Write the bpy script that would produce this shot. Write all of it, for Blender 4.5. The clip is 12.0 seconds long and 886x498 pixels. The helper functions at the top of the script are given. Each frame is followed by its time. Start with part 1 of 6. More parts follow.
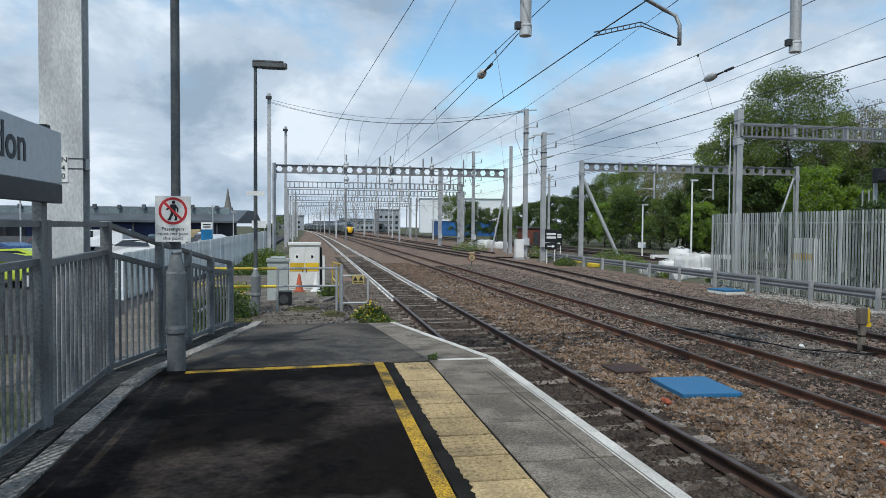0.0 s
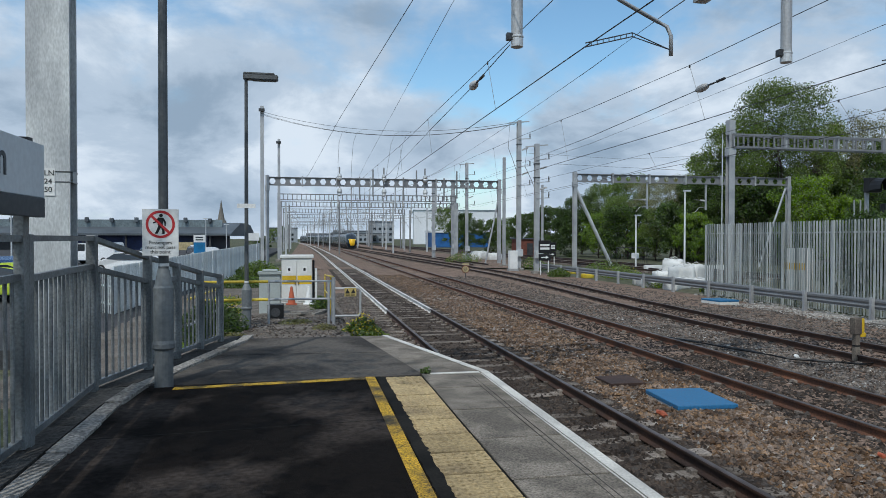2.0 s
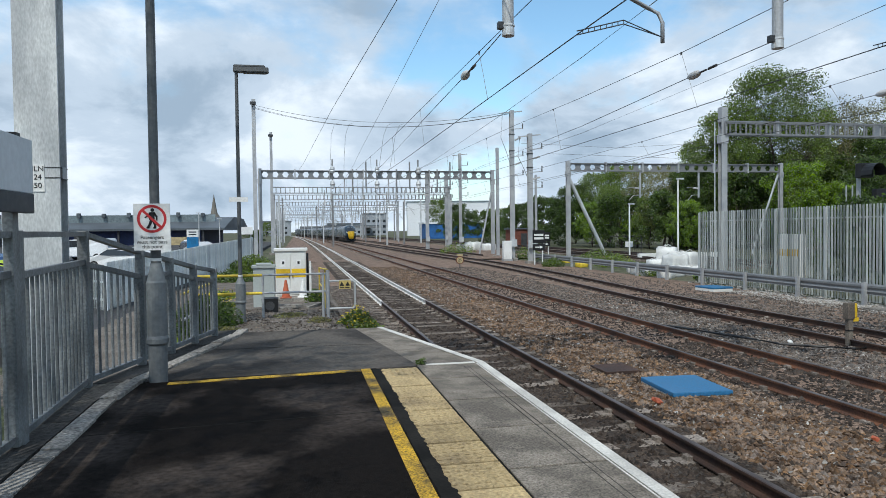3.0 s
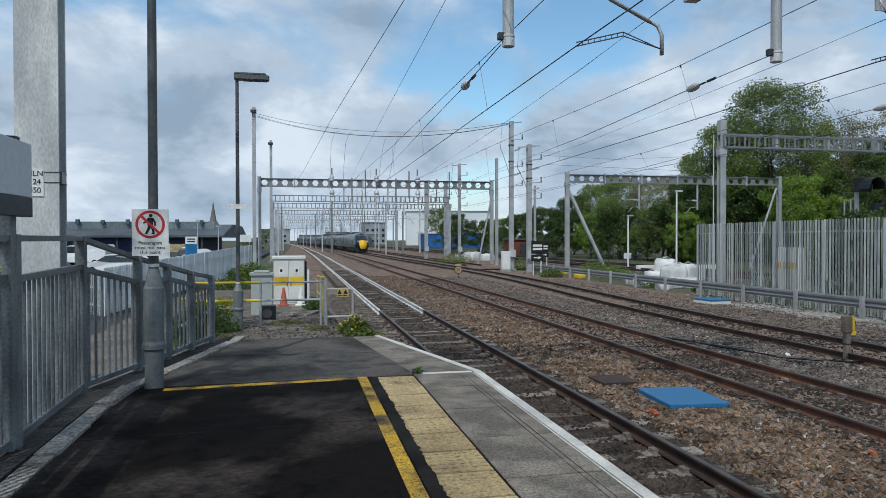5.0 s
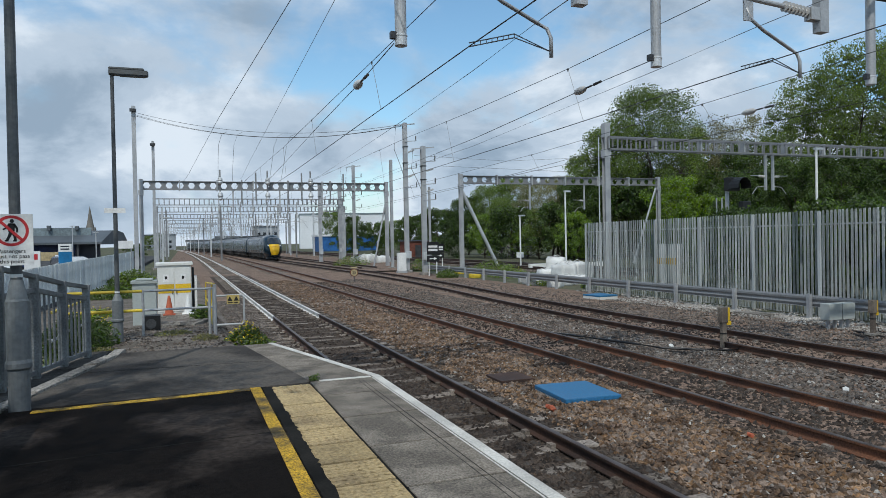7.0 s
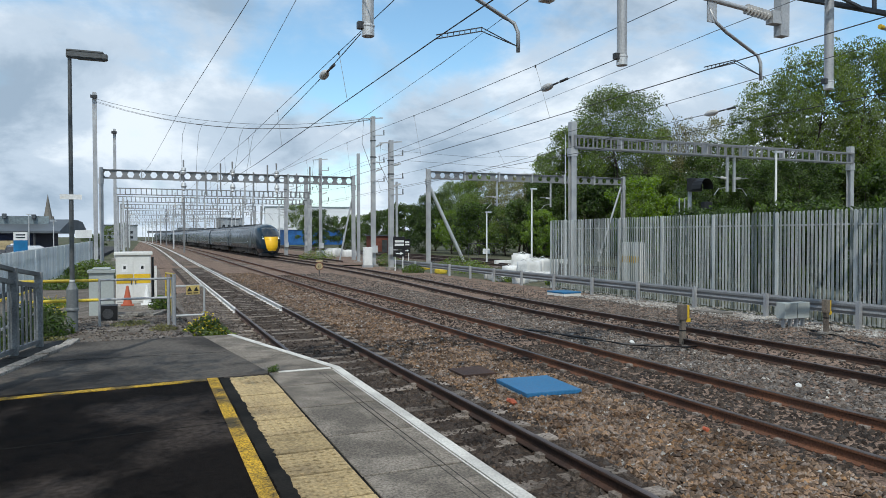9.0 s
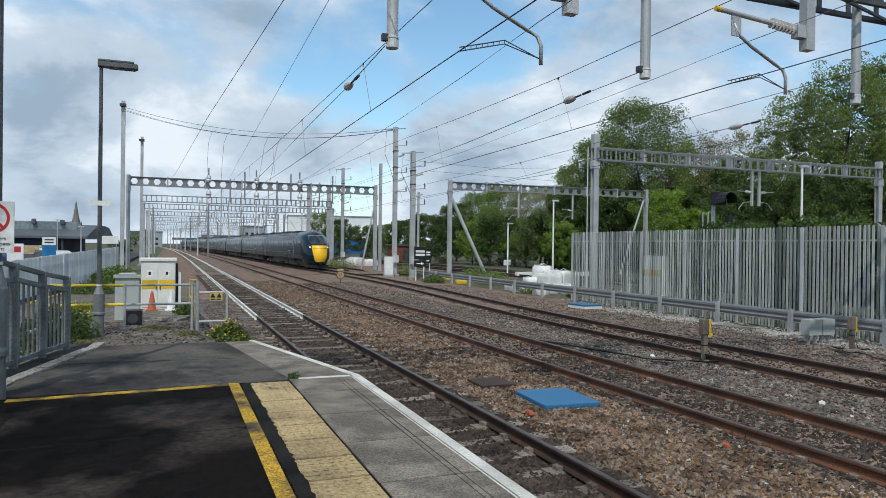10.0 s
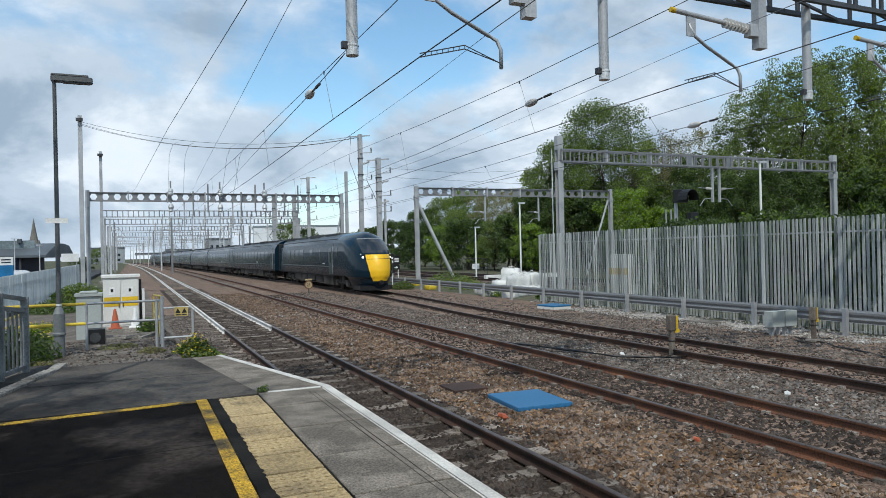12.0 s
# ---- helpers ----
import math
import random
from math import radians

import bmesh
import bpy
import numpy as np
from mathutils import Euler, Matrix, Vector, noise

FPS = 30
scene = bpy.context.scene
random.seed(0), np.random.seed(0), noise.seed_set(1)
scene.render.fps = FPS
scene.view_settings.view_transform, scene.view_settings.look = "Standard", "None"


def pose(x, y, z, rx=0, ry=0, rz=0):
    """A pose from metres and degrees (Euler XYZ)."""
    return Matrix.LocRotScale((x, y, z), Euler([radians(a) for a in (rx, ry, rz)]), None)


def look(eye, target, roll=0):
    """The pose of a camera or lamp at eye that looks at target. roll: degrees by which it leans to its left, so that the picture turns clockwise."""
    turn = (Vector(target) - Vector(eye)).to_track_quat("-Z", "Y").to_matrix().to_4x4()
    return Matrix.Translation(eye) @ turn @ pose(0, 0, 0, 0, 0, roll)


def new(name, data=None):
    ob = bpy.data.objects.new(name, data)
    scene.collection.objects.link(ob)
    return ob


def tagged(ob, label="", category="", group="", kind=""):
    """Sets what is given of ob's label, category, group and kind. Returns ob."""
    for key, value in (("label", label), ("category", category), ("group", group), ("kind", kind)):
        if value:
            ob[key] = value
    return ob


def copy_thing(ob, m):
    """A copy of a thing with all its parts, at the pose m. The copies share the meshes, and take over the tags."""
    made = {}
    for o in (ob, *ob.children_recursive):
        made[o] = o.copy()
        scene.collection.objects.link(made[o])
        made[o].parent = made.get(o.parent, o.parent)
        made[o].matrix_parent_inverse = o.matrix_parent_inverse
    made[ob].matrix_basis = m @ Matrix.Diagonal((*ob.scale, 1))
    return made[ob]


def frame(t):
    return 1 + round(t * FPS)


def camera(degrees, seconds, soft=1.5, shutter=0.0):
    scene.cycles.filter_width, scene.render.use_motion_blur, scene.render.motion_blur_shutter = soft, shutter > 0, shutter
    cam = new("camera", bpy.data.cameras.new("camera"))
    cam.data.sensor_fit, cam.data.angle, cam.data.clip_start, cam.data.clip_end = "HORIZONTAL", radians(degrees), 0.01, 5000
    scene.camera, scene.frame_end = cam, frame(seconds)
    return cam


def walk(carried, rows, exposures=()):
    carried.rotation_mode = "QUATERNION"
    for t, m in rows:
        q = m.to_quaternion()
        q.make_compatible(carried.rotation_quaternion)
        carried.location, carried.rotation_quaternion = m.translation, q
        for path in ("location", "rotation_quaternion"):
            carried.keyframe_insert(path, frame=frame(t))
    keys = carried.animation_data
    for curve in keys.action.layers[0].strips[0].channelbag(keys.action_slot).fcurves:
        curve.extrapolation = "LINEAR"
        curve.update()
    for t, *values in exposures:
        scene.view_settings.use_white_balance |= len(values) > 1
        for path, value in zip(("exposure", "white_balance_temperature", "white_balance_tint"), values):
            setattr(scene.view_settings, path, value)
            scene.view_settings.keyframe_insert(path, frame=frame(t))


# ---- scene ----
cam = camera(64.7, 12.0, 0.65)
PATH = [
    (0, (-0.095, 0.921, 1.488), (0.279, 2.884, 1.425), 0.4),
    (0.5, (-0.069, 0.988, 1.49), (0.261, 2.96, 1.441), -0.1),
    (1, (-0.068, 0.992, 1.498), (0.295, 2.958, 1.521), 0.3),
    (1.5, (-0.057, 0.998, 1.495), (0.334, 2.96, 1.485), 0.0),
    (2, (-0.056, 1.0, 1.494), (0.335, 2.961, 1.464), 0.1),
    (2.5, (-0.053, 0.994, 1.478), (0.351, 2.949, 1.363), -0.5),
    (3, (-0.048, 1.017, 1.488), (0.359, 2.974, 1.433), -0.7),
    (3.2, (-0.042, 1.017, 1.488), (0.388, 2.969, 1.414), 0.2),
    (4.8, (-0.046, 1.001, 1.474), (0.356, 2.96, 1.457), -0.0),
    (5, (-0.042, 1.012, 1.476), (0.369, 2.969, 1.449), -0.1),
    (5.5, (-0.019, 1.016, 1.476), (0.382, 2.976, 1.466), -0.2),
    (6, (0.001, 1.017, 1.479), (0.4, 2.976, 1.432), -0.7),
    (6.5, (0.018, 1.082, 1.485), (0.518, 3.018, 1.433), -0.0),
    (7, (-0.017, 1.152, 1.472), (0.68, 3.026, 1.447), -1.1),
    (7.2, (-0.028, 1.168, 1.467), (0.71, 3.024, 1.38), -0.4),
    (8.8, (0.032, 1.149, 1.432), (0.77, 3.007, 1.407), -0.1),
    (9, (0.031, 1.157, 1.431), (0.816, 2.997, 1.393), -0.1),
    (9.5, (0.024, 1.164, 1.426), (0.8, 3.007, 1.373), -0.4),
    (10, (0.018, 1.104, 1.427), (0.747, 2.966, 1.419), 0.7),
    (10.5, (0.049, 1.079, 1.429), (0.792, 2.936, 1.395), 0.8),
    (11, (0.087, 1.086, 1.427), (0.866, 2.927, 1.352), -0.5),
    (11.5, (0.089, 1.128, 1.439), (0.904, 2.954, 1.418), 0.0),
    (12, (0.038, 1.115, 1.433), (0.851, 2.943, 1.44), -1.3),
]
walk(cam, [(t, look(eye, target, roll)) for t, eye, target, roll in PATH], [(0, -0.15, 6000, 7), (0.5, -0.2, 6000, 7), (1, -0.42, 5800, 7), (1.5, -0.42, 5830, 7), (2, -0.31, 5850, 7), (2.5, -0.05, 6050, 7), (3, 0, 6000, 7), (5, -0.31, 5880, 7), (5.5, -0.24, 5900, 7), (6, -0.22, 5960, 7), (6.5, -0.1, 6050, 7), (7, -0.27, 5950, 7), (9, -0.04, 6050, 7), (9.5, 0.02, 6300, 7), (10, -0.12, 6100, 7), (10.5, -0.1, 6050, 7), (11, -0.03, 6200, 7), (11.5, -0.03, 6100, 7), (12, -0.07, 6050, 7)])

# ---- light ----
SUN_DIR = Vector((-0.34, -0.68, 1.0)).normalized()  # from the ground towards the sun
world = bpy.data.worlds.new("sky")
scene.world = world
world.use_nodes = True
wn, wl = world.node_tree.nodes, world.node_tree.links
wn.clear()
w_out, w_bg = wn.new("ShaderNodeOutputWorld"), wn.new("ShaderNodeBackground")
w_sky = wn.new("ShaderNodeTexSky")
w_sky.sky_type, w_sky.sun_disc = "NISHITA", False
w_sky.sun_elevation = math.asin(SUN_DIR.z)
w_sky.sun_rotation = math.atan2(SUN_DIR.x, SUN_DIR.y)
w_bg.inputs["Strength"].default_value = 0.1
wl.new(w_bg.outputs[0], w_out.inputs[0])


def wmath(op, a, b=None, c=None):
    n = wn.new("ShaderNodeMath")
    n.operation = op
    for i, v in enumerate((a, b, c)):
        if v is None:
            continue
        if isinstance(v, (int, float)):
            n.inputs[i].default_value = v
        else:
            wl.new(v, n.inputs[i])
    return n.outputs[0]


w_tc, w_sep, w_com = wn.new("ShaderNodeTexCoord"), wn.new("ShaderNodeSeparateXYZ"), wn.new("ShaderNodeCombineXYZ")
wl.new(w_tc.outputs["Generated"], w_sep.inputs[0])
w_h = wmath("ADD", wmath("MAXIMUM", w_sep.outputs[2], 0.0), 0.42)
wl.new(wmath("DIVIDE", w_sep.outputs[0], w_h), w_com.inputs[0])
wl.new(wmath("DIVIDE", w_sep.outputs[1], w_h), w_com.inputs[1])


def wnoise(scale, detail, rough, shift):
    m, n = wn.new("ShaderNodeMapping"), wn.new("ShaderNodeTexNoise")
    m.inputs["Location"].default_value = shift
    wl.new(w_com.outputs[0], m.inputs["Vector"])
    wl.new(m.outputs[0], n.inputs["Vector"])
    n.inputs["Scale"].default_value, n.inputs["Detail"].default_value, n.inputs["Roughness"].default_value = scale, detail, rough
    n.inputs["Distortion"].default_value = 0.25
    return n.outputs["Fac"]


def wramp(fac, stops):
    r = wn.new("ShaderNodeValToRGB")
    wl.new(fac, r.inputs[0])
    r.color_ramp.interpolation = "EASE"
    while len(r.color_ramp.elements) < len(stops):
        r.color_ramp.elements.new(0.5)
    for e, (p, c) in zip(r.color_ramp.elements, stops):
        e.position, e.color = p, (*c, 1) if len(c) == 3 else c
    return r.outputs[0]


CLOUD_SHIFT = (0.35, 1.9, 0.0)
w_low = wmath("MULTIPLY", wmath("SUBTRACT", 1.0, wmath("MINIMUM", wmath("DIVIDE", wmath("MAXIMUM", w_sep.outputs[2], 0.0), 0.30), 1.0)), 0.20)
w_cover = wramp(wmath("ADD", wnoise(1.9, 9, 0.56, CLOUD_SHIFT), w_low), [(0.41, (0, 0, 0)), (0.585, (1, 1, 1))])
w_shade = wramp(wnoise(2.4, 8, 0.58, (3.1, 0.7, 2.0)), [(0.34, (3.9, 4.8, 5.8)), (0.49, (6.2, 7.0, 7.9)), (0.64, (9.4, 9.8, 10.2))])
w_mix = wn.new("ShaderNodeMix")
w_mix.data_type = "RGBA"
wl.new(w_cover, w_mix.inputs[0])
w_gain = wn.new("ShaderNodeVectorMath")
w_gain.operation = "MULTIPLY"
w_gain.inputs[1].default_value = (1.62, 1.86, 1.78)
wl.new(w_sky.outputs[0], w_gain.inputs[0])
wl.new(w_gain.outputs[0], w_mix.inputs[6])
wl.new(w_shade, w_mix.inputs[7])
wl.new(w_mix.outputs[2], w_bg.inputs["Color"])

sun = new("sun", bpy.data.lights.new("sun", "SUN"))
sun.data.energy, sun.data.angle, sun.data.color = 3.0, radians(0.6), (1.0, 0.92, 0.80)
sun.matrix_world = look(SUN_DIR * 50, (0, 0, 0))


# ---- materials ----
def mat(name, col, rough=0.6, metal=0.0, var=0.18, scale=5.0, bump=0.0, bscale=60.0, col2=None, spec=None, emit=None, island=0.0, stretch=None, ob_random=0.0, wear=0.5, soft=0.15):
    """A surface with broad stains and tones, fine grain and relief. col2: what these broad patches fade to."""
    m = bpy.data.materials.new(name)
    m.use_nodes = True
    n, l = m.node_tree.nodes, m.node_tree.links
    b = n["Principled BSDF"]
    b.inputs["Roughness"].default_value, b.inputs["Metallic"].default_value = rough, metal
    b.inputs["Specular IOR Level"].default_value = (0.12 if rough > 0.8 else 0.4) if spec is None else spec
    tc = n.new("ShaderNodeTexCoord")
    vec = tc.outputs["Object"]
    oi = n.new("ShaderNodeObjectInfo")
    add = n.new("ShaderNodeVectorMath")
    add.operation = "MULTIPLY_ADD"
    add.inputs[1].default_value = (37.0, 17.0, 23.0)
    l.new(oi.outputs["Random"], add.inputs[0])
    l.new(vec, add.inputs[2])
    vec = add.outputs[0]
    if stretch:
        mp = n.new("ShaderNodeMapping")
        mp.inputs["Scale"].default_value = stretch
        l.new(vec, mp.inputs["Vector"])
        vec = mp.outputs[0]
    big, fine = n.new("ShaderNodeTexNoise"), n.new("ShaderNodeTexNoise")
    for t, s, d in ((big, scale * 0.22, 5), (fine, scale * 5, 6)):
        l.new(vec, t.inputs["Vector"])
        t.inputs["Scale"].default_value, t.inputs["Detail"].default_value = s, d
    c2 = col2 or tuple(max(0.0, v * (1 - 2.2 * var)) for v in col)
    r = n.new("ShaderNodeValToRGB")
    l.new(big.outputs["Fac"], r.inputs[0])
    r.color_ramp.elements[0].position, r.color_ramp.elements[0].color = wear - soft, (*c2, 1)
    r.color_ramp.elements[1].position, r.color_ramp.elements[1].color = wear + soft, (*col, 1)
    mul = n.new("ShaderNodeMix")
    mul.data_type, mul.blend_type = "RGBA", "MULTIPLY"
    mul.inputs[0].default_value = 1.0
    fr = n.new("ShaderNodeMapRange")
    fr.inputs["From Min"].default_value, fr.inputs["From Max"].default_value = 0.3, 0.7
    fr.inputs["To Min"].default_value, fr.inputs["To Max"].default_value = 1 - var * 1.6, 1 + var * 0.9
    l.new(fine.outputs["Fac"], fr.inputs["Value"])
    grey = n.new("ShaderNodeCombineColor")
    for i in range(3):
        l.new(fr.outputs[0], grey.inputs[i])
    l.new(r.outputs[0], mul.inputs[6])
    l.new(grey.outputs[0], mul.inputs[7])
    out = mul.outputs[2]
    if island or ob_random:
        src = n.new("ShaderNodeNewGeometry").outputs["Random Per Island"] if island else oi.outputs["Random"]
        hsv, mr = n.new("ShaderNodeHueSaturation"), n.new("ShaderNodeMapRange")
        k = island or ob_random
        mr.inputs["To Min"].default_value, mr.inputs["To Max"].default_value = 1 - k, 1 + k
        l.new(src, mr.inputs["Value"])
        l.new(mr.outputs[0], hsv.inputs["Value"])
        if island:
            wnz = n.new("ShaderNodeTexWhiteNoise")
            wnz.noise_dimensions = "1D"
            l.new(src, wnz.inputs["W"])
            m2 = n.new("ShaderNodeMapRange")
            m2.inputs["To Min"].default_value, m2.inputs["To Max"].default_value = 0.55, 1.35
            l.new(wnz.outputs["Value"], m2.inputs["Value"])
            l.new(m2.outputs[0], hsv.inputs["Saturation"])
        l.new(out, hsv.inputs["Color"])
        out = hsv.outputs[0]
    l.new(out, b.inputs["Base Color"])
    rr = n.new("ShaderNodeMapRange")
    rr.inputs["To Min"].default_value, rr.inputs["To Max"].default_value = max(0.03, rough - 0.12), min(1, rough + 0.12)
    l.new(fine.outputs["Fac"], rr.inputs["Value"])
    l.new(rr.outputs[0], b.inputs["Roughness"])
    if bump:
        bn, bp = n.new("ShaderNodeTexNoise"), n.new("ShaderNodeBump")
        l.new(vec, bn.inputs["Vector"])
        bn.inputs["Scale"].default_value, bn.inputs["Detail"].default_value = bscale, 4
        bp.inputs["Strength"].default_value, bp.inputs["Distance"].default_value = bump, 0.01
        l.new(bn.outputs["Fac"], bp.inputs["Height"])
        l.new(bp.outputs[0], b.inputs["Normal"])
    if emit:
        b.inputs["Emission Color"].default_value, b.inputs["Emission Strength"].default_value = (*emit[:3], 1), emit[3]
    return m


def leaf_mat(name, col, col2):
    m = mat(name, col, 0.6, 0, 0.2, 0.8, col2=col2, island=0.26, spec=0.15)
    n, l = m.node_tree.nodes, m.node_tree.links
    b = n["Principled BSDF"]
    tr, mx = n.new("ShaderNodeBsdfTranslucent"), n.new("ShaderNodeMixShader")
    src = b.inputs["Base Color"].links[0].from_socket
    l.new(src, tr.inputs["Color"])
    mx.inputs[0].default_value = 0.34
    l.new(b.outputs[0], mx.inputs[1])
    l.new(tr.outputs[0], mx.inputs[2])
    l.new(mx.outputs[0], n["Material Output"].inputs["Surface"])
    return m


def glass_mat(name, col=(0.02, 0.025, 0.03), rough=0.06):
    return mat(name, col, rough, 0, 0.1, 2, spec=0.8)


# asphalt blotches: its own uneven tone plus shadow patches put into the colour
ASPHALT_NEW = mat("asphalt_new", (0.05029, 0.041, 0.03552), 0.95, 0, 0.3, 4.6, 0.5, 140, col2=(0.00963, 0.0078, 0.006912), wear=0.56, soft=0.08, spec=0.05)
ASPHALT_OLD = mat("asphalt_old", (0.112, 0.099, 0.086), 0.9, 0, 0.2, 4.2, 0.5, 140, col2=(0.047, 0.042, 0.038), wear=0.48, soft=0.07)
COPING = mat("coping_concrete", (0.255, 0.223, 0.185), 0.9, 0, 0.36, 15, 0.8, 70, col2=(0.15, 0.131, 0.109), soft=0.10, ob_random=0.10)
TACTILE = mat("tactile_buff", (0.42, 0.32, 0.17), 0.9, 0, 0.24, 9, 0.4, 80, col2=(0.25, 0.19, 0.11), ob_random=0.24, wear=0.43, soft=0.12)
KERB = mat("kerb_concrete", (0.31, 0.288, 0.258), 0.95, 0, 0.4, 7, 0.9, 40, col2=(0.11, 0.10, 0.088), ob_random=0.18, wear=0.44)
WHITE_LINE = mat("white_line_paint", (0.66, 0.635, 0.58), 0.8, 0, 0.17, 11, 0.4, 90, col2=(0.44, 0.42, 0.385), wear=0.46)
YELLOW_LINE = mat("yellow_line_paint", (0.55, 0.33, 0.02), 0.8, 0, 0.55, 16, 0.5, 90, col2=(0.11, 0.075, 0.025), wear=0.45, soft=0.09)
DARK_STONE = mat("dark_stone", (0.10, 0.094, 0.085), 0.95, 0, 0.35, 6, 0.8, 40, col2=(0.05, 0.046, 0.042), ob_random=0.2)
BRICKWORK = mat("platform_face", (0.16, 0.12, 0.10), 0.9, 0, 0.3, 4, 0.6, 40)
BALLAST_BED = mat("ballast_bed", (0.265, 0.188, 0.142), 0.95, 0, 0.5, 7, 1.0, 22, col2=(0.17, 0.12, 0.092))
BALLAST = mat("ballast_stone", (0.225, 0.158, 0.11), 0.9, 0, 0.3, 9, 0.5, 60, col2=(0.095, 0.064, 0.045), island=0.62)
BALLAST_GREY = mat("ballast_grey", (0.185, 0.158, 0.137), 0.9, 0, 0.25, 9, 0.5, 60, col2=(0.09, 0.076, 0.066), island=0.55)
BALLAST_DARK = mat("ballast_dark", (0.08025, 0.064, 0.0528), 0.9, 0, 0.25, 9, 0.5, 60, col2=(0.03745, 0.03, 0.02592), island=0.5)
RAIL_SIDE = mat("rail_rust", (0.085, 0.045, 0.03), 0.75, 0.2, 0.3, 8, 0.3, 60, col2=(0.045, 0.028, 0.022))
RAIL_ORANGE = mat("rail_orange_rust", (0.17, 0.075, 0.04), 0.8, 0.1, 0.3, 8, 0.3, 60, col2=(0.09, 0.045, 0.03))
RAIL_TOP = mat("rail_head_steel", (0.19, 0.155, 0.14), 0.5, 0.8, 0.2, 12, col2=(0.12, 0.09, 0.075))
RAIL_WHITE = mat("rail_white_paint", (0.74, 0.73, 0.70), 0.7, 0, 0.15, 10, col2=(0.52, 0.49, 0.45))
SLEEPER = mat("sleeper_concrete", (0.2889, 0.25, 0.216), 0.95, 0, 0.35, 7, 0.4, 60, col2=(0.1177, 0.095, 0.0768), ob_random=0.3)
EARTH = mat("earth", (0.13, 0.125, 0.085), 0.95, 0, 0.35, 0.6, 0.6, 14, col2=(0.075, 0.085, 0.045))
GRAVEL = mat("gravel_path", (0.2033, 0.178, 0.1536), 0.95, 0, 0.35, 5, 0.8, 60, col2=(0.1177, 0.1, 0.0816))
CARPARK = mat("car_park_asphalt", (0.085, 0.085, 0.088), 0.9, 0, 0.2, 2, 0.3, 80)
GALV = mat("galvanised_steel", (0.47, 0.475, 0.475), 0.5, 0.35, 0.10, 5, 0.12, 30, col2=(0.34, 0.35, 0.365))
GALV_PALE = mat("galvanised_pale", (0.62, 0.64, 0.65), 0.5, 0.35, 0.12, 4, 0.12, 30, col2=(0.46, 0.475, 0.485))
GALV_MOTTLED = mat("galvanised_mottled", (0.70, 0.71, 0.70), 0.55, 0.35, 0.14, 7, 0.15, 40, col2=(0.44, 0.45, 0.455), stretch=(1.6, 1.6, 0.5))
FENCE_STEEL = mat("fence_steel", (0.25, 0.264, 0.268), 0.5, 0.3, 0.22, 9, 0.15, 60, col2=(0.13, 0.138, 0.142))
POLE_STEEL = mat("lamp_pole_steel", (0.13, 0.137, 0.14), 0.55, 0.4, 0.15, 5, 0.1, 60, col2=(0.09, 0.095, 0.10))
# darker copy of the galvanised steel, holding the shade on the portal beams
GALV_DARK = mat("galvanised_dark", (0.25, 0.253, 0.255), 0.55, 0.3, 0.15, 5, 0.12, 30, col2=(0.20, 0.205, 0.21))
PALE_STEEL = mat("palisade_steel", (0.53, 0.555, 0.545), 0.55, 0.15, 0.03, 3, 0.1, 40, col2=(0.40, 0.422, 0.415), ob_random=0.05)
PALE_WEATHERED = mat("palisade_weathered", (0.80, 0.81, 0.78), 0.6, 0.0, 0.12, 3, 0.1, 40, col2=(0.66, 0.70, 0.72), ob_random=0.12)
DARK_STEEL = mat("dark_steel", (0.09, 0.092, 0.096), 0.5, 0.5, 0.2, 6)
WIRE = mat("wire_dark", (0.075, 0.072, 0.07), 0.55, 0.5, 0.1, 4)
WIRE_PALE = mat("wire_pale", (0.26, 0.27, 0.28), 0.5, 0.5, 0.1, 4)
PORCELAIN = mat("insulator_grey", (0.55, 0.54, 0.52), 0.35, 0, 0.12, 12)
BLACK = mat("black_paint", (0.014, 0.014, 0.015), 0.5, 0, 0.2, 8)
WHITE = mat("white_paint", (0.78, 0.78, 0.76), 0.5, 0, 0.08, 6)
RED = mat("red_paint", (0.50, 0.03, 0.035), 0.5, 0, 0.1, 6)
YELLOW = mat("yellow_paint", (0.72, 0.47, 0.02), 0.5, 0, 0.12, 6)
YELLOW_FADED = mat("yellow_rail_paint", (0.74, 0.55, 0.05), 0.55, 0, 0.2, 6)
ORANGE = mat("orange_plastic", (0.45, 0.11, 0.05), 0.6, 0, 0.15, 8)
BLUE_LID = mat("blue_cover", (0.026, 0.14, 0.29), 0.5, 0, 0.18, 6, 0.2, 50, col2=(0.035, 0.145, 0.30), wear=0.42)
SIGN_GREY = mat("sign_grey", (0.62, 0.65, 0.67), 0.5, 0, 0.06, 4)
SIGN_DARK = mat("sign_dark", (0.018, 0.024, 0.034), 0.45, 0, 0.1, 4)
CABINET = mat("cabinet_grey", (0.72, 0.72, 0.69), 0.55, 0, 0.04, 4, col2=(0.60, 0.595, 0.56))
BOX_GREY = mat("box_grey_green", (0.40, 0.43, 0.415), 0.6, 0, 0.05, 5, col2=(0.32, 0.345, 0.33))
RUST_POLE = mat("rust_pole", (0.27, 0.09, 0.05), 0.75, 0.1, 0.25, 6)
LEAF = leaf_mat("leaf_green", (0.20, 0.275, 0.066), (0.12, 0.17, 0.042))
LEAF_WILLOW = leaf_mat("leaf_willow", (0.22, 0.29, 0.075), (0.135, 0.185, 0.048))
LEAF_DARK = leaf_mat("leaf_dark", (0.115, 0.17, 0.047), (0.06, 0.095, 0.028))
LEAF_LIME = leaf_mat("leaf_lime", (0.235, 0.355, 0.045), (0.15, 0.24, 0.033))
LEAF_OLIVE = leaf_mat("leaf_olive", (0.27, 0.265, 0.11), (0.19, 0.18, 0.08))
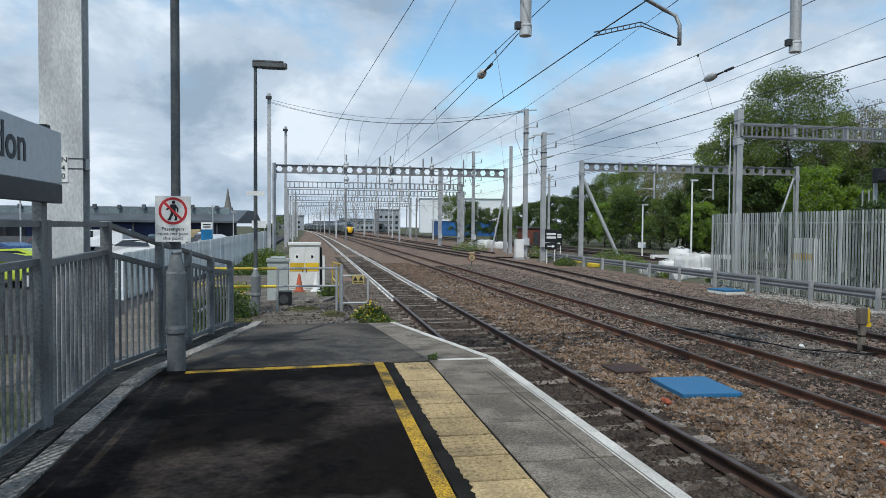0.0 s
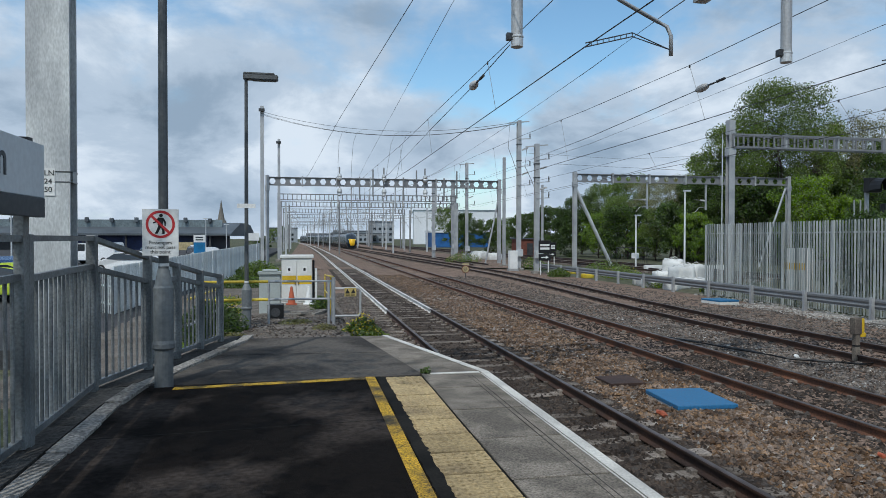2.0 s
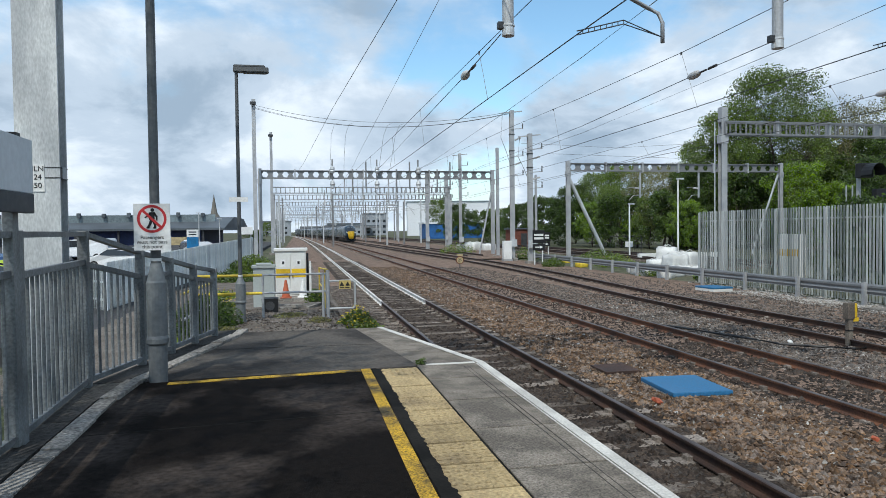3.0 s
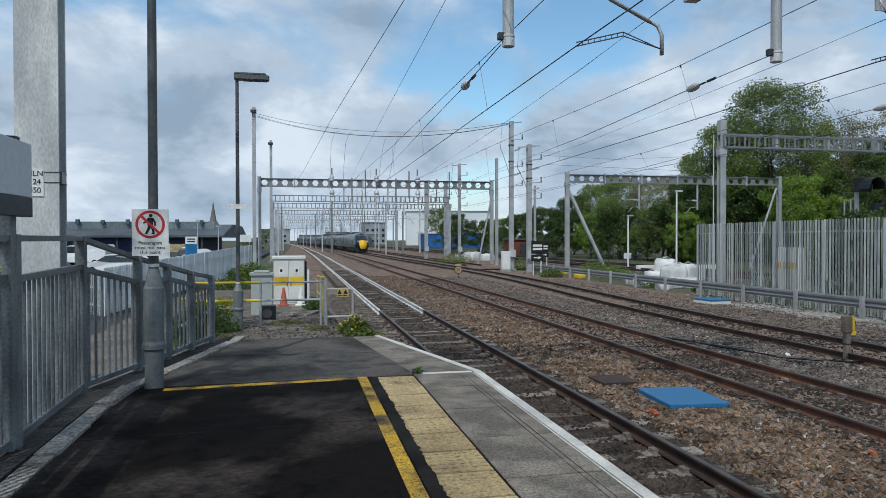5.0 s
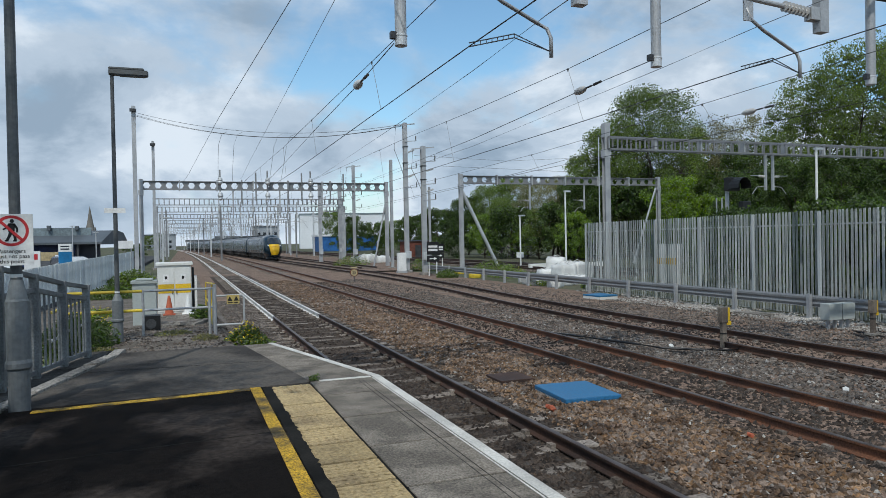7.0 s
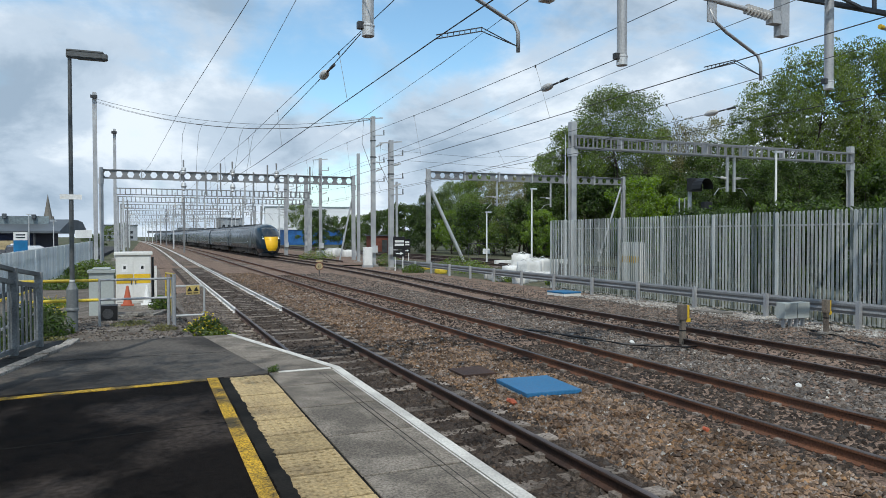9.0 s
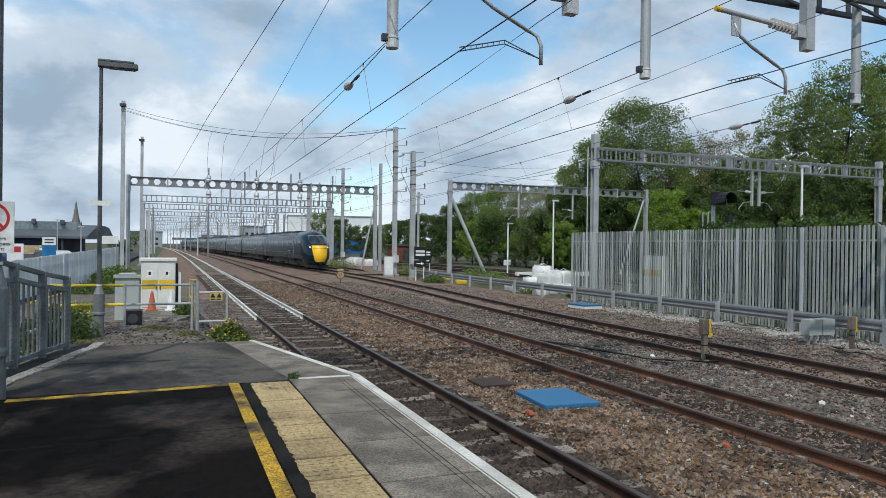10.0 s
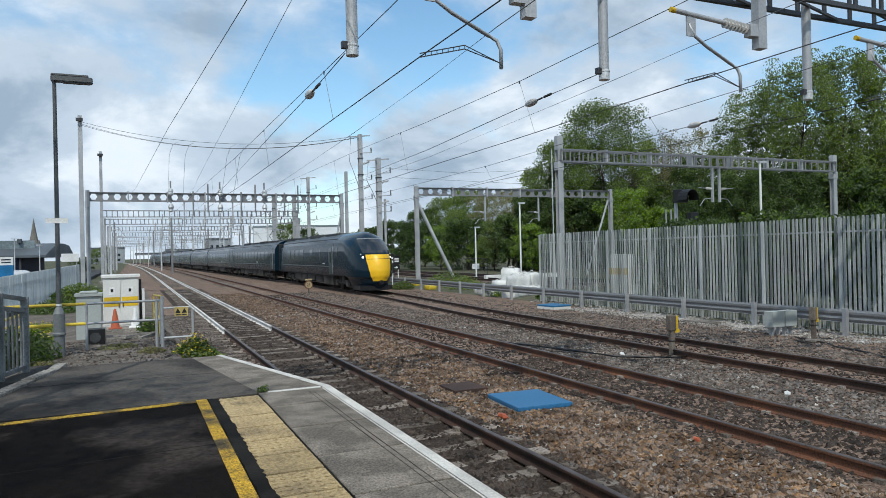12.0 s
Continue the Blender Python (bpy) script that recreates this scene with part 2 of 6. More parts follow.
BARK = mat("bark", (0.12, 0.10, 0.08), 0.95, 0, 0.3, 5, 0.8, 30)
FLOWER = mat("yellow_flower", (0.75, 0.58, 0.02), 0.6, 0, 0.1, 20)
BAG = mat("white_bag", (0.72, 0.72, 0.70), 0.75, 0, 0.12, 5, 0.5, 12, col2=(0.52, 0.52, 0.50))
TRAIN_GREEN = mat("train_green_paint", (0.005, 0.016, 0.027), 0.16, 0, 0.05, 1.2, spec=0.2, col2=(0.006, 0.019, 0.031))
# lighter body top: the sky's reflection on the roof is put into this colour
TRAIN_ROOF_LIT = mat("train_roof_lit", (0.06, 0.072, 0.085), 0.4, 0.1, 0.2, 2, col2=(0.04, 0.048, 0.058))
TRAIN_DOOR = mat("train_door_paint", (0.018, 0.042, 0.046), 0.35, 0, 0.12, 2)
TRAIN_STRIPE = mat("train_stripe", (0.20, 0.215, 0.22), 0.5, 0.1, 0.1, 3)
TRAIN_YELLOW = mat("train_yellow", (0.85, 0.50, 0.012), 0.4, 0, 0.06, 3)
TRAIN_ROOF = mat("train_roof", (0.055, 0.062, 0.066), 0.7, 0, 0.25, 2)
TRAIN_UNDER = mat("train_underframe", (0.10, 0.092, 0.083), 0.85, 0, 0.3, 3)
GLASS = glass_mat("dark_glass")
HEADLAMP = mat("headlamp", (0.9, 0.9, 0.9), 0.2, 0, 0.0, 2, emit=(1.0, 0.95, 0.85, 2.5))
RUBBER = mat("rubber", (0.02, 0.02, 0.02), 0.8, 0, 0.1, 6)


# ---- building helpers ----
def thing(name, loc=(0, 0, 0), rz=0.0, label="", category="", group="", kind=""):
    ob = new(name)
    ob.empty_display_size = 0.2
    ob.matrix_basis = pose(*loc, 0, 0, rz)
    return tagged(ob, label, category, group, kind)


def to_mesh(bm, name, material, smooth=False):
    me = bpy.data.meshes.new(name)
    bm.normal_update()
    bm.to_mesh(me)
    bm.free()
    for m in material if isinstance(material, (list, tuple)) else [material]:
        me.materials.append(m)
    if smooth:
        me.shade_smooth()
    return me


def part(name, bm, material, parent=None, label="", smooth=False, at=None):
    """Links a bmesh (or a mesh) as one mesh object under a thing or a part."""
    me = bm if isinstance(bm, bpy.types.Mesh) else to_mesh(bm, name, material, smooth)
    ob = new(name, me)
    if at is not None:
        ob.matrix_basis = at if isinstance(at, Matrix) else Matrix.Translation(at)
    if parent is not None:
        ob.parent = parent
    return tagged(ob, label)


def raw(name, verts, faces, material, parent=None, label="", smooth=False):
    me = bpy.data.meshes.new(name)
    me.from_pydata(verts, [], faces)
    me.materials.append(material)
    if smooth:
        me.shade_smooth()
    return part(name, me, None, parent, label)


def B(*boxes, bevel=0.0):
    """A bmesh of boxes (x0, y0, z0, x1, y1, z1)."""
    bm = bmesh.new()
    for b in boxes:
        add_box(bm, *b)
    if bevel:
        bmesh.ops.bevel(bm, geom=bm.edges[:], offset=bevel, segments=2, affect="EDGES", profile=0.5)
    return bm


def add_box(bm, x0, y0, z0, x1, y1, z1):
    m = Matrix.Translation(((x0 + x1) / 2, (y0 + y1) / 2, (z0 + z1) / 2)) @ Matrix.Diagonal((abs(x1 - x0), abs(y1 - y0), abs(z1 - z0), 1))
    bmesh.ops.create_cube(bm, size=1, matrix=m)


def add_bar(bm, p, q, w, h=None):
    """A square bar from p to q."""
    p, q = Vector(p), Vector(q)
    d = q - p
    m = Matrix.Translation((p + q) / 2) @ d.to_track_quat("Z", "Y").to_matrix().to_4x4() @ Matrix.Diagonal((w, h or w, d.length, 1))
    bmesh.ops.create_cube(bm, size=1, matrix=m)


def add_rod(bm, p, q, r, r2=None, seg=12, caps=True):
    p, q = Vector(p), Vector(q)
    d = q - p
    m = Matrix.Translation((p + q) / 2) @ d.to_track_quat("Z", "Y").to_matrix().to_4x4()
    bmesh.ops.create_cone(bm, cap_ends=caps, segments=seg, radius1=r, radius2=r if r2 is None else r2, depth=d.length, matrix=m)


def rod(p, q, r, r2=None, seg=12):
    bm = bmesh.new()
    add_rod(bm, p, q, r, r2, seg)
    return bm


def bar(p, q, w, h=None):
    bm = bmesh.new()
    add_bar(bm, p, q, w, h)
    return bm


def lathe(profile, seg=20, centre=(0, 0)):
    """A turned shape: profile of (radius, z)."""
    bm = bmesh.new()
    rings = []
    for r, z in profile:
        rings.append([bm.verts.new((centre[0] + r * math.cos(2 * math.pi * i / seg), centre[1] + r * math.sin(2 * math.pi * i / seg), z)) for i in range(seg)])
    for a, b in zip(rings, rings[1:]):
        for i in range(seg):
            bm.faces.new((a[i], a[(i + 1) % seg], b[(i + 1) % seg], b[i]))
    bm.faces.new(rings[-1])
    bm.faces.new(rings[0][::-1])
    return bm


def pipe(points, r, seg=8):
    """A bent tube through points."""
    bm = bmesh.new()
    pts = [Vector(p) for p in points]
    rings = []
    for i, p in enumerate(pts):
        d = (pts[min(i + 1, len(pts) - 1)] - pts[max(i - 1, 0)]).normalized()
        u = d.orthogonal().normalized() if abs(d.z) > 0.9 else d.cross(Vector((0, 0, 1))).normalized()
        v = d.cross(u)
        rings.append([bm.verts.new(p + r * (math.cos(2 * math.pi * k / seg) * u + math.sin(2 * math.pi * k / seg) * v)) for k in range(seg)])
    for a, b in zip(rings, rings[1:]):
        k0 = min(range(seg), key=lambda k: (a[0].co - b[k].co).length)
        for k in range(seg):
            bm.faces.new((a[k], a[(k + 1) % seg], b[(k + 1 + k0) % seg], b[(k + k0) % seg]))
    bm.faces.new(rings[0][::-1])
    bm.faces.new(rings[-1])
    bmesh.ops.recalc_face_normals(bm, faces=bm.faces)
    return bm


def extrude(poly, z0, z1):
    """An upright prism over a ground polygon."""
    bm = bmesh.new()
    a = [bm.verts.new((x, y, z0)) for x, y in poly]
    b = [bm.verts.new((x, y, z1)) for x, y in poly]
    n = len(poly)
    bm.faces.new(a[::-1])
    bm.faces.new(b)
    for i in range(n):
        bm.faces.new((a[i], a[(i + 1) % n], b[(i + 1) % n], b[i]))
    bmesh.ops.recalc_face_normals(bm, faces=bm.faces)
    return bm


def writing(name, body, size, m, material, parent, depth=0.002, bold=0.0):
    cu = bpy.data.curves.new(name, "FONT")
    cu.body, cu.size, cu.align_x, cu.align_y, cu.extrude = body, size, "CENTER", "CENTER", depth
    cu.offset = bold
    tmp = bpy.data.objects.new(name, cu)
    scene.collection.objects.link(tmp)
    bpy.context.view_layer.update()
    me = bpy.data.meshes.new_from_object(tmp.evaluated_get(bpy.context.evaluated_depsgraph_get()))
    bpy.data.objects.remove(tmp)
    me.materials.clear()
    me.materials.append(material)
    return part(name, me, None, parent, at=m)


BED_DARK = mat("oily_bed", (0.09095, 0.069, 0.05376), 0.95, 0, 0.5, 7, 1.0, 22, col2=(0.04066, 0.031, 0.02496))
RAIL_Z, BED_Z, GROUND_Z = -0.915, -1.10, -1.25
T1, T2, T3 = 3.48, 7.93, 12.15



def along(points, y):
    """A smooth value between (y, value) rows."""
    if y <= points[0][0]:
        return points[0][1]
    for (a, p), (b, q) in zip(points, points[1:]):
        if y <= b:
            f = (y - a) / (b - a)
            return p + (q - p) * f
    return points[-1][1]


EXPRESS_LINE = [(20, 12.0), (25, 12.25), (31, 12.75), (38, 13.3), (45, 13.58), (52, 13.65), (60, 13.55), (68, 13.33), (82, 12.9), (102, 12.55), (117, 12.3), (135, 11.9), (152, 11.5), (170, 11.15), (185, 10.8), (220, 9.7), (260, 8.0), (300, 5.8), (420, -2.0)]


def bend(y):
    """The whole railway curves gently to one side far away."""
    return -0.75 * (max(0.0, y - 80) / 110) ** 2


def line_x(base, y):
    """The centre line of a track, by its place beside the platform."""
    if base == T3:
        return sum(along(EXPRESS_LINE, y + d) for d in (-5, -2.5, 0, 2.5, 5)) / 5
    return base + bend(y)


# ---- ground ----
tagged(part("ground", B((-1500, -400, GROUND_Z - 0.4, 1500, 2500, GROUND_Z)), EARTH), "brown-green earth and rough grass round the railway", "ground", kind="structure")
tagged(part("car_park_ground", B((-90, 17, GROUND_Z, -4.9, 175, -0.85)), CARPARK), "grey asphalt car park", "car park", kind="structure")


def uneven_sheet(name, x0, x1, y0, y1, step, height, amp, material, label, category):
    nx, ny = int((x1 - x0) / step) + 1, int((y1 - y0) / step) + 1
    verts = []
    for j in range(ny + 1):
        for i in range(nx + 1):
            x, y = x0 + (x1 - x0) * i / nx, y0 + (y1 - y0) * j / ny
            verts.append((x, y, height(x, y) + amp * noise.noise((x * 1.3, y * 1.3, 0.0))))
    faces = [(j * (nx + 1) + i, j * (nx + 1) + i + 1, (j + 1) * (nx + 1) + i + 1, (j + 1) * (nx + 1) + i) for j in range(ny) for i in range(nx)]
    return tagged(raw(name, verts, faces, material, smooth=True), label, category, kind="structure")


def bed_height(x, y):
    """The ballast shoulders between the tracks; lower outside the sleepers' ends."""
    d = min(abs(x - line_x(t, y)) for t in (T1, T2, T3))
    base = -1.108 if x < 5.0 else -1.075
    z = base if d < 1.3 else base + (-1.10 - base) * min(1, (d - 1.3) / 0.4)
    if x > T3 + 1.6:
        z -= 0.06 * min(1.5, x - T3 - 1.6)
    return z


uneven_sheet("ballast_bed", 1.0, 18.6, -12, 60, 0.3, bed_height, 0.035, BALLAST_BED, "brown stone ballast between the railway tracks", "ballast")
uneven_sheet("four_foot_bed", 1.95, 4.92, -12, 60, 0.25, lambda x, y: bed_height(x, y) + 0.006, 0.035, BED_DARK, "dark oily bed of the platform track", "ballast")
uneven_sheet("ballast_far", -2.0, 24, 60, 420, 2.0, lambda x, y: -1.09, 0.03, BALLAST_BED, "brown ballast of the distant tracks", "ballast")
uneven_sheet("yard_ground", 18.6, 60, -12, 75, 1.5, lambda x, y: -1.2, 0.03, EARTH, "dark stony ground beside the railway", "ground")


# ---- tracks ----
RAIL_PROFILE = [(-0.07, -0.159), (0.07, -0.159), (0.07, -0.146), (0.012, -0.125), (0.012, -0.045), (0.036, -0.034), (0.036, -0.008), (0.026, 0.0), (-0.026, 0.0), (-0.036, -0.008), (-0.036, -0.034), (-0.012, -0.045), (-0.012, -0.125), (-0.07, -0.146)]


def rail_bm(x, y0, y1, cx):
    """One rail swept along the track's centre line."""
    bm = bmesh.new()
    ys, y = [y0], y0
    while y < y1:
        y = min(y1, y + (30 if y < 15 else 3 if y < 75 else 12))
        ys.append(y)
    rings = [[bm.verts.new((line_x(cx, yy) - cx + x + px, yy, pz)) for px, pz in RAIL_PROFILE] for yy in ys]
    n = len(RAIL_PROFILE)
    for a, b in zip(rings, rings[1:]):
        for i in range(n):
            f = bm.faces.new((a[i], a[(i + 1) % n], b[(i + 1) % n], b[i]))
            f.material_index = 1 if i in (6, 7, 8) else 2 if i in (0, 1, 2) else 0
    bm.faces.new(rings[0])
    bm.faces.new(rings[-1][::-1])
    bmesh.ops.recalc_face_normals(bm, faces=bm.faces)
    return bm


def sleeper_mesh():
    bm = bmesh.new()
    prof = [(-0.14, -0.36), (0.14, -0.36), (0.11, -0.165), (-0.11, -0.165)]
    for x0, x1, dz in ((-1.26, -0.5, 0.0), (-0.5, 0.5, -0.02), (0.5, 1.26, 0.0)):
        a = [bm.verts.new((x0, py, pz + (dz if pz > -0.3 else 0))) for py, pz in prof]
        b = [bm.verts.new((x1, py, pz + (dz if pz > -0.3 else 0))) for py, pz in prof]
        for i in range(4):
            bm.faces.new((a[i], a[(i + 1) % 4], b[(i + 1) % 4], b[i]))
        bm.faces.new(a[::-1])
        bm.faces.new(b)
    for s in (-0.7525, 0.7525):
        for o in (-0.1, 0.1):
            add_box(bm, s + o - 0.035, -0.06, -0.165, s + o + 0.035, 0.06, -0.115)
    bmesh.ops.recalc_face_normals(bm, faces=bm.faces)
    return to_mesh(bm, "sleeper", SLEEPER)


SLEEPER_MESH = sleeper_mesh()


def track(cx, y0, y1, near, side, label, white_from=None):
    t = thing("railway_track", (cx, 0, RAIL_Z), label=label, category="railway track", group="railway tracks", kind="structure")
    for s in (-0.7525, 0.7525):
        if white_from:
            part("rail", rail_bm(s, y0, white_from, cx), [side, RAIL_TOP, side], t)
            part("rail", rail_bm(s, white_from, y1, cx), [RAIL_WHITE, RAIL_WHITE, side], t, "white-painted steel rail")
        else:
            part("rail", rail_bm(s, y0, y1, cx), [side, RAIL_TOP, side], t)
    y = y0 + 0.3
    far = []
    while y < min(y1, 260):
        if near[0] < y < near[1]:
            part("sleeper", SLEEPER_MESH, None, t, at=pose(line_x(cx, y) - cx + random.uniform(-0.02, 0.02), y, random.uniform(-0.006, 0.004), 0, 0, random.uniform(-0.5, 0.5)))
        else:
            far.append(y)
        y += 0.68
    bm = bmesh.new()
    for y in far:
        o = line_x(cx, y) - cx
        add_box(bm, o - 1.26, y - 0.12, -0.36, o + 1.26, y + 0.12, -0.165)
    tagged(part("sleepers_far", bm, SLEEPER, t), kind="stuff")
    return t


track(T1, -10, 420, (2, 60), RAIL_SIDE, "brown rusted steel rails on concrete sleepers beside the platform", 24.6)
track(T2, -10, 420, (2, 60), RAIL_ORANGE, "orange-rusted steel rails on ballast-covered sleepers")
track(T3, -10, 420, (4, 60), RAIL_SIDE, "dark steel rails on which the train runs")
for cx, ya in ((16.6, 66), (27.5, 40), (31.5, 40)):
    track(cx, ya, 380, (0, 0), RAIL_SIDE, "rusted rails of a distant siding")


# path beyond the platform's end, falling gently
def path_z(y):
    return -0.02 - 0.045 * max(0.0, y - 11.6) if y < 30 else max(-1.1, -0.85 - 0.02 * (y - 30))


def verge_z(x, y):
    z = path_z(y)
    if x > 0.75:
        z = z + (-1.12 - z) * min(1.0, (x - 0.75) / 0.5)
    if x < -1.4:
        z = z + (-0.85 - z) * min(1.0, (-1.4 - x) / 1.6) if z > -0.85 else z
    return z


# ---- loose ballast stones ----
KERB_PALE = mat("pale_stone", (0.42, 0.40, 0.37), 0.95, 0, 0.3, 6, 0.4, 60, col2=(0.25, 0.235, 0.21), island=0.3)
def stones(name, areas, material, label, size=(0.022, 0.05), zf=bed_height, seed=1):
    rng = np.random.default_rng(seed)
    base = np.array([(1, 0, 0), (-1, 0, 0), (0, 1, 0), (0, -1, 0), (0, 0, 1), (0, 0, -1)], float)
    tri = np.array([(0, 2, 4), (2, 1, 4), (1, 3, 4), (3, 0, 4), (2, 0, 5), (1, 2, 5), (3, 1, 5), (0, 3, 5)])
    vs, fs, k = [], [], 0
    for x0, x1, y0, y1, per in areas:
        n = int((x1 - x0) * (y1 - y0) * per)
        xs, ys = rng.uniform(x0, x1, n), rng.uniform(y0, y1, n)
        for x, y in zip(xs, ys):
            r = rng.uniform(*size)
            q = base * r * rng.uniform(0.55, 1.25, (6, 1)) + rng.normal(0, r * 0.22, (6, 3))
            a = rng.uniform(0, 6.3)
            c, s = math.cos(a), math.sin(a)
            q = q @ np.array([(c, -s, 0), (s, c, 0), (0, 0, 0.75)])
            vs.append(q + (x, y, zf(x, y) + 0.035 * noise.noise((x * 1.3, y * 1.3, 0.0)) + r * 0.25))
            fs.append(tri + k)
            k += 6
    v, f = np.concatenate(vs), np.concatenate(fs)
    return tagged(raw(name, v.tolist(), f.tolist(), material), label, "ballast", kind="stuff")


stones("ballast_stones", [(4.75, 6.75, 4, 15, 620), (4.75, 6.75, 15, 26, 260), (4.75, 6.7, 26, 50, 130)], BALLAST, "brown and buff crushed stone ballast", seed=1)
stones("cess_stones", [(8.9, 11.0, 7, 20, 300), (8.9, 11.3, 20, 34, 130), (8.9, 11.8, 34, 48, 50), (13.4, 17.5, 10, 26, 110), (13.4, 17.5, 26, 45, 30), (1.15, 2.5, 11.5, 34, 300)], BALLAST_GREY, "grey crushed stone ballast beyond the second track", seed=2)
stones("four_foot_stones", [(2.1, 4.85, 3.5, 14, 430), (2.1, 4.85, 14, 26, 120), (6.6, 9.0, 6, 15, 300), (6.6, 9.3, 14, 26, 100), (10.8, 13.5, 8, 26, 90), (2.1, 4.85, 26, 46, 70), (6.6, 9.3, 26, 46, 70)], BALLAST_DARK, "dark oily ballast between the rails", seed=3, zf=lambda x, y: bed_height(x, y) - 0.009)
stones("spilled_stones", [(16.9, 18.7, 13, 27, 150), (17.6, 18.6, 17, 23, 150), (18.3, 19.6, 12, 32, 60)], KERB_PALE, "pale crushed stone spilled along the fence", seed=4)

stones("pale_ballast", [(4.75, 6.75, 4, 16, 16), (4.75, 6.75, 16, 34, 14), (8.9, 11.0, 7, 24, 14)], KERB_PALE, "pale buff stones among the ballast", size=(0.02, 0.045), seed=7)
stones("path_stones", [(-1.3, 0.55, 11.8, 17.5, 110), (0.2, 1.25, 12.2, 24, 130)], BALLAST_GREY, "small grey stones on the path", size=(0.012, 0.03), zf=lambda x, y: verge_z(x, y), seed=6)

# ---- platform ----
JOINT_SOIL = mat("joint_soil", (0.022, 0.02, 0.017), 0.95, 0, 0.3, 9)
PLATFORM = [(-2.12, -12), (1.97, -12), (1.97, 8.58), (1.19, 11.72), (-1.2, 11.75), (-1.86, 9.4), (-2.12, 8.3)]
platform = tagged(part("platform", extrude(PLATFORM, -1.2, -0.03), BRICKWORK), "asphalt railway platform with a tapered end", "platform", kind="structure")
part("old_asphalt", extrude([(-1.66, 8.46), (1.20, 8.56), (1.215, 8.66), (0.78, 11.72), (-1.0, 11.74), (-1.36, 9.6)], -0.03, 0.0), ASPHALT_OLD, platform, "weathered grey asphalt")
part("new_asphalt", extrude([(-1.66, -12), (0.755, -12), (0.755, 8.52), (-1.66, 8.36)], -0.03, 0.003), ASPHALT_NEW, platform, "nearly black new asphalt")
dv, df = [], []
for k in range(260):
    yk = 8.46 - 0.05 * k
    dv += [(0.70 + random.uniform(0.0, 0.012), yk, 0.0088), (0.792 + random.uniform(0, 0.034) * random.random(), yk, 0.0088)]
    if k:
        df.append((2 * k - 2, 2 * k - 1, 2 * k + 1, 2 * k))
raw("dirt", dv, df, JOINT_SOIL, platform, "black dirt along the tactile paving")
part("joint_bed", B((0.765, -12, -0.03, 1.955, 8.5, -0.009)), JOINT_SOIL, platform, "dark soil in the joints")
crack = bar((-1.72, 6.55, 0.003), (0.60, 6.72, 0.003), 0.012, 0.003)
part("joint_line", crack, JOINT_SOIL, platform, "dark joint across the asphalt")
part("joint_line", bar((-1.45, 10.3, 0.0), (0.95, 10.15, 0.0), 0.01, 0.003), JOINT_SOIL, platform, "dark joint across the asphalt")
part("yellow_line", B((0.592, -12, 0.003, 0.694, 8.50, 0.008)), YELLOW_LINE, platform, "worn yellow painted line")
part("yellow_line", extrude([(-1.32, 8.23), (0.588, 8.39), (0.588, 8.495), (-1.32, 8.335)], 0.003, 0.008), YELLOW_LINE, platform, "worn yellow painted line")
part("white_line", B((1.31, 8.53, 0.003, 1.868, 8.60, 0.008)), WHITE_LINE, platform, "white painted line across the coping")
part("white_edge", B((1.888, -12, 0.003, 1.975, 8.59, 0.008)), WHITE_LINE, platform, "white painted platform edge")
part("white_edge", B((1.866, -12, 0.003, 1.879, 8.5, 0.006)), WHITE_LINE, platform, "thin white painted line")
part("white_edge", extrude([(1.89, 8.592), (1.975, 8.592), (1.20, 11.72), (1.12, 11.70)], 0.003, 0.008), WHITE_LINE, platform, "white painted platform edge")
for x in (1.70, 1.745):
    part("scored_line", B((x, -12, 0.0, x + 0.005, 8.4, 0.0032)), DARK_STONE, platform, "thin line scored along the coping")
for i in range(24):
    y1 = 8.465 - i * 0.453
    tile = bmesh.new()
    add_box(tile, 0.788, y1 - 0.427, -0.03, 1.193, y1, 0.003 + random.uniform(-0.003, 0.004))
    if i < 14:
        for a in range(6):
            for b in range(6):
                bmesh.ops.create_cone(tile, cap_ends=True, segments=6, radius1=0.02, radius2=0.013, depth=0.005, matrix=Matrix.Translation((0.788 + 0.036 + a * 0.0675, y1 - 0.034 - b * 0.0745, 0.006)))
    part("tactile_tile", tile, TACTILE, platform)
slab_y = [8.585] + [7.85 - 0.9 * k for k in range(14)]
for y1, y0 in zip(slab_y, slab_y[1:]):
    part("coping_slab", B((1.216, y0 + 0.013, -0.028, 1.962, y1 - 0.013, random.uniform(-0.003, 0.003)), bevel=0.004), COPING, platform)


def taper(y):
    """Both edges of the coping where the platform narrows."""
    f = (y - 8.6) / 3.1
    return 1.225 - 0.445 * f, 1.955 - 0.775 * f


for ya, yb in ((8.6, 9.5), (9.51, 10.55), (10.56, 11.70)):
    (a, b), (c, d) = taper(ya), taper(yb)
    part("coping_slab", extrude([(a, ya), (b, ya), (d, yb), (c, yb)], -0.1, 0.0), COPING, platform)
kx = [(-12, -1.98), (8.25, -1.98), (9.4, -1.70), (11.6, -1.14)]


def fence_x(y):
    for (ya, xa), (yb, xb) in zip(kx, kx[1:]):
        if y <= yb:
            return xa + (xb - xa) * (y - ya) / (yb - ya)
    return kx[-1][1]


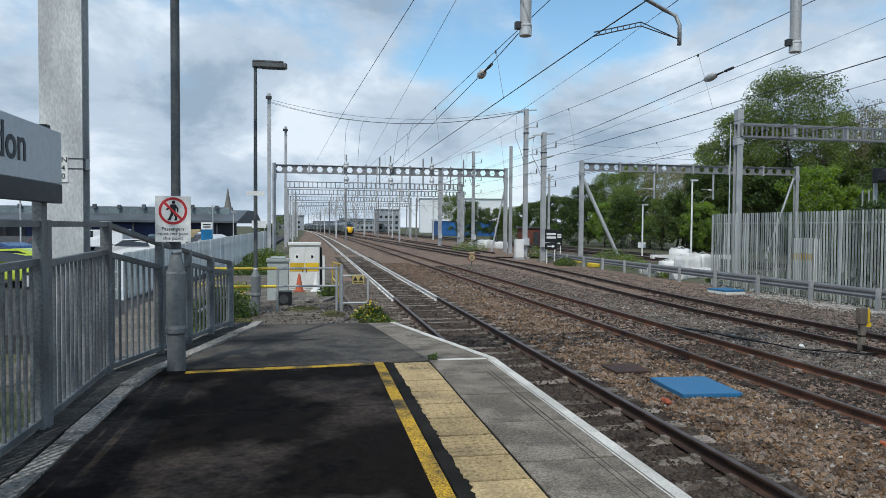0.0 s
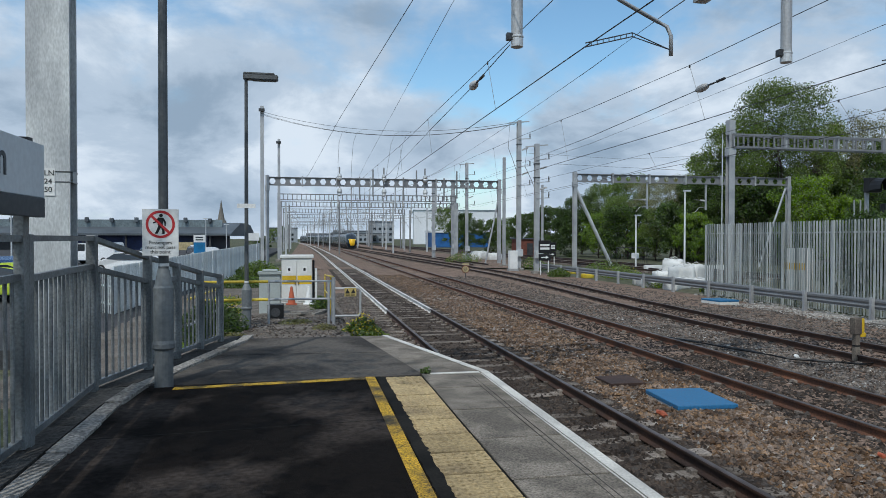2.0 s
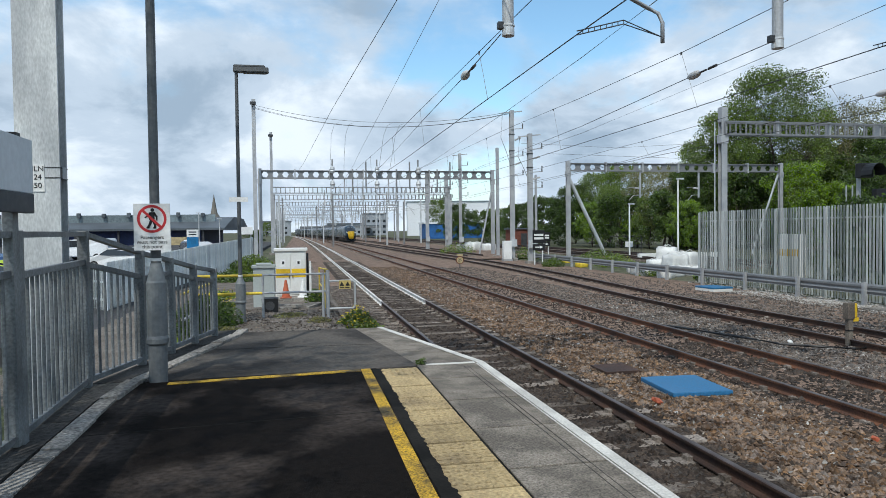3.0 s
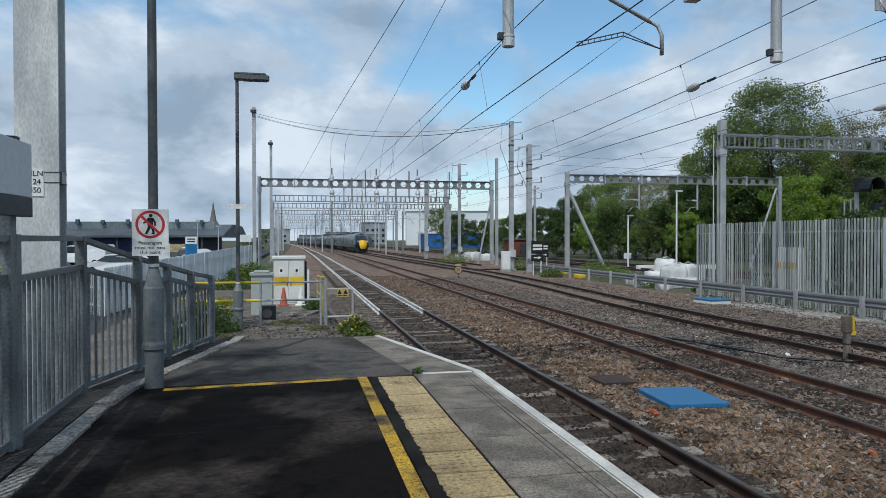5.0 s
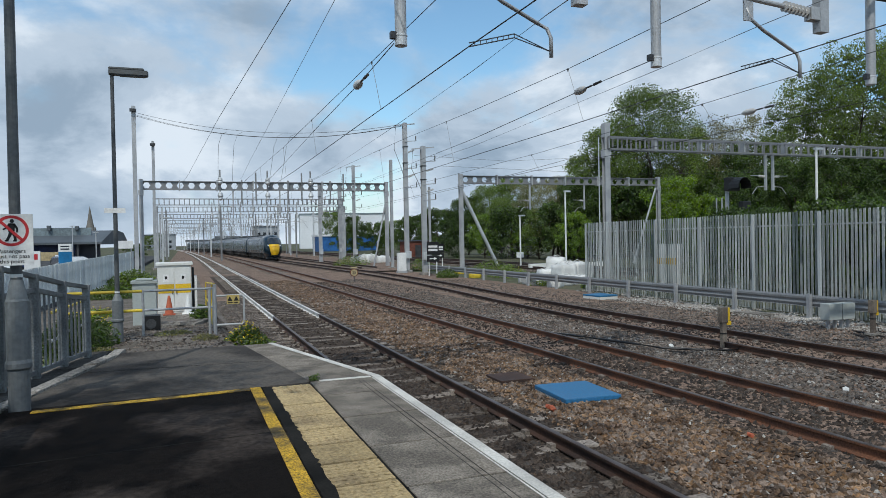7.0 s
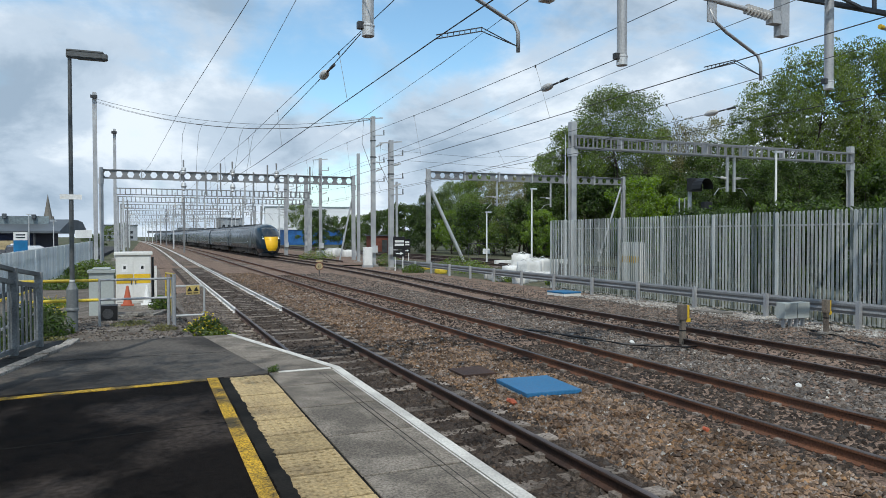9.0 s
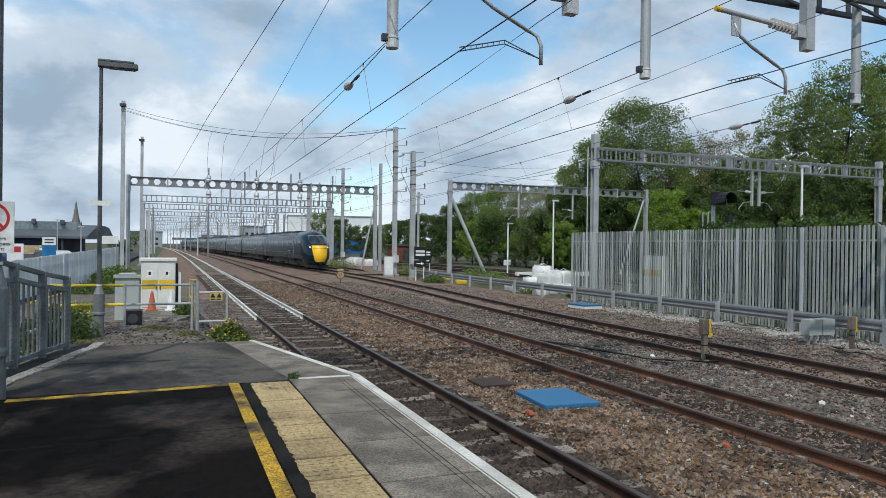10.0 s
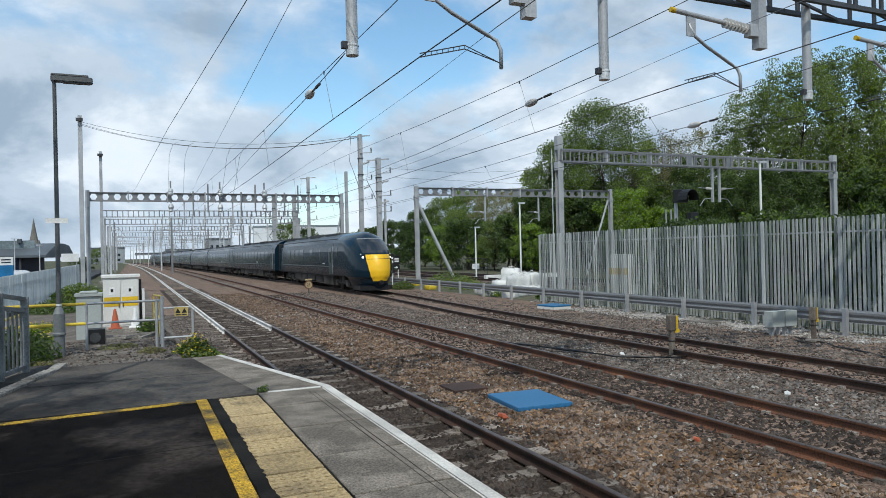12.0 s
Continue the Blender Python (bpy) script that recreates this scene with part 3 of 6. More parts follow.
y = -2.0
while y < 11.4:
    d = random.uniform(0.55, 0.85)
    x0, x1, o = fence_x(y), fence_x(y + d), random.uniform(-0.01, 0.012)
    q = [(x0 + 0.19, y), (x0 + 0.335 + o, y + 0.01), (x1 + 0.335 + o, y + d - 0.015), (x1 + 0.19, y + d - 0.01)]
    part("kerb_stone", extrude(q, -0.12, 0.028 + random.uniform(-0.012, 0.012)), KERB, platform)
    # a darker strip under the railings, beside the paler kerb
    q = [(x0 - 0.14, y), (x0 + 0.15, y), (x1 + 0.15, y + d - 0.008), (x1 - 0.14, y + d - 0.008)]
    part("footing_stone", extrude(q, -0.12, 0.004 + random.uniform(-0.006, 0.006)), DARK_STONE, platform)
    y += d


uneven_sheet("gravel_path", -4.95, 1.4, 11.55, 62, 0.25, verge_z, 0.025, GRAVEL, "grey gravel path with weeds beyond the platform", "path")
uneven_sheet("left_bank", -6.5, -2.1, -5, 11.6, 0.4, lambda x, y: -0.85, 0.08, EARTH, "rough grassy strip behind the railings", "ground")


# ---- overhead line portals ----
def truss_beam(bm, x0, x1, z0, z1, depth, hole):
    """A flat girder with a row of openings in its web, between two flanges."""
    for za in (z0, z1 - 0.05):
        add_box(bm, x0, -depth / 2, za, x1, depth / 2, za + 0.05)
    n = max(2, int((x1 - x0) / hole))
    step = (x1 - x0) / n
    h0, h1 = z0 + 0.05, z1 - 0.05
    r = min(step * 0.36, (h1 - h0) * 0.42)
    zc = (h0 + h1) / 2
    t = 0.02
    for i in range(n):
        a, b, c = x0 + i * step, x0 + (i + 1) * step, x0 + (i + 0.5) * step
        ring = [(c + r * math.cos(math.pi * k / 3), zc + r * math.sin(math.pi * k / 3)) for k in range(6)]
        out = [(b, zc), (c + step * 0.3, h1), (c - step * 0.3, h1), (a, zc), (c - step * 0.3, h0), (c + step * 0.3, h0)]
        for s in (-t, t):
            vi = [bm.verts.new((x, s, z)) for x, z in ring]
            vo = [bm.verts.new((x, s, z)) for x, z in out]
            for k in range(6):
                bm.faces.new((vi[k], vi[(k + 1) % 6], vo[(k + 1) % 6], vo[k]))
            for (ca, cb), k in (((b, h1), 0), ((a, h1), 2), ((a, h0), 3), ((b, h0), 5)):
                bm.faces.new((bm.verts.new((ca, s, cb)), vo[k], vo[(k + 1) % 6]))


def lattice_beam(bm, x0, x1, z0, z1, depth, step=0.55):
    for s in (-depth / 2, depth / 2):
        for z in (z0, z1):
            add_bar(bm, (x0, s, z), (x1, s, z), 0.09)
        n = int((x1 - x0) / step)
        for i in range(n + 1):
            x = x0 + (x1 - x0) * i / n
            add_box(bm, x - 0.05, s - 0.02, z0, x + 0.05, s + 0.02, z1)
    n = int((x1 - x0) / (step * 3))
    for i in range(n):
        xa, xb = x0 + (x1 - x0) * i / n, x0 + (x1 - x0) * (i + 1) / n
        for z in (z0, z1):
            add_bar(bm, (xa, -depth / 2, z), (xb, depth / 2, z), 0.05)


def column_bm(x, z0, z1, w=0.3, depth=None, y0=0.0):
    """A rolled steel column of I section."""
    h, d, t = w / 2, (depth or w) / 2, 0.03
    half = [(h, -d), (h, -d + t), (t / 2, -d + t), (t / 2, d - t), (h, d - t), (h, d)]
    poly = half + [(-px, py) for px, py in half[::-1]]
    return extrude([(x + px, y0 + py) for px, py in poly], z0, z1)


def insulator_bm(p, q, r, sheds=6):
    bm = bmesh.new()
    p, q = Vector(p), Vector(q)
    d = q - p
    add_rod(bm, p, q, r * 0.5, seg=8)
    for i in range(sheds):
        c = p + d * (i + 0.5) / sheds
        add_rod(bm, c - d * 0.25 / sheds, c + d * 0.25 / sheds, r, r * 0.6, seg=10)
    return bm


def cantilever(parent, x, z_contact, drop_top, side):
    """A small arm under a beam that holds one contact wire: drop tube, insulator, arm."""
    xb = x + side * 1.2
    part("drop_tube", bar((xb, 0, drop_top), (xb, 0, z_contact + 0.3), 0.13), GALV, parent)
    part("insulator", insulator_bm((xb - side * 0.1, 0, z_contact + 1.15), (xb - side * 0.55, 0, z_contact + 1.2), 0.09, 5), PORCELAIN, parent)
    part("register_arm", pipe([(xb - side * 0.1, 0, z_contact + 0.55), (xb - side * 0.7, 0, z_contact + 0.5), (x + side * 0.1, 0, z_contact + 0.05)], 0.022, 6), GALV, parent)
    part("top_arm", pipe([(xb - side * 0.5, 0, z_contact + 1.2), (x, 0, z_contact + 1.22)], 0.025, 6), GALV, parent)


def portal(y, x0, x1, z_top, h, girder, label, tubes=(), detail=True, feeders=True, mat_=GALV, braces=(True, True), foot=-1.25):
    p = thing("overhead_portal", (0, y, 0), label=label, category="gantry", group="overhead line portals")
    for x in (x0, x1):
        part("column", column_bm(x, foot, z_top + 0.15, 0.34 if detail else 0.3), mat_, p)
    bm = bmesh.new()
    (truss_beam if girder == "web" else lattice_beam)(bm, x0, x1, z_top - h, z_top, 0.3 if girder == "web" else 0.5, 0.95 if girder == "web" else 0.62)
    # the beam's shade is painted in by the darker steel colour
    part("beam", bm, GALV_DARK, p)
    if not detail:
        for x, s in tubes:
            part("hanger_post", B((x + s * 1.13, -0.36, z_top - h - 1.2, x + s * 1.27, -0.28, z_top + 0.8)), GALV, p)
            part("insulator", insulator_bm((x + s * 1.2, -0.45, z_top - h - 0.9), (x + s * 1.2, -0.45, z_top - h - 0.2), 0.17, 4), PORCELAIN, p)
            part("stay_arm", pipe([(x + s * 1.2, -0.3, z_top - h - 1.1), (x + s * 0.2, -0.3, z_top - h - 1.3), (x - s * 0.5, -0.3, z_top - h - 1.9)], 0.04, 5), GALV_PALE, p)
    if detail:
        for x, s in ((x0, 1), (x1, -1)):
            part("knee_plate", B((x - 0.22, -0.2, z_top - h - 0.5, x + 0.22, 0.2, z_top - h)), mat_, p)
        n = int((x1 - x0) / 3.3)
        for i in range(1, n):
            x = x0 + (x1 - x0) * i / n
            part("splice_plate", B((x - 0.06, -0.19, z_top - h - 0.08, x + 0.06, 0.19, z_top + 0.1)), mat_, p)
    for x, s in tubes:
        cantilever(p, x, 3.95, z_top - h, s)
        if detail and feeders:
            part("hanger_post", B((x - 0.07, -0.28, z_top - h - 0.9, x + 0.07, -0.2, z_top + 1.1)), GALV_DARK, p)
            part("feeder_insulator", lathe([(0.05, z_top - 0.35), (0.2, z_top - 0.25), (0.26, z_top - 0.1), (0.2, z_top), (0.24, z_top + 0.1), (0.2, z_top + 0.3), (0.05, z_top + 0.4)], 12, (x, -0.45)), GALV_PALE, p)
            for dx, lo, hi in ((2.0, 1.3, 0.15), (3.35, 1.0, 0.9)):
                part("drop_post", B((x + dx - 0.07, -0.26, z_top - h - lo, x + dx + 0.07, -0.2, z_top + hi)), GALV_DARK, p)
            part("hanging_insulator", lathe([(0.06, z_top - h - 1.0), (0.24, z_top - h - 0.88), (0.2, z_top - h - 0.7), (0.27, z_top - h - 0.55), (0.2, z_top - h - 0.3), (0.08, z_top - h - 0.15)], 12, (x, -0.45)), GALV_PALE, p)
    return p


LINES = ((T1, 1), (T2, 1), (T3, 1))
g1 = portal(72, -3.55, 20.1, 7.55, 0.85, "web", "grey galvanised portal with a pierced girder over the tracks", LINES)
part("brace", rod((20.2, 0, 6.5), (18.6, 0, -1.2), 0.09), GALV, g1)
g2 = portal(61, 24.1, 46.0, 7.4, 0.75, "web", "grey galvanised portal with raking struts over the sidings", ((30, 1), (36, 1)), feeders=False)
part("brace", rod((24.1, 0, 6.2), (27.8, 0, -1.2), 0.16), GALV_PALE, g2, "round raking strut")
part("brace", rod((45.7, 0, 6.4), (42.9, 0, -1.2), 0.1), GALV, g2)
g3 = portal(35.6, 22.9, 46.2, 7.2, 0.68, "lattice", "grey lattice portal standing behind the palisade fence", ((33.5, 1), (36.5, -1)), feeders=False)
part("column_head", B((22.72, -0.18, 7.2, 23.08, 0.18, 8.0)), GALV, g3)
part("column_head", B((46.02, -0.18, 7.2, 46.38, 0.18, 7.7)), GALV, g3)
part("cable_pipe", rod((22.35, -0.1, -1.2), (22.35, -0.1, 7.2), 0.03), GALV_PALE, g3)
FAR = [100, 121, 150, 185, 225, 275, 340]
for i, yy in enumerate(FAR):
    portal(yy, -3.4 - 0.2 * (i % 3) + bend(yy), 21.5 + (i % 2) * 5.0 + bend(yy), 7.6, 0.8, "lattice", "grey lattice portal in the row along the railway", tuple((line_x(t, yy), s) for t, s in LINES) + ((17.0, 1),), detail=False)

# masts
MASTS = [(17.86, 58.0, 11.5, 0.34), (17.6, 52.6, 8.8, 0.34), (18.9, 66.0, 9.3, 0.26), (19.2, 83.0, 10.6, 0.32), (-3.95, 70.6, 14.2, 0.34), (-2.9, 86.0, 13.2, 0.30), (21.3, 63.0, 8.6, 0.22), (30.5, 88, 8.5, 0.25), (16.8, 92, 9.0, 0.4), (22.0, 104, 9.5, 0.5)]
for x, y, zt, w in MASTS:
    m = thing("overhead_mast", (x, y, 0), label="grey galvanised steel mast beside the track", category="mast", group="overhead line masts")
    part("column", column_bm(0, -1.25, zt, w), GALV, m)
    part("foundation", lathe([(0.45, -1.35), (0.45, -1.05), (0.4, -1.0)], 14), KERB, m)
    if w > 0.3 and x > 0:
        part("bracket", bar((-0.9, 0, zt - 0.25), (0.9, 0, zt - 0.05), 0.09), GALV, m)
        for k in (0.82, 0.7):
            part("band", B((-w * 0.6, -w * 0.6, zt * k, w * 0.6, w * 0.6, zt * k + 0.08)), DARK_STEEL, m)
    if x > 0 and w > 0.3:
        part("insulator", insulator_bm((0.2, -0.2, zt * 0.78), (0.75, -0.2, zt * 0.8), 0.09, 5), PORCELAIN, m)
        part("insulator", insulator_bm((0.2, -0.2, zt * 0.6), (0.75, -0.2, zt * 0.62), 0.09, 5), PORCELAIN, m)
        for zz in (zt * 0.52, zt * 0.66, zt * 0.86):
            part("cross_arm", bar((-0.1, -0.22, zz), (0.95, -0.22, zz + 0.08), 0.06), GALV, m)
            part("insulator", insulator_bm((0.9, -0.22, zz + 0.1), (0.9, -0.22, zz + 0.5), 0.07, 4), DARK_STEEL, m)
        part("conduit", rod((w * 0.6, 0.1, -1.2), (w * 0.6, 0.1, zt * 0.8), 0.035, seg=6), GALV_PALE, m)
        part("switch_box", B((-0.25, -w * 0.5 - 0.3, 0.0, 0.25, -w * 0.5, 0.6)), GALV_PALE, m)
        part("jumper_cable", pipe([(-0.8, 0, zt - 0.3), (-0.95, 0, zt * 0.8), (-0.5, 0, zt * 0.7), (-0.2, 0, zt * 0.62)], 0.02, 5), WIRE, m)
    if x < 0:
        part("floodlight", B((-0.3, -0.5, zt - 0.55, 0.25, -0.18, zt - 0.3)), DARK_STEEL, m)

for k in range(42):
    y = 108 + k * 7.2
    x = (-2.6, 5.7, 15.4, 19.5, 24.0)[k % 5] + bend(y)
    m = thing("overhead_mast", (x, y, 0), label="slim grey mast with an arm in the distance", category="mast", group="distant masts")
    part("column", column_bm(0, -1.25, 6.8 + (k % 3) * 0.7, 0.26), GALV_DARK if k % 2 else GALV_PALE, m)
    part("arm", pipe([(0, 0, 5.4), (1.2, 0, 5.5), (2.1, 0, 4.3)], 0.05, 5), GALV, m)
    part("tie", rod((0, 0, 6.3), (1.6, 0, 5.4), 0.03, seg=5), GALV, m)
    part("insulator", insulator_bm((0.15, 0, 5.42), (0.75, 0, 5.46), 0.12, 4), PORCELAIN, m)

# ---- the near portal, whose column stands behind the railings ----
NEAR_Y = 11.0
near = thing("overhead_portal", (0, NEAR_Y, 0), label="large galvanised portal over the platform end with hanging tubes", category="gantry", group="overhead line portals")
cx = -3.235
bm = column_bm(cx, -1.2, 6.2, 0.51, 0.30, -0.15)
part("column", bm, GALV_MOTTLED, near, "mottled galvanised box column")
for z in (2.33, 2.20):
    part("band", B((cx - 0.26, -0.306, z, cx + 0.26, 0.006, z + 0.012)), DARK_STEEL, near)
part("band_buckle", B((cx + 0.24, -0.2, 2.2, cx + 0.262, -0.05, 2.35)), GALV, near)
bm = bmesh.new()
lattice_beam(bm, cx, 24.0, 6.2, 7.15, 0.7, 0.8)
part("beam", bm, DARK_STEEL, near, "dark lattice beam overhead")
part("column", column_bm(24.0, -1.25, 7.2, 0.4), GALV, near)
mile = part("distance_plate", B((cx - 0.12, -0.312, 2.03, cx + 0.08, -0.302, 2.38)), WHITE, near, "white plate with black letters and figures")
for k, s in enumerate(("MLN", "124", "450")):
    writing("lettering", s, 0.095, pose(cx - 0.02, -0.315, 2.315 - 0.105 * k, 90, 0, 0), BLACK, mile)
TUBE_Z = 4.33
for tx in (3.05, 7.56, 12.58, 17.4):
    tube = part("drop_tube", rod((tx, 0, TUBE_Z + 0.12), (tx, 0, 6.25), 0.085, seg=20), GALV, near, "round galvanised tube", smooth=False)
    part("end_cap", lathe([(0.085, TUBE_Z + 0.0), (0.092, TUBE_Z + 0.005), (0.092, TUBE_Z + 0.13), (0.098, TUBE_Z + 0.14), (0.098, TUBE_Z + 0.16), (0.088, TUBE_Z + 0.17)], 20, (tx, 0)), GALV_PALE, tube)
    part("clamp", B((tx - 0.16, -0.045, TUBE_Z + 0.10, tx - 0.08, 0.045, TUBE_Z + 0.20)), DARK_STEEL, tube)

# registration arms a little in front of it, one for each contact wire
REG_Y = 9.5
for wx, end in ((T1, 1.22), (T2, 1.19), (T3, 1.2)):
    r = thing("registration_arm", (wx, REG_Y, 0), label="bent galvanised tube arm holding the contact wire", category="overhead fitting", group="registration arms")
    zc = 3.93
    part("arm", pipe([(end - 1.05, 0, zc + 0.98), (end - 0.95, 0, zc + 0.80), (end - 0.72, 0, zc + 0.66), (end - 0.2, 0, zc + 0.42), (end - 0.06, 0, zc + 0.36), (end, 0, zc + 0.24), (end, 0, zc - 0.02)], 0.027, 10), GALV, r, smooth=True)
    gus = bmesh.new()
    add_box(gus, end - 1.11, -0.012, zc + 0.78, end - 0.93, 0.012, zc + 1.12)
    part("gusset", gus, GALV, r)
    tube = part("support_tube", rod((end - 1.35, 0, zc + 1.15), (end - 0.28, 0, zc + 1.07), 0.038), GALV, r)
    part("end_cap", rod((end - 1.42, 0, zc + 1.157), (end - 1.34, 0, zc + 1.15), 0.042), YELLOW, tube, "yellow plastic end cap")
    part("insulator", insulator_bm((end - 0.32, 0, zc + 1.075), (end + 0.18, 0, zc + 1.02), 0.085, 7), PORCELAIN, r, "ribbed pale grey insulator")
    part("bracket", B((end + 0.18, -0.07, zc + 0.9, end + 0.36, 0.07, zc + 1.1)), GALV, r)
    part("drop_post", B((end + 0.36, -0.075, zc + 0.72, end + 0.54, 0.075, 6.25)), GALV, r, "square galvanised drop post")
    steady = bmesh.new()
    for dz in (0.0, 0.05):
        add_rod(steady, (end - 0.02, 0, zc + 0.06), (end - 0.55, 0, zc + 0.20 + dz), 0.008, seg=6)
        add_rod(steady, (end - 0.55, 0, zc + 0.20 + dz), (0.02, 0, zc + 0.03 + dz), 0.008, seg=6)
    for k in range(8):
        f = k / 8
        add_rod(steady, (end - 0.55 + f * (0.57 - end), 0, zc + 0.20 - f * 0.17), (end - 0.55 + f * (0.57 - end), 0, zc + 0.25 - f * 0.17), 0.006, seg=5)
    part("steady_arm", steady, DARK_STEEL, r, "slim ladder-like steady arm")


# ---- wires ----
def wire(points, r, material=WIRE, label="dark overhead wire"):
    return tagged(part("overhead_wire", pipe(points, r * 0.82, 6), material), label, "wire", "overhead wires")


CATENARY = {
    T1: [(-30, 5.9), (-8, 5.15), (10.5, 4.94), (27, 4.95), (41, 5.15), (56, 5.25), (72, 5.45)],
    T2: [(-30, 6.0), (-8, 5.4), (11, 5.2), (14.5, 5.15), (20, 5.2), (26, 5.33), (45, 5.5), (72, 5.6)],
    T3: [(-30, 5.9), (-8, 5.3), (10, 4.85), (15.5, 4.72), (20.5, 4.62), (24, 4.57), (45, 4.7), (72, 5.3)],
}
ANCHORED = {
    T1: [(2.94, 11.0, 4.36), (2.93, 13.2, 4.23), (3.0, 17.1, 4.19), (3.1, 27.0, 3.93), (3.3, 60, 3.9)],
    T2: [(7.56, 11.0, 4.48), (7.58, 13.45, 4.44), (7.6, 18.9, 4.27), (7.8, 40, 4.1), (8.0, 72, 4.1)],
    T3: [(12.56, 11.0, 4.46), (12.65, 14.2, 4.38), (12.7, 22.9, 4.22), (12.75, 27.2, 4.12), (13.2, 60, 4.1)],
}


def wire_x(tx, y):
    """The wires run straight from the near portal to the next one."""
    return tx + (line_x(tx, 72) - tx) * max(0.0, y - 24) / 48 if y <= 72 else line_x(tx, y)


for i, tx in enumerate((T1, T2, T3)):
    wire([(tx, -15, 3.97), (tx, REG_Y, 3.95), (tx, 15, 3.91), (tx, 24, 3.84 + 0.06 * i), (line_x(tx, 72), 72, 3.85), (line_x(tx, 141), 141, 3.95), (line_x(tx, 260), 260, 3.95)], 0.0095, label="dark copper contact wire over the track")
    cat = CATENARY[tx]
    wire([(wire_x(tx, y), y, z) for y, z in cat] + [(line_x(tx, y), y, 5.1) for y in (100, 150, 200, 260)], 0.008, label="dark catenary wire sagging above the contact wire")
    for y in ((14.3, 21.0, 27.0, 35, 43, 52, 62), (14.5, 22, 30, 38, 47, 56, 64), (15.2, 24.3, 32, 40, 48, 56, 64))[i]:
        x = wire_x(tx, y)
        drop = tagged(part("dropper", rod((x, y - 0.6, 3.9), (x, y, along(cat, y)), 0.005, seg=5), WIRE_PALE), "thin dropper wire between catenary and contact wire", "wire", "droppers")
        part("clip", B((x - 0.01, y - 0.02, along(cat, y) - 0.05, x + 0.01, y + 0.02, along(cat, y) + 0.012)), WIRE, drop)
    pts = ANCHORED[tx]
    w = wire(pts, 0.009, label="dark wire anchored to a hanging tube")
    q = Vector(pts[1])
    d = (Vector(pts[2]) - q).normalized()
    turn = Matrix.Translation(q) @ d.to_track_quat("Z", "Y").to_matrix().to_4x4()
    ins = lathe([(0.016, -0.24), (0.03, -0.2), (0.058, -0.15), (0.074, -0.05), (0.074, 0.06), (0.055, 0.15), (0.03, 0.2), (0.016, 0.24)], 14)
    part("insulator", ins, PORCELAIN, w, "pale grey insulator", at=turn)
    part("coupling", rod(q - d * 0.75, q - d * 0.5, 0.025), WIRE, w)
    part("coupling", rod(q - d * 0.42, q - d * 0.24, 0.018), WIRE, w)
wire([(2.95, 0, 6.4), (2.13, 15.77, 6.4), (1.4, 29.88, 6.4), (0.43, 53.81, 6.4), (0.1, 63, 6.7), (0.0, 72, 7.1)], 0.011, WIRE, "dark anchor wire running down to the far portal")
wire([(2.6, 0, 6.4), (3.0, 15.6, 6.4), (3.86, 45.2, 6.4), (4.15, 53.5, 6.4), (4.8, 72, 6.85)], 0.008, WIRE_PALE, "thin feeder wire above the tracks")
wire([(3.95, -8, 4.55), (4.75, 9.64, 4.55), (5.0, 12.8, 4.55), (5.37, 18.6, 4.57), (6.0, 32.7, 4.57), (6.6, 72, 4.9)], 0.008, WIRE_PALE, "thin feeder wire above the tracks")
wire([(8.6, -8, 5.12), (9.5, 10.9, 5.1), (9.7, 13.5, 5.08), (10.5, 25.75, 5.06), (11.2, 72, 5.3)], 0.008, WIRE_PALE, "thin feeder wire above the tracks")
for dz, sag in ((0.0, 1.25), (-0.2, 1.5), (-0.3, 1.45)):
    a, b = Vector((-3.9, 70.6, 13.65 + dz)), Vector((17.6, 58.0, 11.35 + dz * 0.5))
    wire([a.lerp(b, k / 16) - Vector((0, 0, sag * 4 * (k / 16) * (1 - k / 16))) for k in range(17)], 0.02, WIRE, "slack cable slung across the tracks")
for x in (3.3, 4.6, 8.1, 9.2):
    wire([(x + 0.5, 65, 11.3), (x + 0.1, 65.1, 11.1), (x - 0.15, 66, 10.3), (x - 0.1, 69, 8.6), (x + 0.05, 72, 7.6)], 0.016, WIRE_PALE, "looped jumper cable down to the portal")
for x0, z0, x1, z1, y in ((18, 8.5, 32, 8.0, 56), (18, 7.0, 46, 6.4, 50)):
    wire([(x0, y, z0), ((x0 + x1) / 2, y - 3, (z0 + z1) / 2 - 0.4), (x1, y - 6, z1)], 0.012, WIRE, "thin cross wire between masts")


# ---- the express train ----
def half_width(z):
    """Half the body's width at a height above the rail."""
    if z < 2.2:
        return 1.30 + 0.05 * min(1.0, max(0.0, (z - 0.4) / 1.0))
    f = (z - 2.2) / 1.5
    return 1.35 * max(0.0, 1 - f ** 3.2) ** 0.5


TOP = 3.70
BODY_Z = [0.95, 1.1, 1.4, 1.8, 2.2, 2.5, 2.8, 3.05, 3.25, 3.4, 3.5, 3.58, 3.64, 3.68, 3.70]


def setback(z):
    """How far the front's centre line lies behind the tip, by height."""
    pts = [(0.25, 0.50), (0.6, 0.16), (1.0, 0.02), (1.3, 0.0), (1.6, 0.05), (1.9, 0.15), (2.2, 0.31), (2.5, 0.56), (2.8, 0.92), (3.0, 1.18), (3.2, 1.50), (3.35, 1.80), (3.5, 2.2), (3.62, 2.65), (3.70, 3.3)]
    for (a, p), (b, q) in zip(pts, pts[1:]):
        if z <= b:
            return p + (q - p) * (z - a) / (b - a)
    return pts[-1][1]


NOSE_L = 5.9


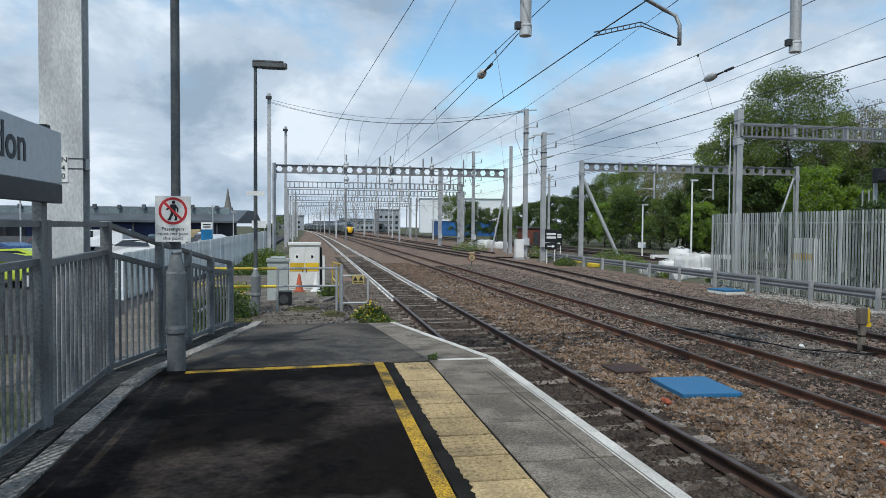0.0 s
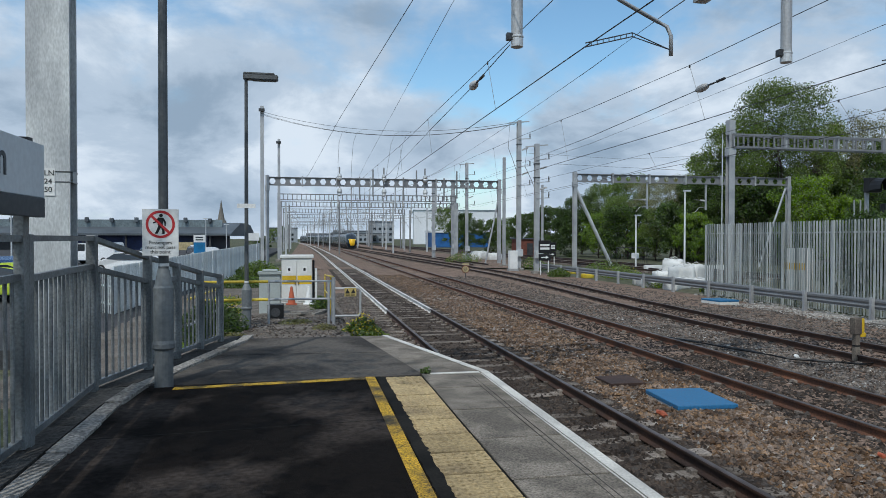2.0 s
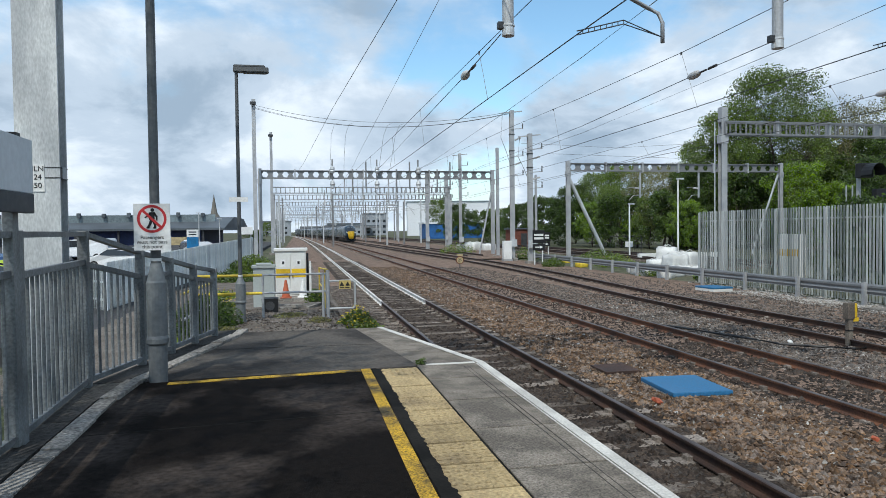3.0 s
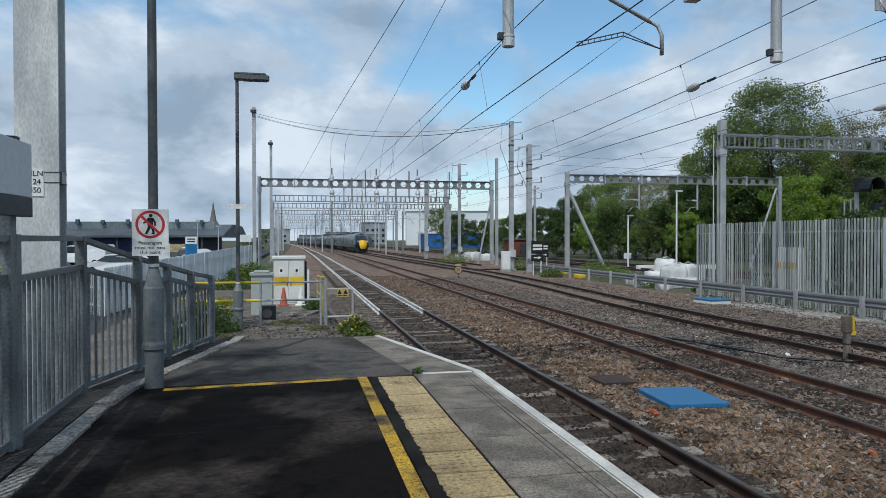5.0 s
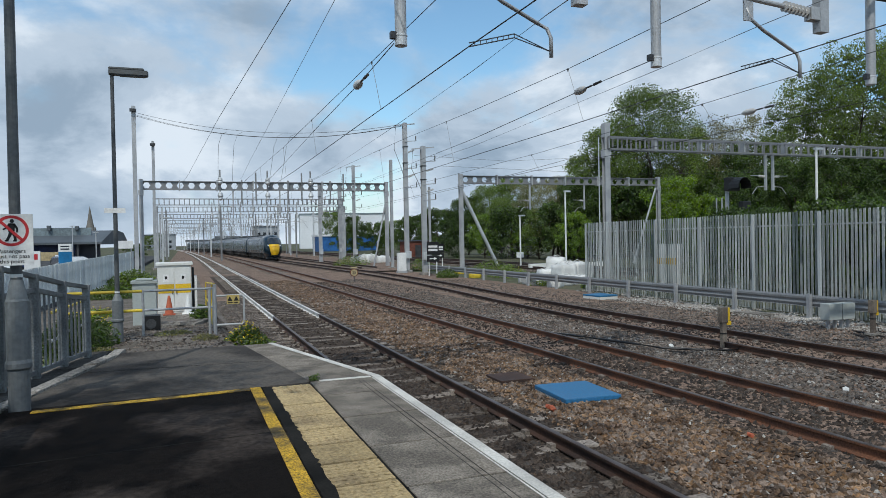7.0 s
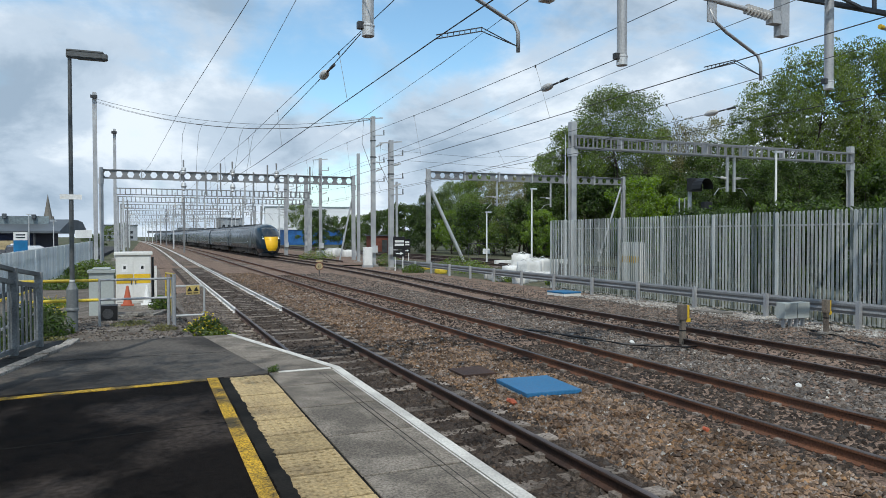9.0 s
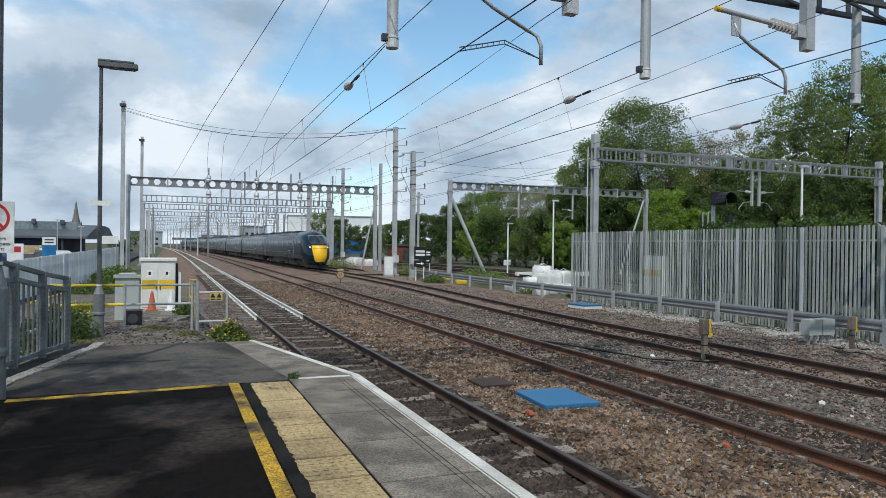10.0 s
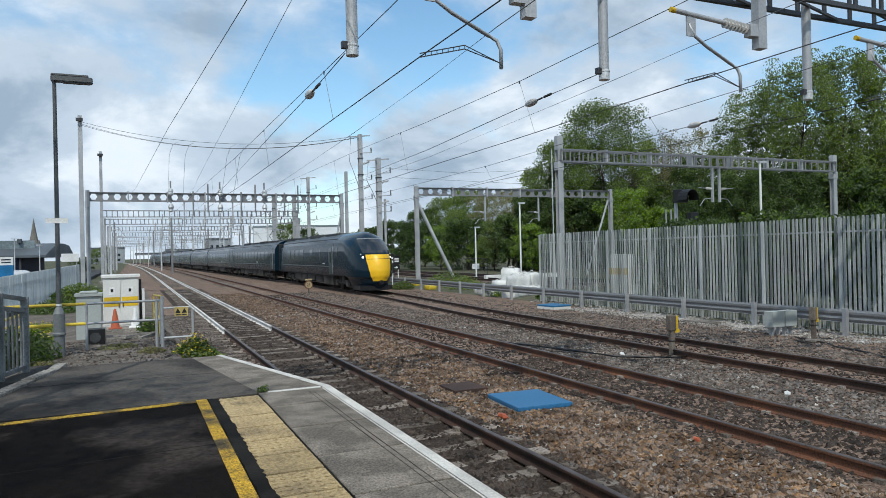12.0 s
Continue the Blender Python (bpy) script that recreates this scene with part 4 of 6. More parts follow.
def nose_point(z, u):
    """A point of the nose's skin: u from -1 to 1 across, then along the side to the body."""
    w = half_width(z) if z >= 0.9 else 1.20 - 0.25 * (0.9 - z)
    s = min(1.0, abs(u))
    n, run = 2.0, 2.9
    x = w * math.sin(s * math.pi / 2) ** 0.85 if s < 1 else w
    fx = min(1.0, x / w) if w > 1e-6 else 1.0
    d = setback(z) + run * (1 - max(0.0, 1 - fx ** n) ** (1 / n))
    return Vector((math.copysign(x, u), min(d, NOSE_L), z))


def nose_patch(zs, us, inside, lift):
    bm = bmesh.new()
    g = {}
    for i, z in enumerate(zs):
        for j, u in enumerate(us):
            p = nose_point(z, u)
            g[i, j] = p
    made = {}

    def vert(i, j):
        if (i, j) not in made:
            p = g[i, j]
            i0, i1 = max(i - 1, 0), min(i + 1, len(zs) - 1)
            j0, j1 = max(j - 1, 0), min(j + 1, len(us) - 1)
            nrm = (g[i, j1] - g[i, j0]).cross(g[i1, j] - g[i0, j])
            if nrm.length > 1e-9:
                p = p + nrm.normalized() * lift
            made[i, j] = bm.verts.new(p)
        return made[i, j]

    for i in range(len(zs) - 1):
        for j in range(len(us) - 1):
            c = (g[i, j] + g[i + 1, j + 1]) / 2
            if inside(c.x, c.z, c.y):
                bm.faces.new((vert(i, j), vert(i, j + 1), vert(i + 1, j + 1), vert(i + 1, j)))
    return bm


def nose_sheet(z0, z1, reach, lift):
    """A panel lying on the nose, its side edges at plus and minus reach(z)."""
    bm, rows = bmesh.new(), []
    for i in range(29):
        z = z0 + (z1 - z0) * i / 28
        row = []
        for j in range(25):
            u = reach(z) * (j / 12 - 1)
            p, e = nose_point(z, u), 0.01
            nrm = (nose_point(z, u + e) - nose_point(z, u - e)).cross(nose_point(z + e, u) - nose_point(z - e, u))
            row.append(bm.verts.new(p + nrm.normalized() * lift))
        rows.append(row)
    for a, b in zip(rows, rows[1:]):
        for j in range(24):
            bm.faces.new((a[j], a[j + 1], b[j + 1], b[j]))
    return bm


def spread(a, b, n):
    return [a + (b - a) * k / n for k in range(n + 1)]


def body_bm(y0, y1):
    prof = [(-half_width(z), z) for z in BODY_Z] + [(half_width(z), z) for z in BODY_Z[::-1]]
    bm = bmesh.new()
    a, b = [bm.verts.new((x, y0, z)) for x, z in prof], [bm.verts.new((x, y1, z)) for x, z in prof]
    n = len(prof)
    for i in range(n):
        f = bm.faces.new((a[i], a[(i + 1) % n], b[(i + 1) % n], b[i]))
        # upper faces take the lighter tone with sky light painted in
        f.material_index = 1 if min(prof[i][1], prof[(i + 1) % n][1]) > 3.38 else 0
    bm.faces.new(a)
    bm.faces.new(b[::-1])
    bmesh.ops.remove_doubles(bm, verts=bm.verts, dist=0.002)
    bmesh.ops.recalc_face_normals(bm, faces=bm.faces)
    return bm


def bogie_bm(y):
    bm = bmesh.new()
    for s in (-1, 1):
        add_box(bm, s * 1.05 - 0.08, y - 1.7, 0.42, s * 1.05 + 0.08, y + 1.7, 0.68)
        for k in (-1.3, 1.3):
            add_box(bm, s * 1.08 - 0.12, y + k - 0.2, 0.3, s * 1.08 + 0.12, y + k + 0.2, 0.6)
        add_rod(bm, (s * 1.1, y - 0.35, 0.55), (s * 1.1, y - 0.35, 0.95), 0.13)
        add_rod(bm, (s * 1.1, y + 0.35, 0.55), (s * 1.1, y + 0.35, 0.95), 0.13)
    for k in (-1.3, 1.3):
        for s in (-0.75, 0.75):
            add_rod(bm, (s - 0.07, y + k, 0.46), (s + 0.07, y + k, 0.46), 0.46, seg=20)
    return bm


def side_panel(bm, y0, y1, z0, z1, s, out=0.006):
    """A sheet that follows the body side."""
    zs = spread(z0, z1, 4)
    for za, zb in zip(zs, zs[1:]):
        q = [(s * (half_width(za) + out), y0, za), (s * (half_width(za) + out), y1, za), (s * (half_width(zb) + out), y1, zb), (s * (half_width(zb) + out), y0, zb)]
        bm.faces.new([bm.verts.new(v) for v in (q if s < 0 else q[::-1])])


train = thing("train", (12.0, 200, RAIL_Z), label="long dark blue-green express train with a yellow nose", category="train")
CAR, CARS = 26.0, 9
carriages = []
for c in range(CARS):
    y0 = c * CAR
    lead = c == 0
    ya, yb = (NOSE_L if lead else y0 + 0.36), y0 + CAR - 0.36
    car = part("carriage", body_bm(ya, yb), [TRAIN_GREEN, TRAIN_ROOF_LIT], train, "glossy dark blue-green carriage body", smooth=False)
    carriages.append(car)
    for k, (u0, u1) in enumerate(((0.0, 0.21), (0.225, 0.40), (0.43, 0.62), (0.635, 0.80), (0.82, 1.0))):
        fa, fb = y0 + 6.8, y0 + CAR - 6.4
        deep = 0.28 + 0.08 * (k % 3)
        part("equipment_box", B((-1.20, fa + (fb - fa) * u0, deep, 1.20, fa + (fb - fa) * u1, 0.93), bevel=0.03), TRAIN_UNDER, car, "grimy grey-brown underfloor box")
    for s in (-1, 1):
        part("sole_bar", B((s * 1.24 - 0.05, ya + 0.1, 0.86, s * 1.24 + 0.05, yb - 0.1, 0.98)), RUBBER, car)
    for by in ((4.6 if lead else y0 + 4.0), y0 + CAR - 4.0):
        part("bogie", bogie_bm(by), TRAIN_UNDER, car, "brown-grey bogie")
    for s in (-1, 1):
        first = 15.4 if lead else y0 + 3.4
        wy = first
        while wy + 1.5 < y0 + CAR - 2.6:
            bm = bmesh.new()
            side_panel(bm, wy, wy + 1.35, 1.95, 2.72, s)
            part("window", bm, GLASS, car, "dark glass window")
            wy += 1.75
        if lead:
            for wy, w in ((9.6, 0.55), (12.2, 0.9)):
                bm = bmesh.new()
                side_panel(bm, wy, wy + w, 1.98, 2.66, s)
                part("window", bm, GLASS, car, "dark glass window")
        for dy in ((6.3, 24.2) if lead else (y0 + 1.3, y0 + 24.0)):
            bm = bmesh.new()
            side_panel(bm, dy, dy + 0.95, 1.02, 3.0, s, 0.012)
            door = part("door", bm, TRAIN_DOOR, car, "dark green sliding door")
            bm = bmesh.new()
            side_panel(bm, dy + 0.28, dy + 0.67, 1.75, 2.75, s, 0.02)
            part("door_window", bm, GLASS, door)
            bm = bmesh.new()
            side_panel(bm, dy - 0.12, dy - 0.02, 1.05, 2.95, s, 0.016)
            part("door_edge", bm, GALV_PALE, door, "pale grab strip beside the door")
        bm = bmesh.new()
        side_panel(bm, ya, yb, 1.50, 1.535, s, 0.007)
        part("stripe", bm, TRAIN_STRIPE, car, "thin dull grey stripe")
        bm = bmesh.new()
        side_panel(bm, ya, yb, 3.30, 3.35, s, 0.007)
        part("gutter", bm, RUBBER, car, "dark gutter line under the roof")
        bm = bmesh.new()
        side_panel(bm, y0 + 8.35, y0 + 9.05, 1.66, 1.74, s, 0.008)
        part("number_bar", bm, GALV_PALE, car, "small pale bar in place of the number")
    for k in range(4):
        wpod = 0.62 + 0.08 * (k % 2)
        part("roof_pod", B((-wpod, ya + 2 + k * 4.8, 3.5, wpod, ya + 5.2 + k * 4.8, 3.76 + 0.03 * (k % 2)), bevel=0.05), TRAIN_ROOF, car, "low dark roof equipment box")
    if c:
        part("gangway", B((-0.95, y0 - 0.40, 0.9, 0.95, y0 + 0.40, 3.35), bevel=0.06), RUBBER, car, "black rubber gangway bellows")
    else:
        us = spread(-1, 1, 72)
        zs = spread(0.25, 3.695, 84)
        part("nose", nose_patch(zs, us, lambda x, z, d: True, 0.0), TRAIN_GREEN, car, "dark green streamlined nose", smooth=True)
        part("nose_panel", nose_sheet(0.70, 2.26, lambda z: 0.20 + 0.12 * min(1.0, (z - 0.7) / 1.2) ** 0.8, 0.008), TRAIN_YELLOW, car, "bright yellow warning panel", smooth=True)
        part("windscreen", nose_sheet(2.36, 3.20, lambda z: 0.38 + 0.08 * (z - 2.36), 0.008), GLASS, car, "dark raked windscreen", smooth=True)
        for s in (-1, 1):
            bm = bmesh.new()
            for za, zb in zip(BODY_Z, BODY_Z[1:]):
                p, q = nose_point(za, s), nose_point(zb, s)
                v = [p, Vector((p.x, NOSE_L + 0.01, p.z)), Vector((q.x, NOSE_L + 0.01, q.z)), q]
                if (v[0] - v[1]).length > 0.02 or (v[2] - v[3]).length > 0.02:
                    bm.faces.new([bm.verts.new(k) for k in (v if s < 0 else v[::-1])])
            part("cab_side", bm, TRAIN_GREEN, car, "dark green cab side")
        part("panel_line", nose_sheet(1.98, 2.005, lambda z: 0.315, 0.014), BLACK, car, "thin black line across the yellow panel", smooth=True)
        part("screen_edge", nose_sheet(3.20, 3.26, lambda z: 0.45, 0.009), GALV_DARK, car, "grey edge over the windscreen", smooth=True)
        for s in (-1, 1):
            p = nose_point(2.28, s * 0.43)
            part("marker_light", lathe([(0.05, -0.05), (0.04, 0.02), (0.015, 0.03)], 14), PALE_STEEL, car, "small pale lamp over the headlight", at=Matrix.Translation(p + Vector((0, -0.01, 0))) @ pose(0, 0, 0, 90, 0, 0))
            p = nose_point(2.10, s * 0.39)
            part("headlight", lathe([(0.06, -0.05), (0.05, 0.02), (0.02, 0.03)], 14), HEADLAMP, car, "lit white headlight", at=Matrix.Translation(p + Vector((0, -0.01, 0))) @ pose(0, 0, 0, 90, 0, 0))
            bm = bmesh.new()
            side_panel(bm, 5.0, 5.35, 2.15, 2.75, s, 0.016)
            part("cab_window", bm, GLASS, car, "small dark cab side window")
        part("plough", extrude([(-1.0, 1.1), (-0.55, 0.5), (0.55, 0.5), (1.0, 1.1), (1.0, 2.6), (-1.0, 2.6)], 0.15, 0.42), BLACK, car, "dark snow plough under the nose")
        part("wiper", rod(nose_point(2.42, 0.05) + Vector((0, -0.03, 0)), nose_point(2.95, 0.22) + Vector((0, -0.03, 0)), 0.012, seg=6), BLACK, car)
        part("coupler_cover", rod((0, 0.35, 0.62), (0, 0.0, 0.62), 0.18, 0.12), BLACK, car)
    if c in (1, 6):
        bm = bmesh.new()
        yc = y0 + 5
        for s in (-0.5, 0.5):
            add_rod(bm, (s, yc, 3.75), (s, yc + 1.5, 4.25), 0.03)
            add_rod(bm, (s, yc + 1.5, 4.25), (s * 0.8, yc + 0.2, 4.85), 0.025)
        add_box(bm, -0.8, yc + 0.1, 4.84, 0.8, yc + 0.3, 4.88)
        add_box(bm, -0.6, yc - 0.5, 3.7, 0.6, yc + 1.8, 3.76)
        part("pantograph", bm, DARK_STEEL, car, "dark pantograph on the roof")


# ---- platform furniture ----
FENCE_POSTS = [(-2.0, 2.7, 1.52), (-2.0, 4.6, 1.52), (-2.0, 6.46, 1.52), (-2.07, 8.32, 1.52), (-1.79, 9.42, 1.30), (-1.60, 10.15, 1.18), (-1.42, 10.85, 1.06), (-1.24, 11.55, 0.97)]
fence = thing("railing_fence", (0, 0, 0), label="grey steel railings with upright bars along the platform", category="railing")
for x, y, h in FENCE_POSTS:
    part("post", B((x - 0.045, y - 0.045, -0.05, x + 0.045, y + 0.045, h), bevel=0.006), FENCE_STEEL, fence)
for (xa, ya, ha), (xb, yb, hb) in zip(FENCE_POSTS, FENCE_POSTS[1:]):
    part("handrail", bar((xa, ya, ha - 0.03), (xb, yb, hb - 0.03), 0.07, 0.045), FENCE_STEEL, fence)
    pa, pb = ha - 0.32, hb - 0.30
    if hb < 1.2:
        pb = hb - 0.18
    if ha < 1.2:
        pa = ha - 0.18
    part("panel_rail", bar((xa, ya, pa), (xb, yb, pb), 0.05, 0.05), FENCE_STEEL, fence)
    part("panel_rail", bar((xa, ya, 0.07), (xb, yb, 0.07), 0.05, 0.05), FENCE_STEEL, fence)
    n = max(3, int((Vector((xb, yb)) - Vector((xa, ya))).length / 0.116))
    for i in range(1, n):
        f = i / n
        x, y = xa + (xb - xa) * f, ya + (yb - ya) * f
        part("bar", rod((x, y, 0.07), (x, y, pa + (pb - pa) * f), 0.0145, seg=8), FENCE_STEEL, fence)

# station name sign fixed over the railings
sign = thing("station_sign", (-1.92, 0, 0), label="grey station name board with a dark lower band", category="sign")
part("board", B((-0.03, 3.6, 1.78, 0.03, 6.52, 2.16), bevel=0.004), SIGN_GREY, sign, "light grey board")
part("band", B((-0.032, 3.6, 1.64, 0.034, 6.52, 1.778), bevel=0.004), SIGN_DARK, sign, "dark blue-black band")
for y in (3.9, 6.36):
    part("sign_post", B((-0.10, y - 0.05, 0.02, -0.035, y + 0.05, 2.1)), FENCE_STEEL, sign)
part("top_clip", B((-0.05, 6.25, 2.16, 0.02, 6.33, 2.185)), BLACK, sign)
writing("lettering", "Swindon", 0.31, pose(0.033, 5.33, 1.985, 90, 0, 90), SIGN_DARK, sign, bold=0.003)
part("emblem", B((0.034, 5.05, 1.69, 0.037, 5.07, 1.74), (0.034, 5.09, 1.68, 0.037, 5.11, 1.75), (0.034, 5.13, 1.69, 0.037, 5.15, 1.74)), PALE_STEEL, sign, "small pale emblem")


BASE_GREY = mat("base_grey_paint", (0.20, 0.215, 0.22), 0.6, 0.2, 0.12, 5, col2=(0.14, 0.15, 0.155))


def lamp_column(x, y, base_r, base_h, top_r, top, label):
    t = thing("lamp_column", (x, y, 0), label=label, category="lamp post", group="platform lamp columns")
    z0 = -0.05 if y < 11.6 else path_z(y) - 0.05
    part("base", lathe([(base_r * 0.92, z0), (base_r * 0.92, 0.34 * base_h), (base_r * 1.12, 0.36 * base_h), (base_r * 1.12, 0.40 * base_h), (base_r, 0.43 * base_h), (base_r, base_h * 0.92), (base_r * 0.9, base_h * 0.94), (top_r * 1.1, base_h * 1.1)], 20), BASE_GREY, t, "stout galvanised base", smooth=False)
    part("pole", lathe([(top_r * 1.05, base_h * 1.08), (top_r, base_h * 1.1 + 0.3), (top_r * 0.8, top)], 14), POLE_STEEL, t, "slim grey pole")
    part("band", lathe([(top_r * 1.12, base_h * 1.12), (top_r * 1.12, base_h * 1.12 + 0.03)], 14), WHITE, t)
    return t


l1 = lamp_column(-1.44, 8.46, 0.098, 1.08, 0.048, 6.6, "grey lamp column carrying a no-entry notice")
l2 = lamp_column(-1.06, 14.0, 0.088, 0.62, 0.036, 4.40, "slim grey lamp column with a flat lantern")
bm = bmesh.new()
add_box(bm, -0.05, -0.07, 4.33, 0.56, 0.09, 4.42)
add_box(bm, -0.05, -0.05, 4.42, 0.50, 0.07, 4.46)
bmesh.ops.bevel(bm, geom=bm.edges[:], offset=0.012, segments=2, affect="EDGES")
lan = part("lantern", bm, POLE_STEEL, l2, "flat grey lantern")
part("lens", B((0.12, -0.05, 4.318, 0.52, 0.07, 4.329)), DARK_STEEL, lan)
part("number_plate", B((-0.16, -0.05, 2.03, 0.16, -0.042, 2.11)), WHITE, l2, "small white plate")
part("lantern", B((-0.05, -0.1, 6.5, 0.6, 0.1, 6.6), bevel=0.015), POLE_STEEL, l1)

notice = thing("notice_sign", (-1.445, 8.34, 1.32), label="white notice with a red ring and a barred walking figure", category="sign")
part("plate", B((-0.17, -0.004, 0.0, 0.17, 0.004, 0.46), bevel=0.002), WHITE, notice)
part("clip", B((-0.08, 0.004, 0.1, 0.08, 0.03, 0.14), (-0.08, 0.004, 0.34, 0.08, 0.03, 0.38)), GALV, notice)
for k, s in enumerate(("Passengers", "must not pass", "this point")):
    writing("lettering", s, 0.05, pose(0, -0.006, 0.128 - 0.046 * k, 90, 0, 0), BLACK, notice, 0.001)
bm = bmesh.new()
N = 40
for k in range(N):
    a, b = 2 * math.pi * k / N, 2 * math.pi * (k + 1) / N
    q = [(r * math.sin(t), -0.0065, 0.31 + r * math.cos(t)) for r, t in ((0.137, a), (0.137, b), (0.112, b), (0.112, a))]
    bm.faces.new([bm.verts.new(v) for v in q])
part("red_ring", bm, RED, notice, "red ring")
part("red_bar", bar((-0.082, -0.0085, 0.392), (0.082, -0.0085, 0.228), 0.004, 0.024), RED, notice, "red diagonal bar")
bm = bmesh.new()
add_rod(bm, (0.006, -0.0065, 0.397), (0.006, -0.0075, 0.397), 0.0175, seg=14)
for p, q, w in (((0.004, 0.376), (0.0, 0.298), 0.05), ((0.0, 0.31), (-0.016, 0.262), 0.027), ((-0.014, 0.268), (-0.036, 0.222), 0.023), ((-0.03, 0.222), (-0.052, 0.222), 0.013), ((0.008, 0.31), (0.026, 0.262), 0.027), ((0.026, 0.266), (0.03, 0.222), 0.022), ((0.04, 0.221), (0.012, 0.221), 0.013), ((0.022, 0.37), (0.046, 0.328), 0.018), ((0.046, 0.332), (0.044, 0.295), 0.014), ((-0.014, 0.37), (-0.036, 0.335), 0.018), ((-0.036, 0.338), (-0.066, 0.322), 0.014)):
    add_bar(bm, (p[0], -0.007, p[1]), (q[0], -0.007, q[1]), 0.001, w)
part("figure", bm, BLACK, notice, "black pictogram")

tagged(part("rust_pole", lathe([(0.075, -0.9), (0.075, 1.2), (0.085, 1.22), (0.085, 1.28), (0.07, 1.3), (0.07, 6.5)], 14, (-4.55, 11.6)), RUST_POLE), "rust-red pole standing behind the railings", "pole")


# ---- weeds ----
def weed_mesh(name, n, r, h, leaf, seed, material):
    rng = random.Random(seed)
    vs, fs = [], []
    for _ in range(n):
        a, d = rng.uniform(0, 6.28), r * rng.random() ** 0.6
        bx, by = d * math.cos(a), d * math.sin(a)
        z = h * rng.uniform(0.05, 1) * (1 - 0.6 * (d / r) ** 2)
        t = Vector((rng.gauss(0, 1), rng.gauss(0, 1), rng.gauss(0.3, 0.8))).normalized() * leaf * rng.uniform(0.6, 1.4)
        u = t.cross(Vector((rng.gauss(0, 1), rng.gauss(0, 1), rng.gauss(0, 1)))).normalized() * leaf * 0.32
        c, k = Vector((bx, by, z)), len(vs)
        vs += [c - t, c + u, c + t, c - u]
        fs.append((k, k + 1, k + 2, k + 3))
    me = bpy.data.meshes.new(name)
    me.from_pydata([tuple(v) for v in vs], [], fs)
    me.materials.append(material)
    return me


def weed(name, x, y, z, r, h, n, leaf, material, label, flowers=0, seed=1):
    t = thing(name, (x, y, z), label=label, category="plant", group="weeds")
    tagged(part("foliage", weed_mesh("foliage", n, r, h, leaf, seed, material), None, t), kind="stuff")
    stems = bmesh.new()
    rng = random.Random(seed + 5)
    for _ in range(12):
        a = rng.uniform(0, 6.28)
        add_rod(stems, (0.1 * r * math.cos(a), 0.1 * r * math.sin(a), -0.03), (0.6 * r * math.cos(a), 0.6 * r * math.sin(a), h * 0.7), 0.004, seg=4)
    tagged(part("stems", stems, material, t), kind="stuff")
    if flowers:
        tagged(part("flowers", weed_mesh("flowers", flowers, r * 0.9, h * 1.25, 0.03, seed + 9, FLOWER), None, t, "small yellow flowers"), kind="stuff")
    return t


weed("bramble_bush", -1.55, 12.7, -0.12, 0.5, 0.62, 1500, 0.05, LEAF_DARK, "dark green weeds at the end of the railings", seed=2)
weed("bramble_bush", -1.32, 13.45, -0.14, 0.34, 0.5, 800, 0.045, LEAF_DARK, "dark green weeds round the lamp column", seed=15)
weed("bramble_bush", -1.95, 14.2, -0.55, 0.4, 0.4, 600, 0.05, LEAF, "green weeds behind the railings", seed=3)
weed("ragwort", 0.92, 12.9, -0.25, 0.36, 0.40, 1200, 0.045, LEAF, "green weeds with yellow flowers beside the gate", 330, seed=4)
weed("ragwort", 1.15, 13.6, -0.5, 0.4, 0.4, 700, 0.045, LEAF, "green weeds with yellow flowers beside the gate", 60, seed=14)
weed("ragwort", -1.9, 20.5, -0.8, 0.65, 0.42, 800, 0.06, LEAF, "tall weeds with yellow flowers behind the rails", 520, seed=5)
weed("ragwort", -2.6, 26.0, -0.95, 0.8, 0.45, 900, 0.08, LEAF, "tall weeds with yellow flowers behind the rails", 320, seed=6)
weed("bramble_bush", -3.2, 38.0, -1.15, 1.3, 0.8, 1800, 0.10, LEAF_DARK, "dark brambles by the boundary fence", seed=7)
weed("bramble_bush", -2.9, 48.0, -1.15, 1.5, 1.2, 2000, 0.12, LEAF, "green brambles by the boundary fence", seed=8)
weed("bramble_bush", 0.40, 19.6, -0.4, 0.3, 0.4, 400, 0.06, LEAF_DARK, "low green weeds beside the cabinet", seed=9)
weed("grass_tuft", -0.2, 15.0, -0.17, 0.35, 0.07, 420, 0.03, LEAF_OLIVE, "dry grass tuft on the gravel", seed=10)
weed("grass_tuft", 0.3, 13.4, -0.1, 0.22, 0.10, 300, 0.03, LEAF_OLIVE, "dry grass tuft on the gravel", seed=11)
weed("grass_tuft", -1.2, 12.3, -0.06, 0.3, 0.09, 300, 0.03, LEAF_OLIVE, "dry grass tuft on the gravel", seed=12)
weed("grass_tuft", 1.28, 8.62, 0.0, 0.07, 0.08, 60, 0.025, LEAF_DARK, "small weed in a joint of the platform", seed=13)
for k, (x, y, r) in enumerate(((19.0, 36.5, 0.7), (21.0, 45, 1.4), (23, 52, 1.6), (19.5, 60, 1.6), (17.0, 75, 2.0), (17.5, 47.5, 0.8), (20.2, 33.2, 0.5), (18.9, 11.5, 0.7))):
    weed("bramble_bush", x, y, -1.2, r, 0.55 * r + 0.2, 900, 0.07 + 0.02 * r, LEAF, "low green weeds beside the track", 90 if k in (3, 4, 1) else 0, seed=20 + k)

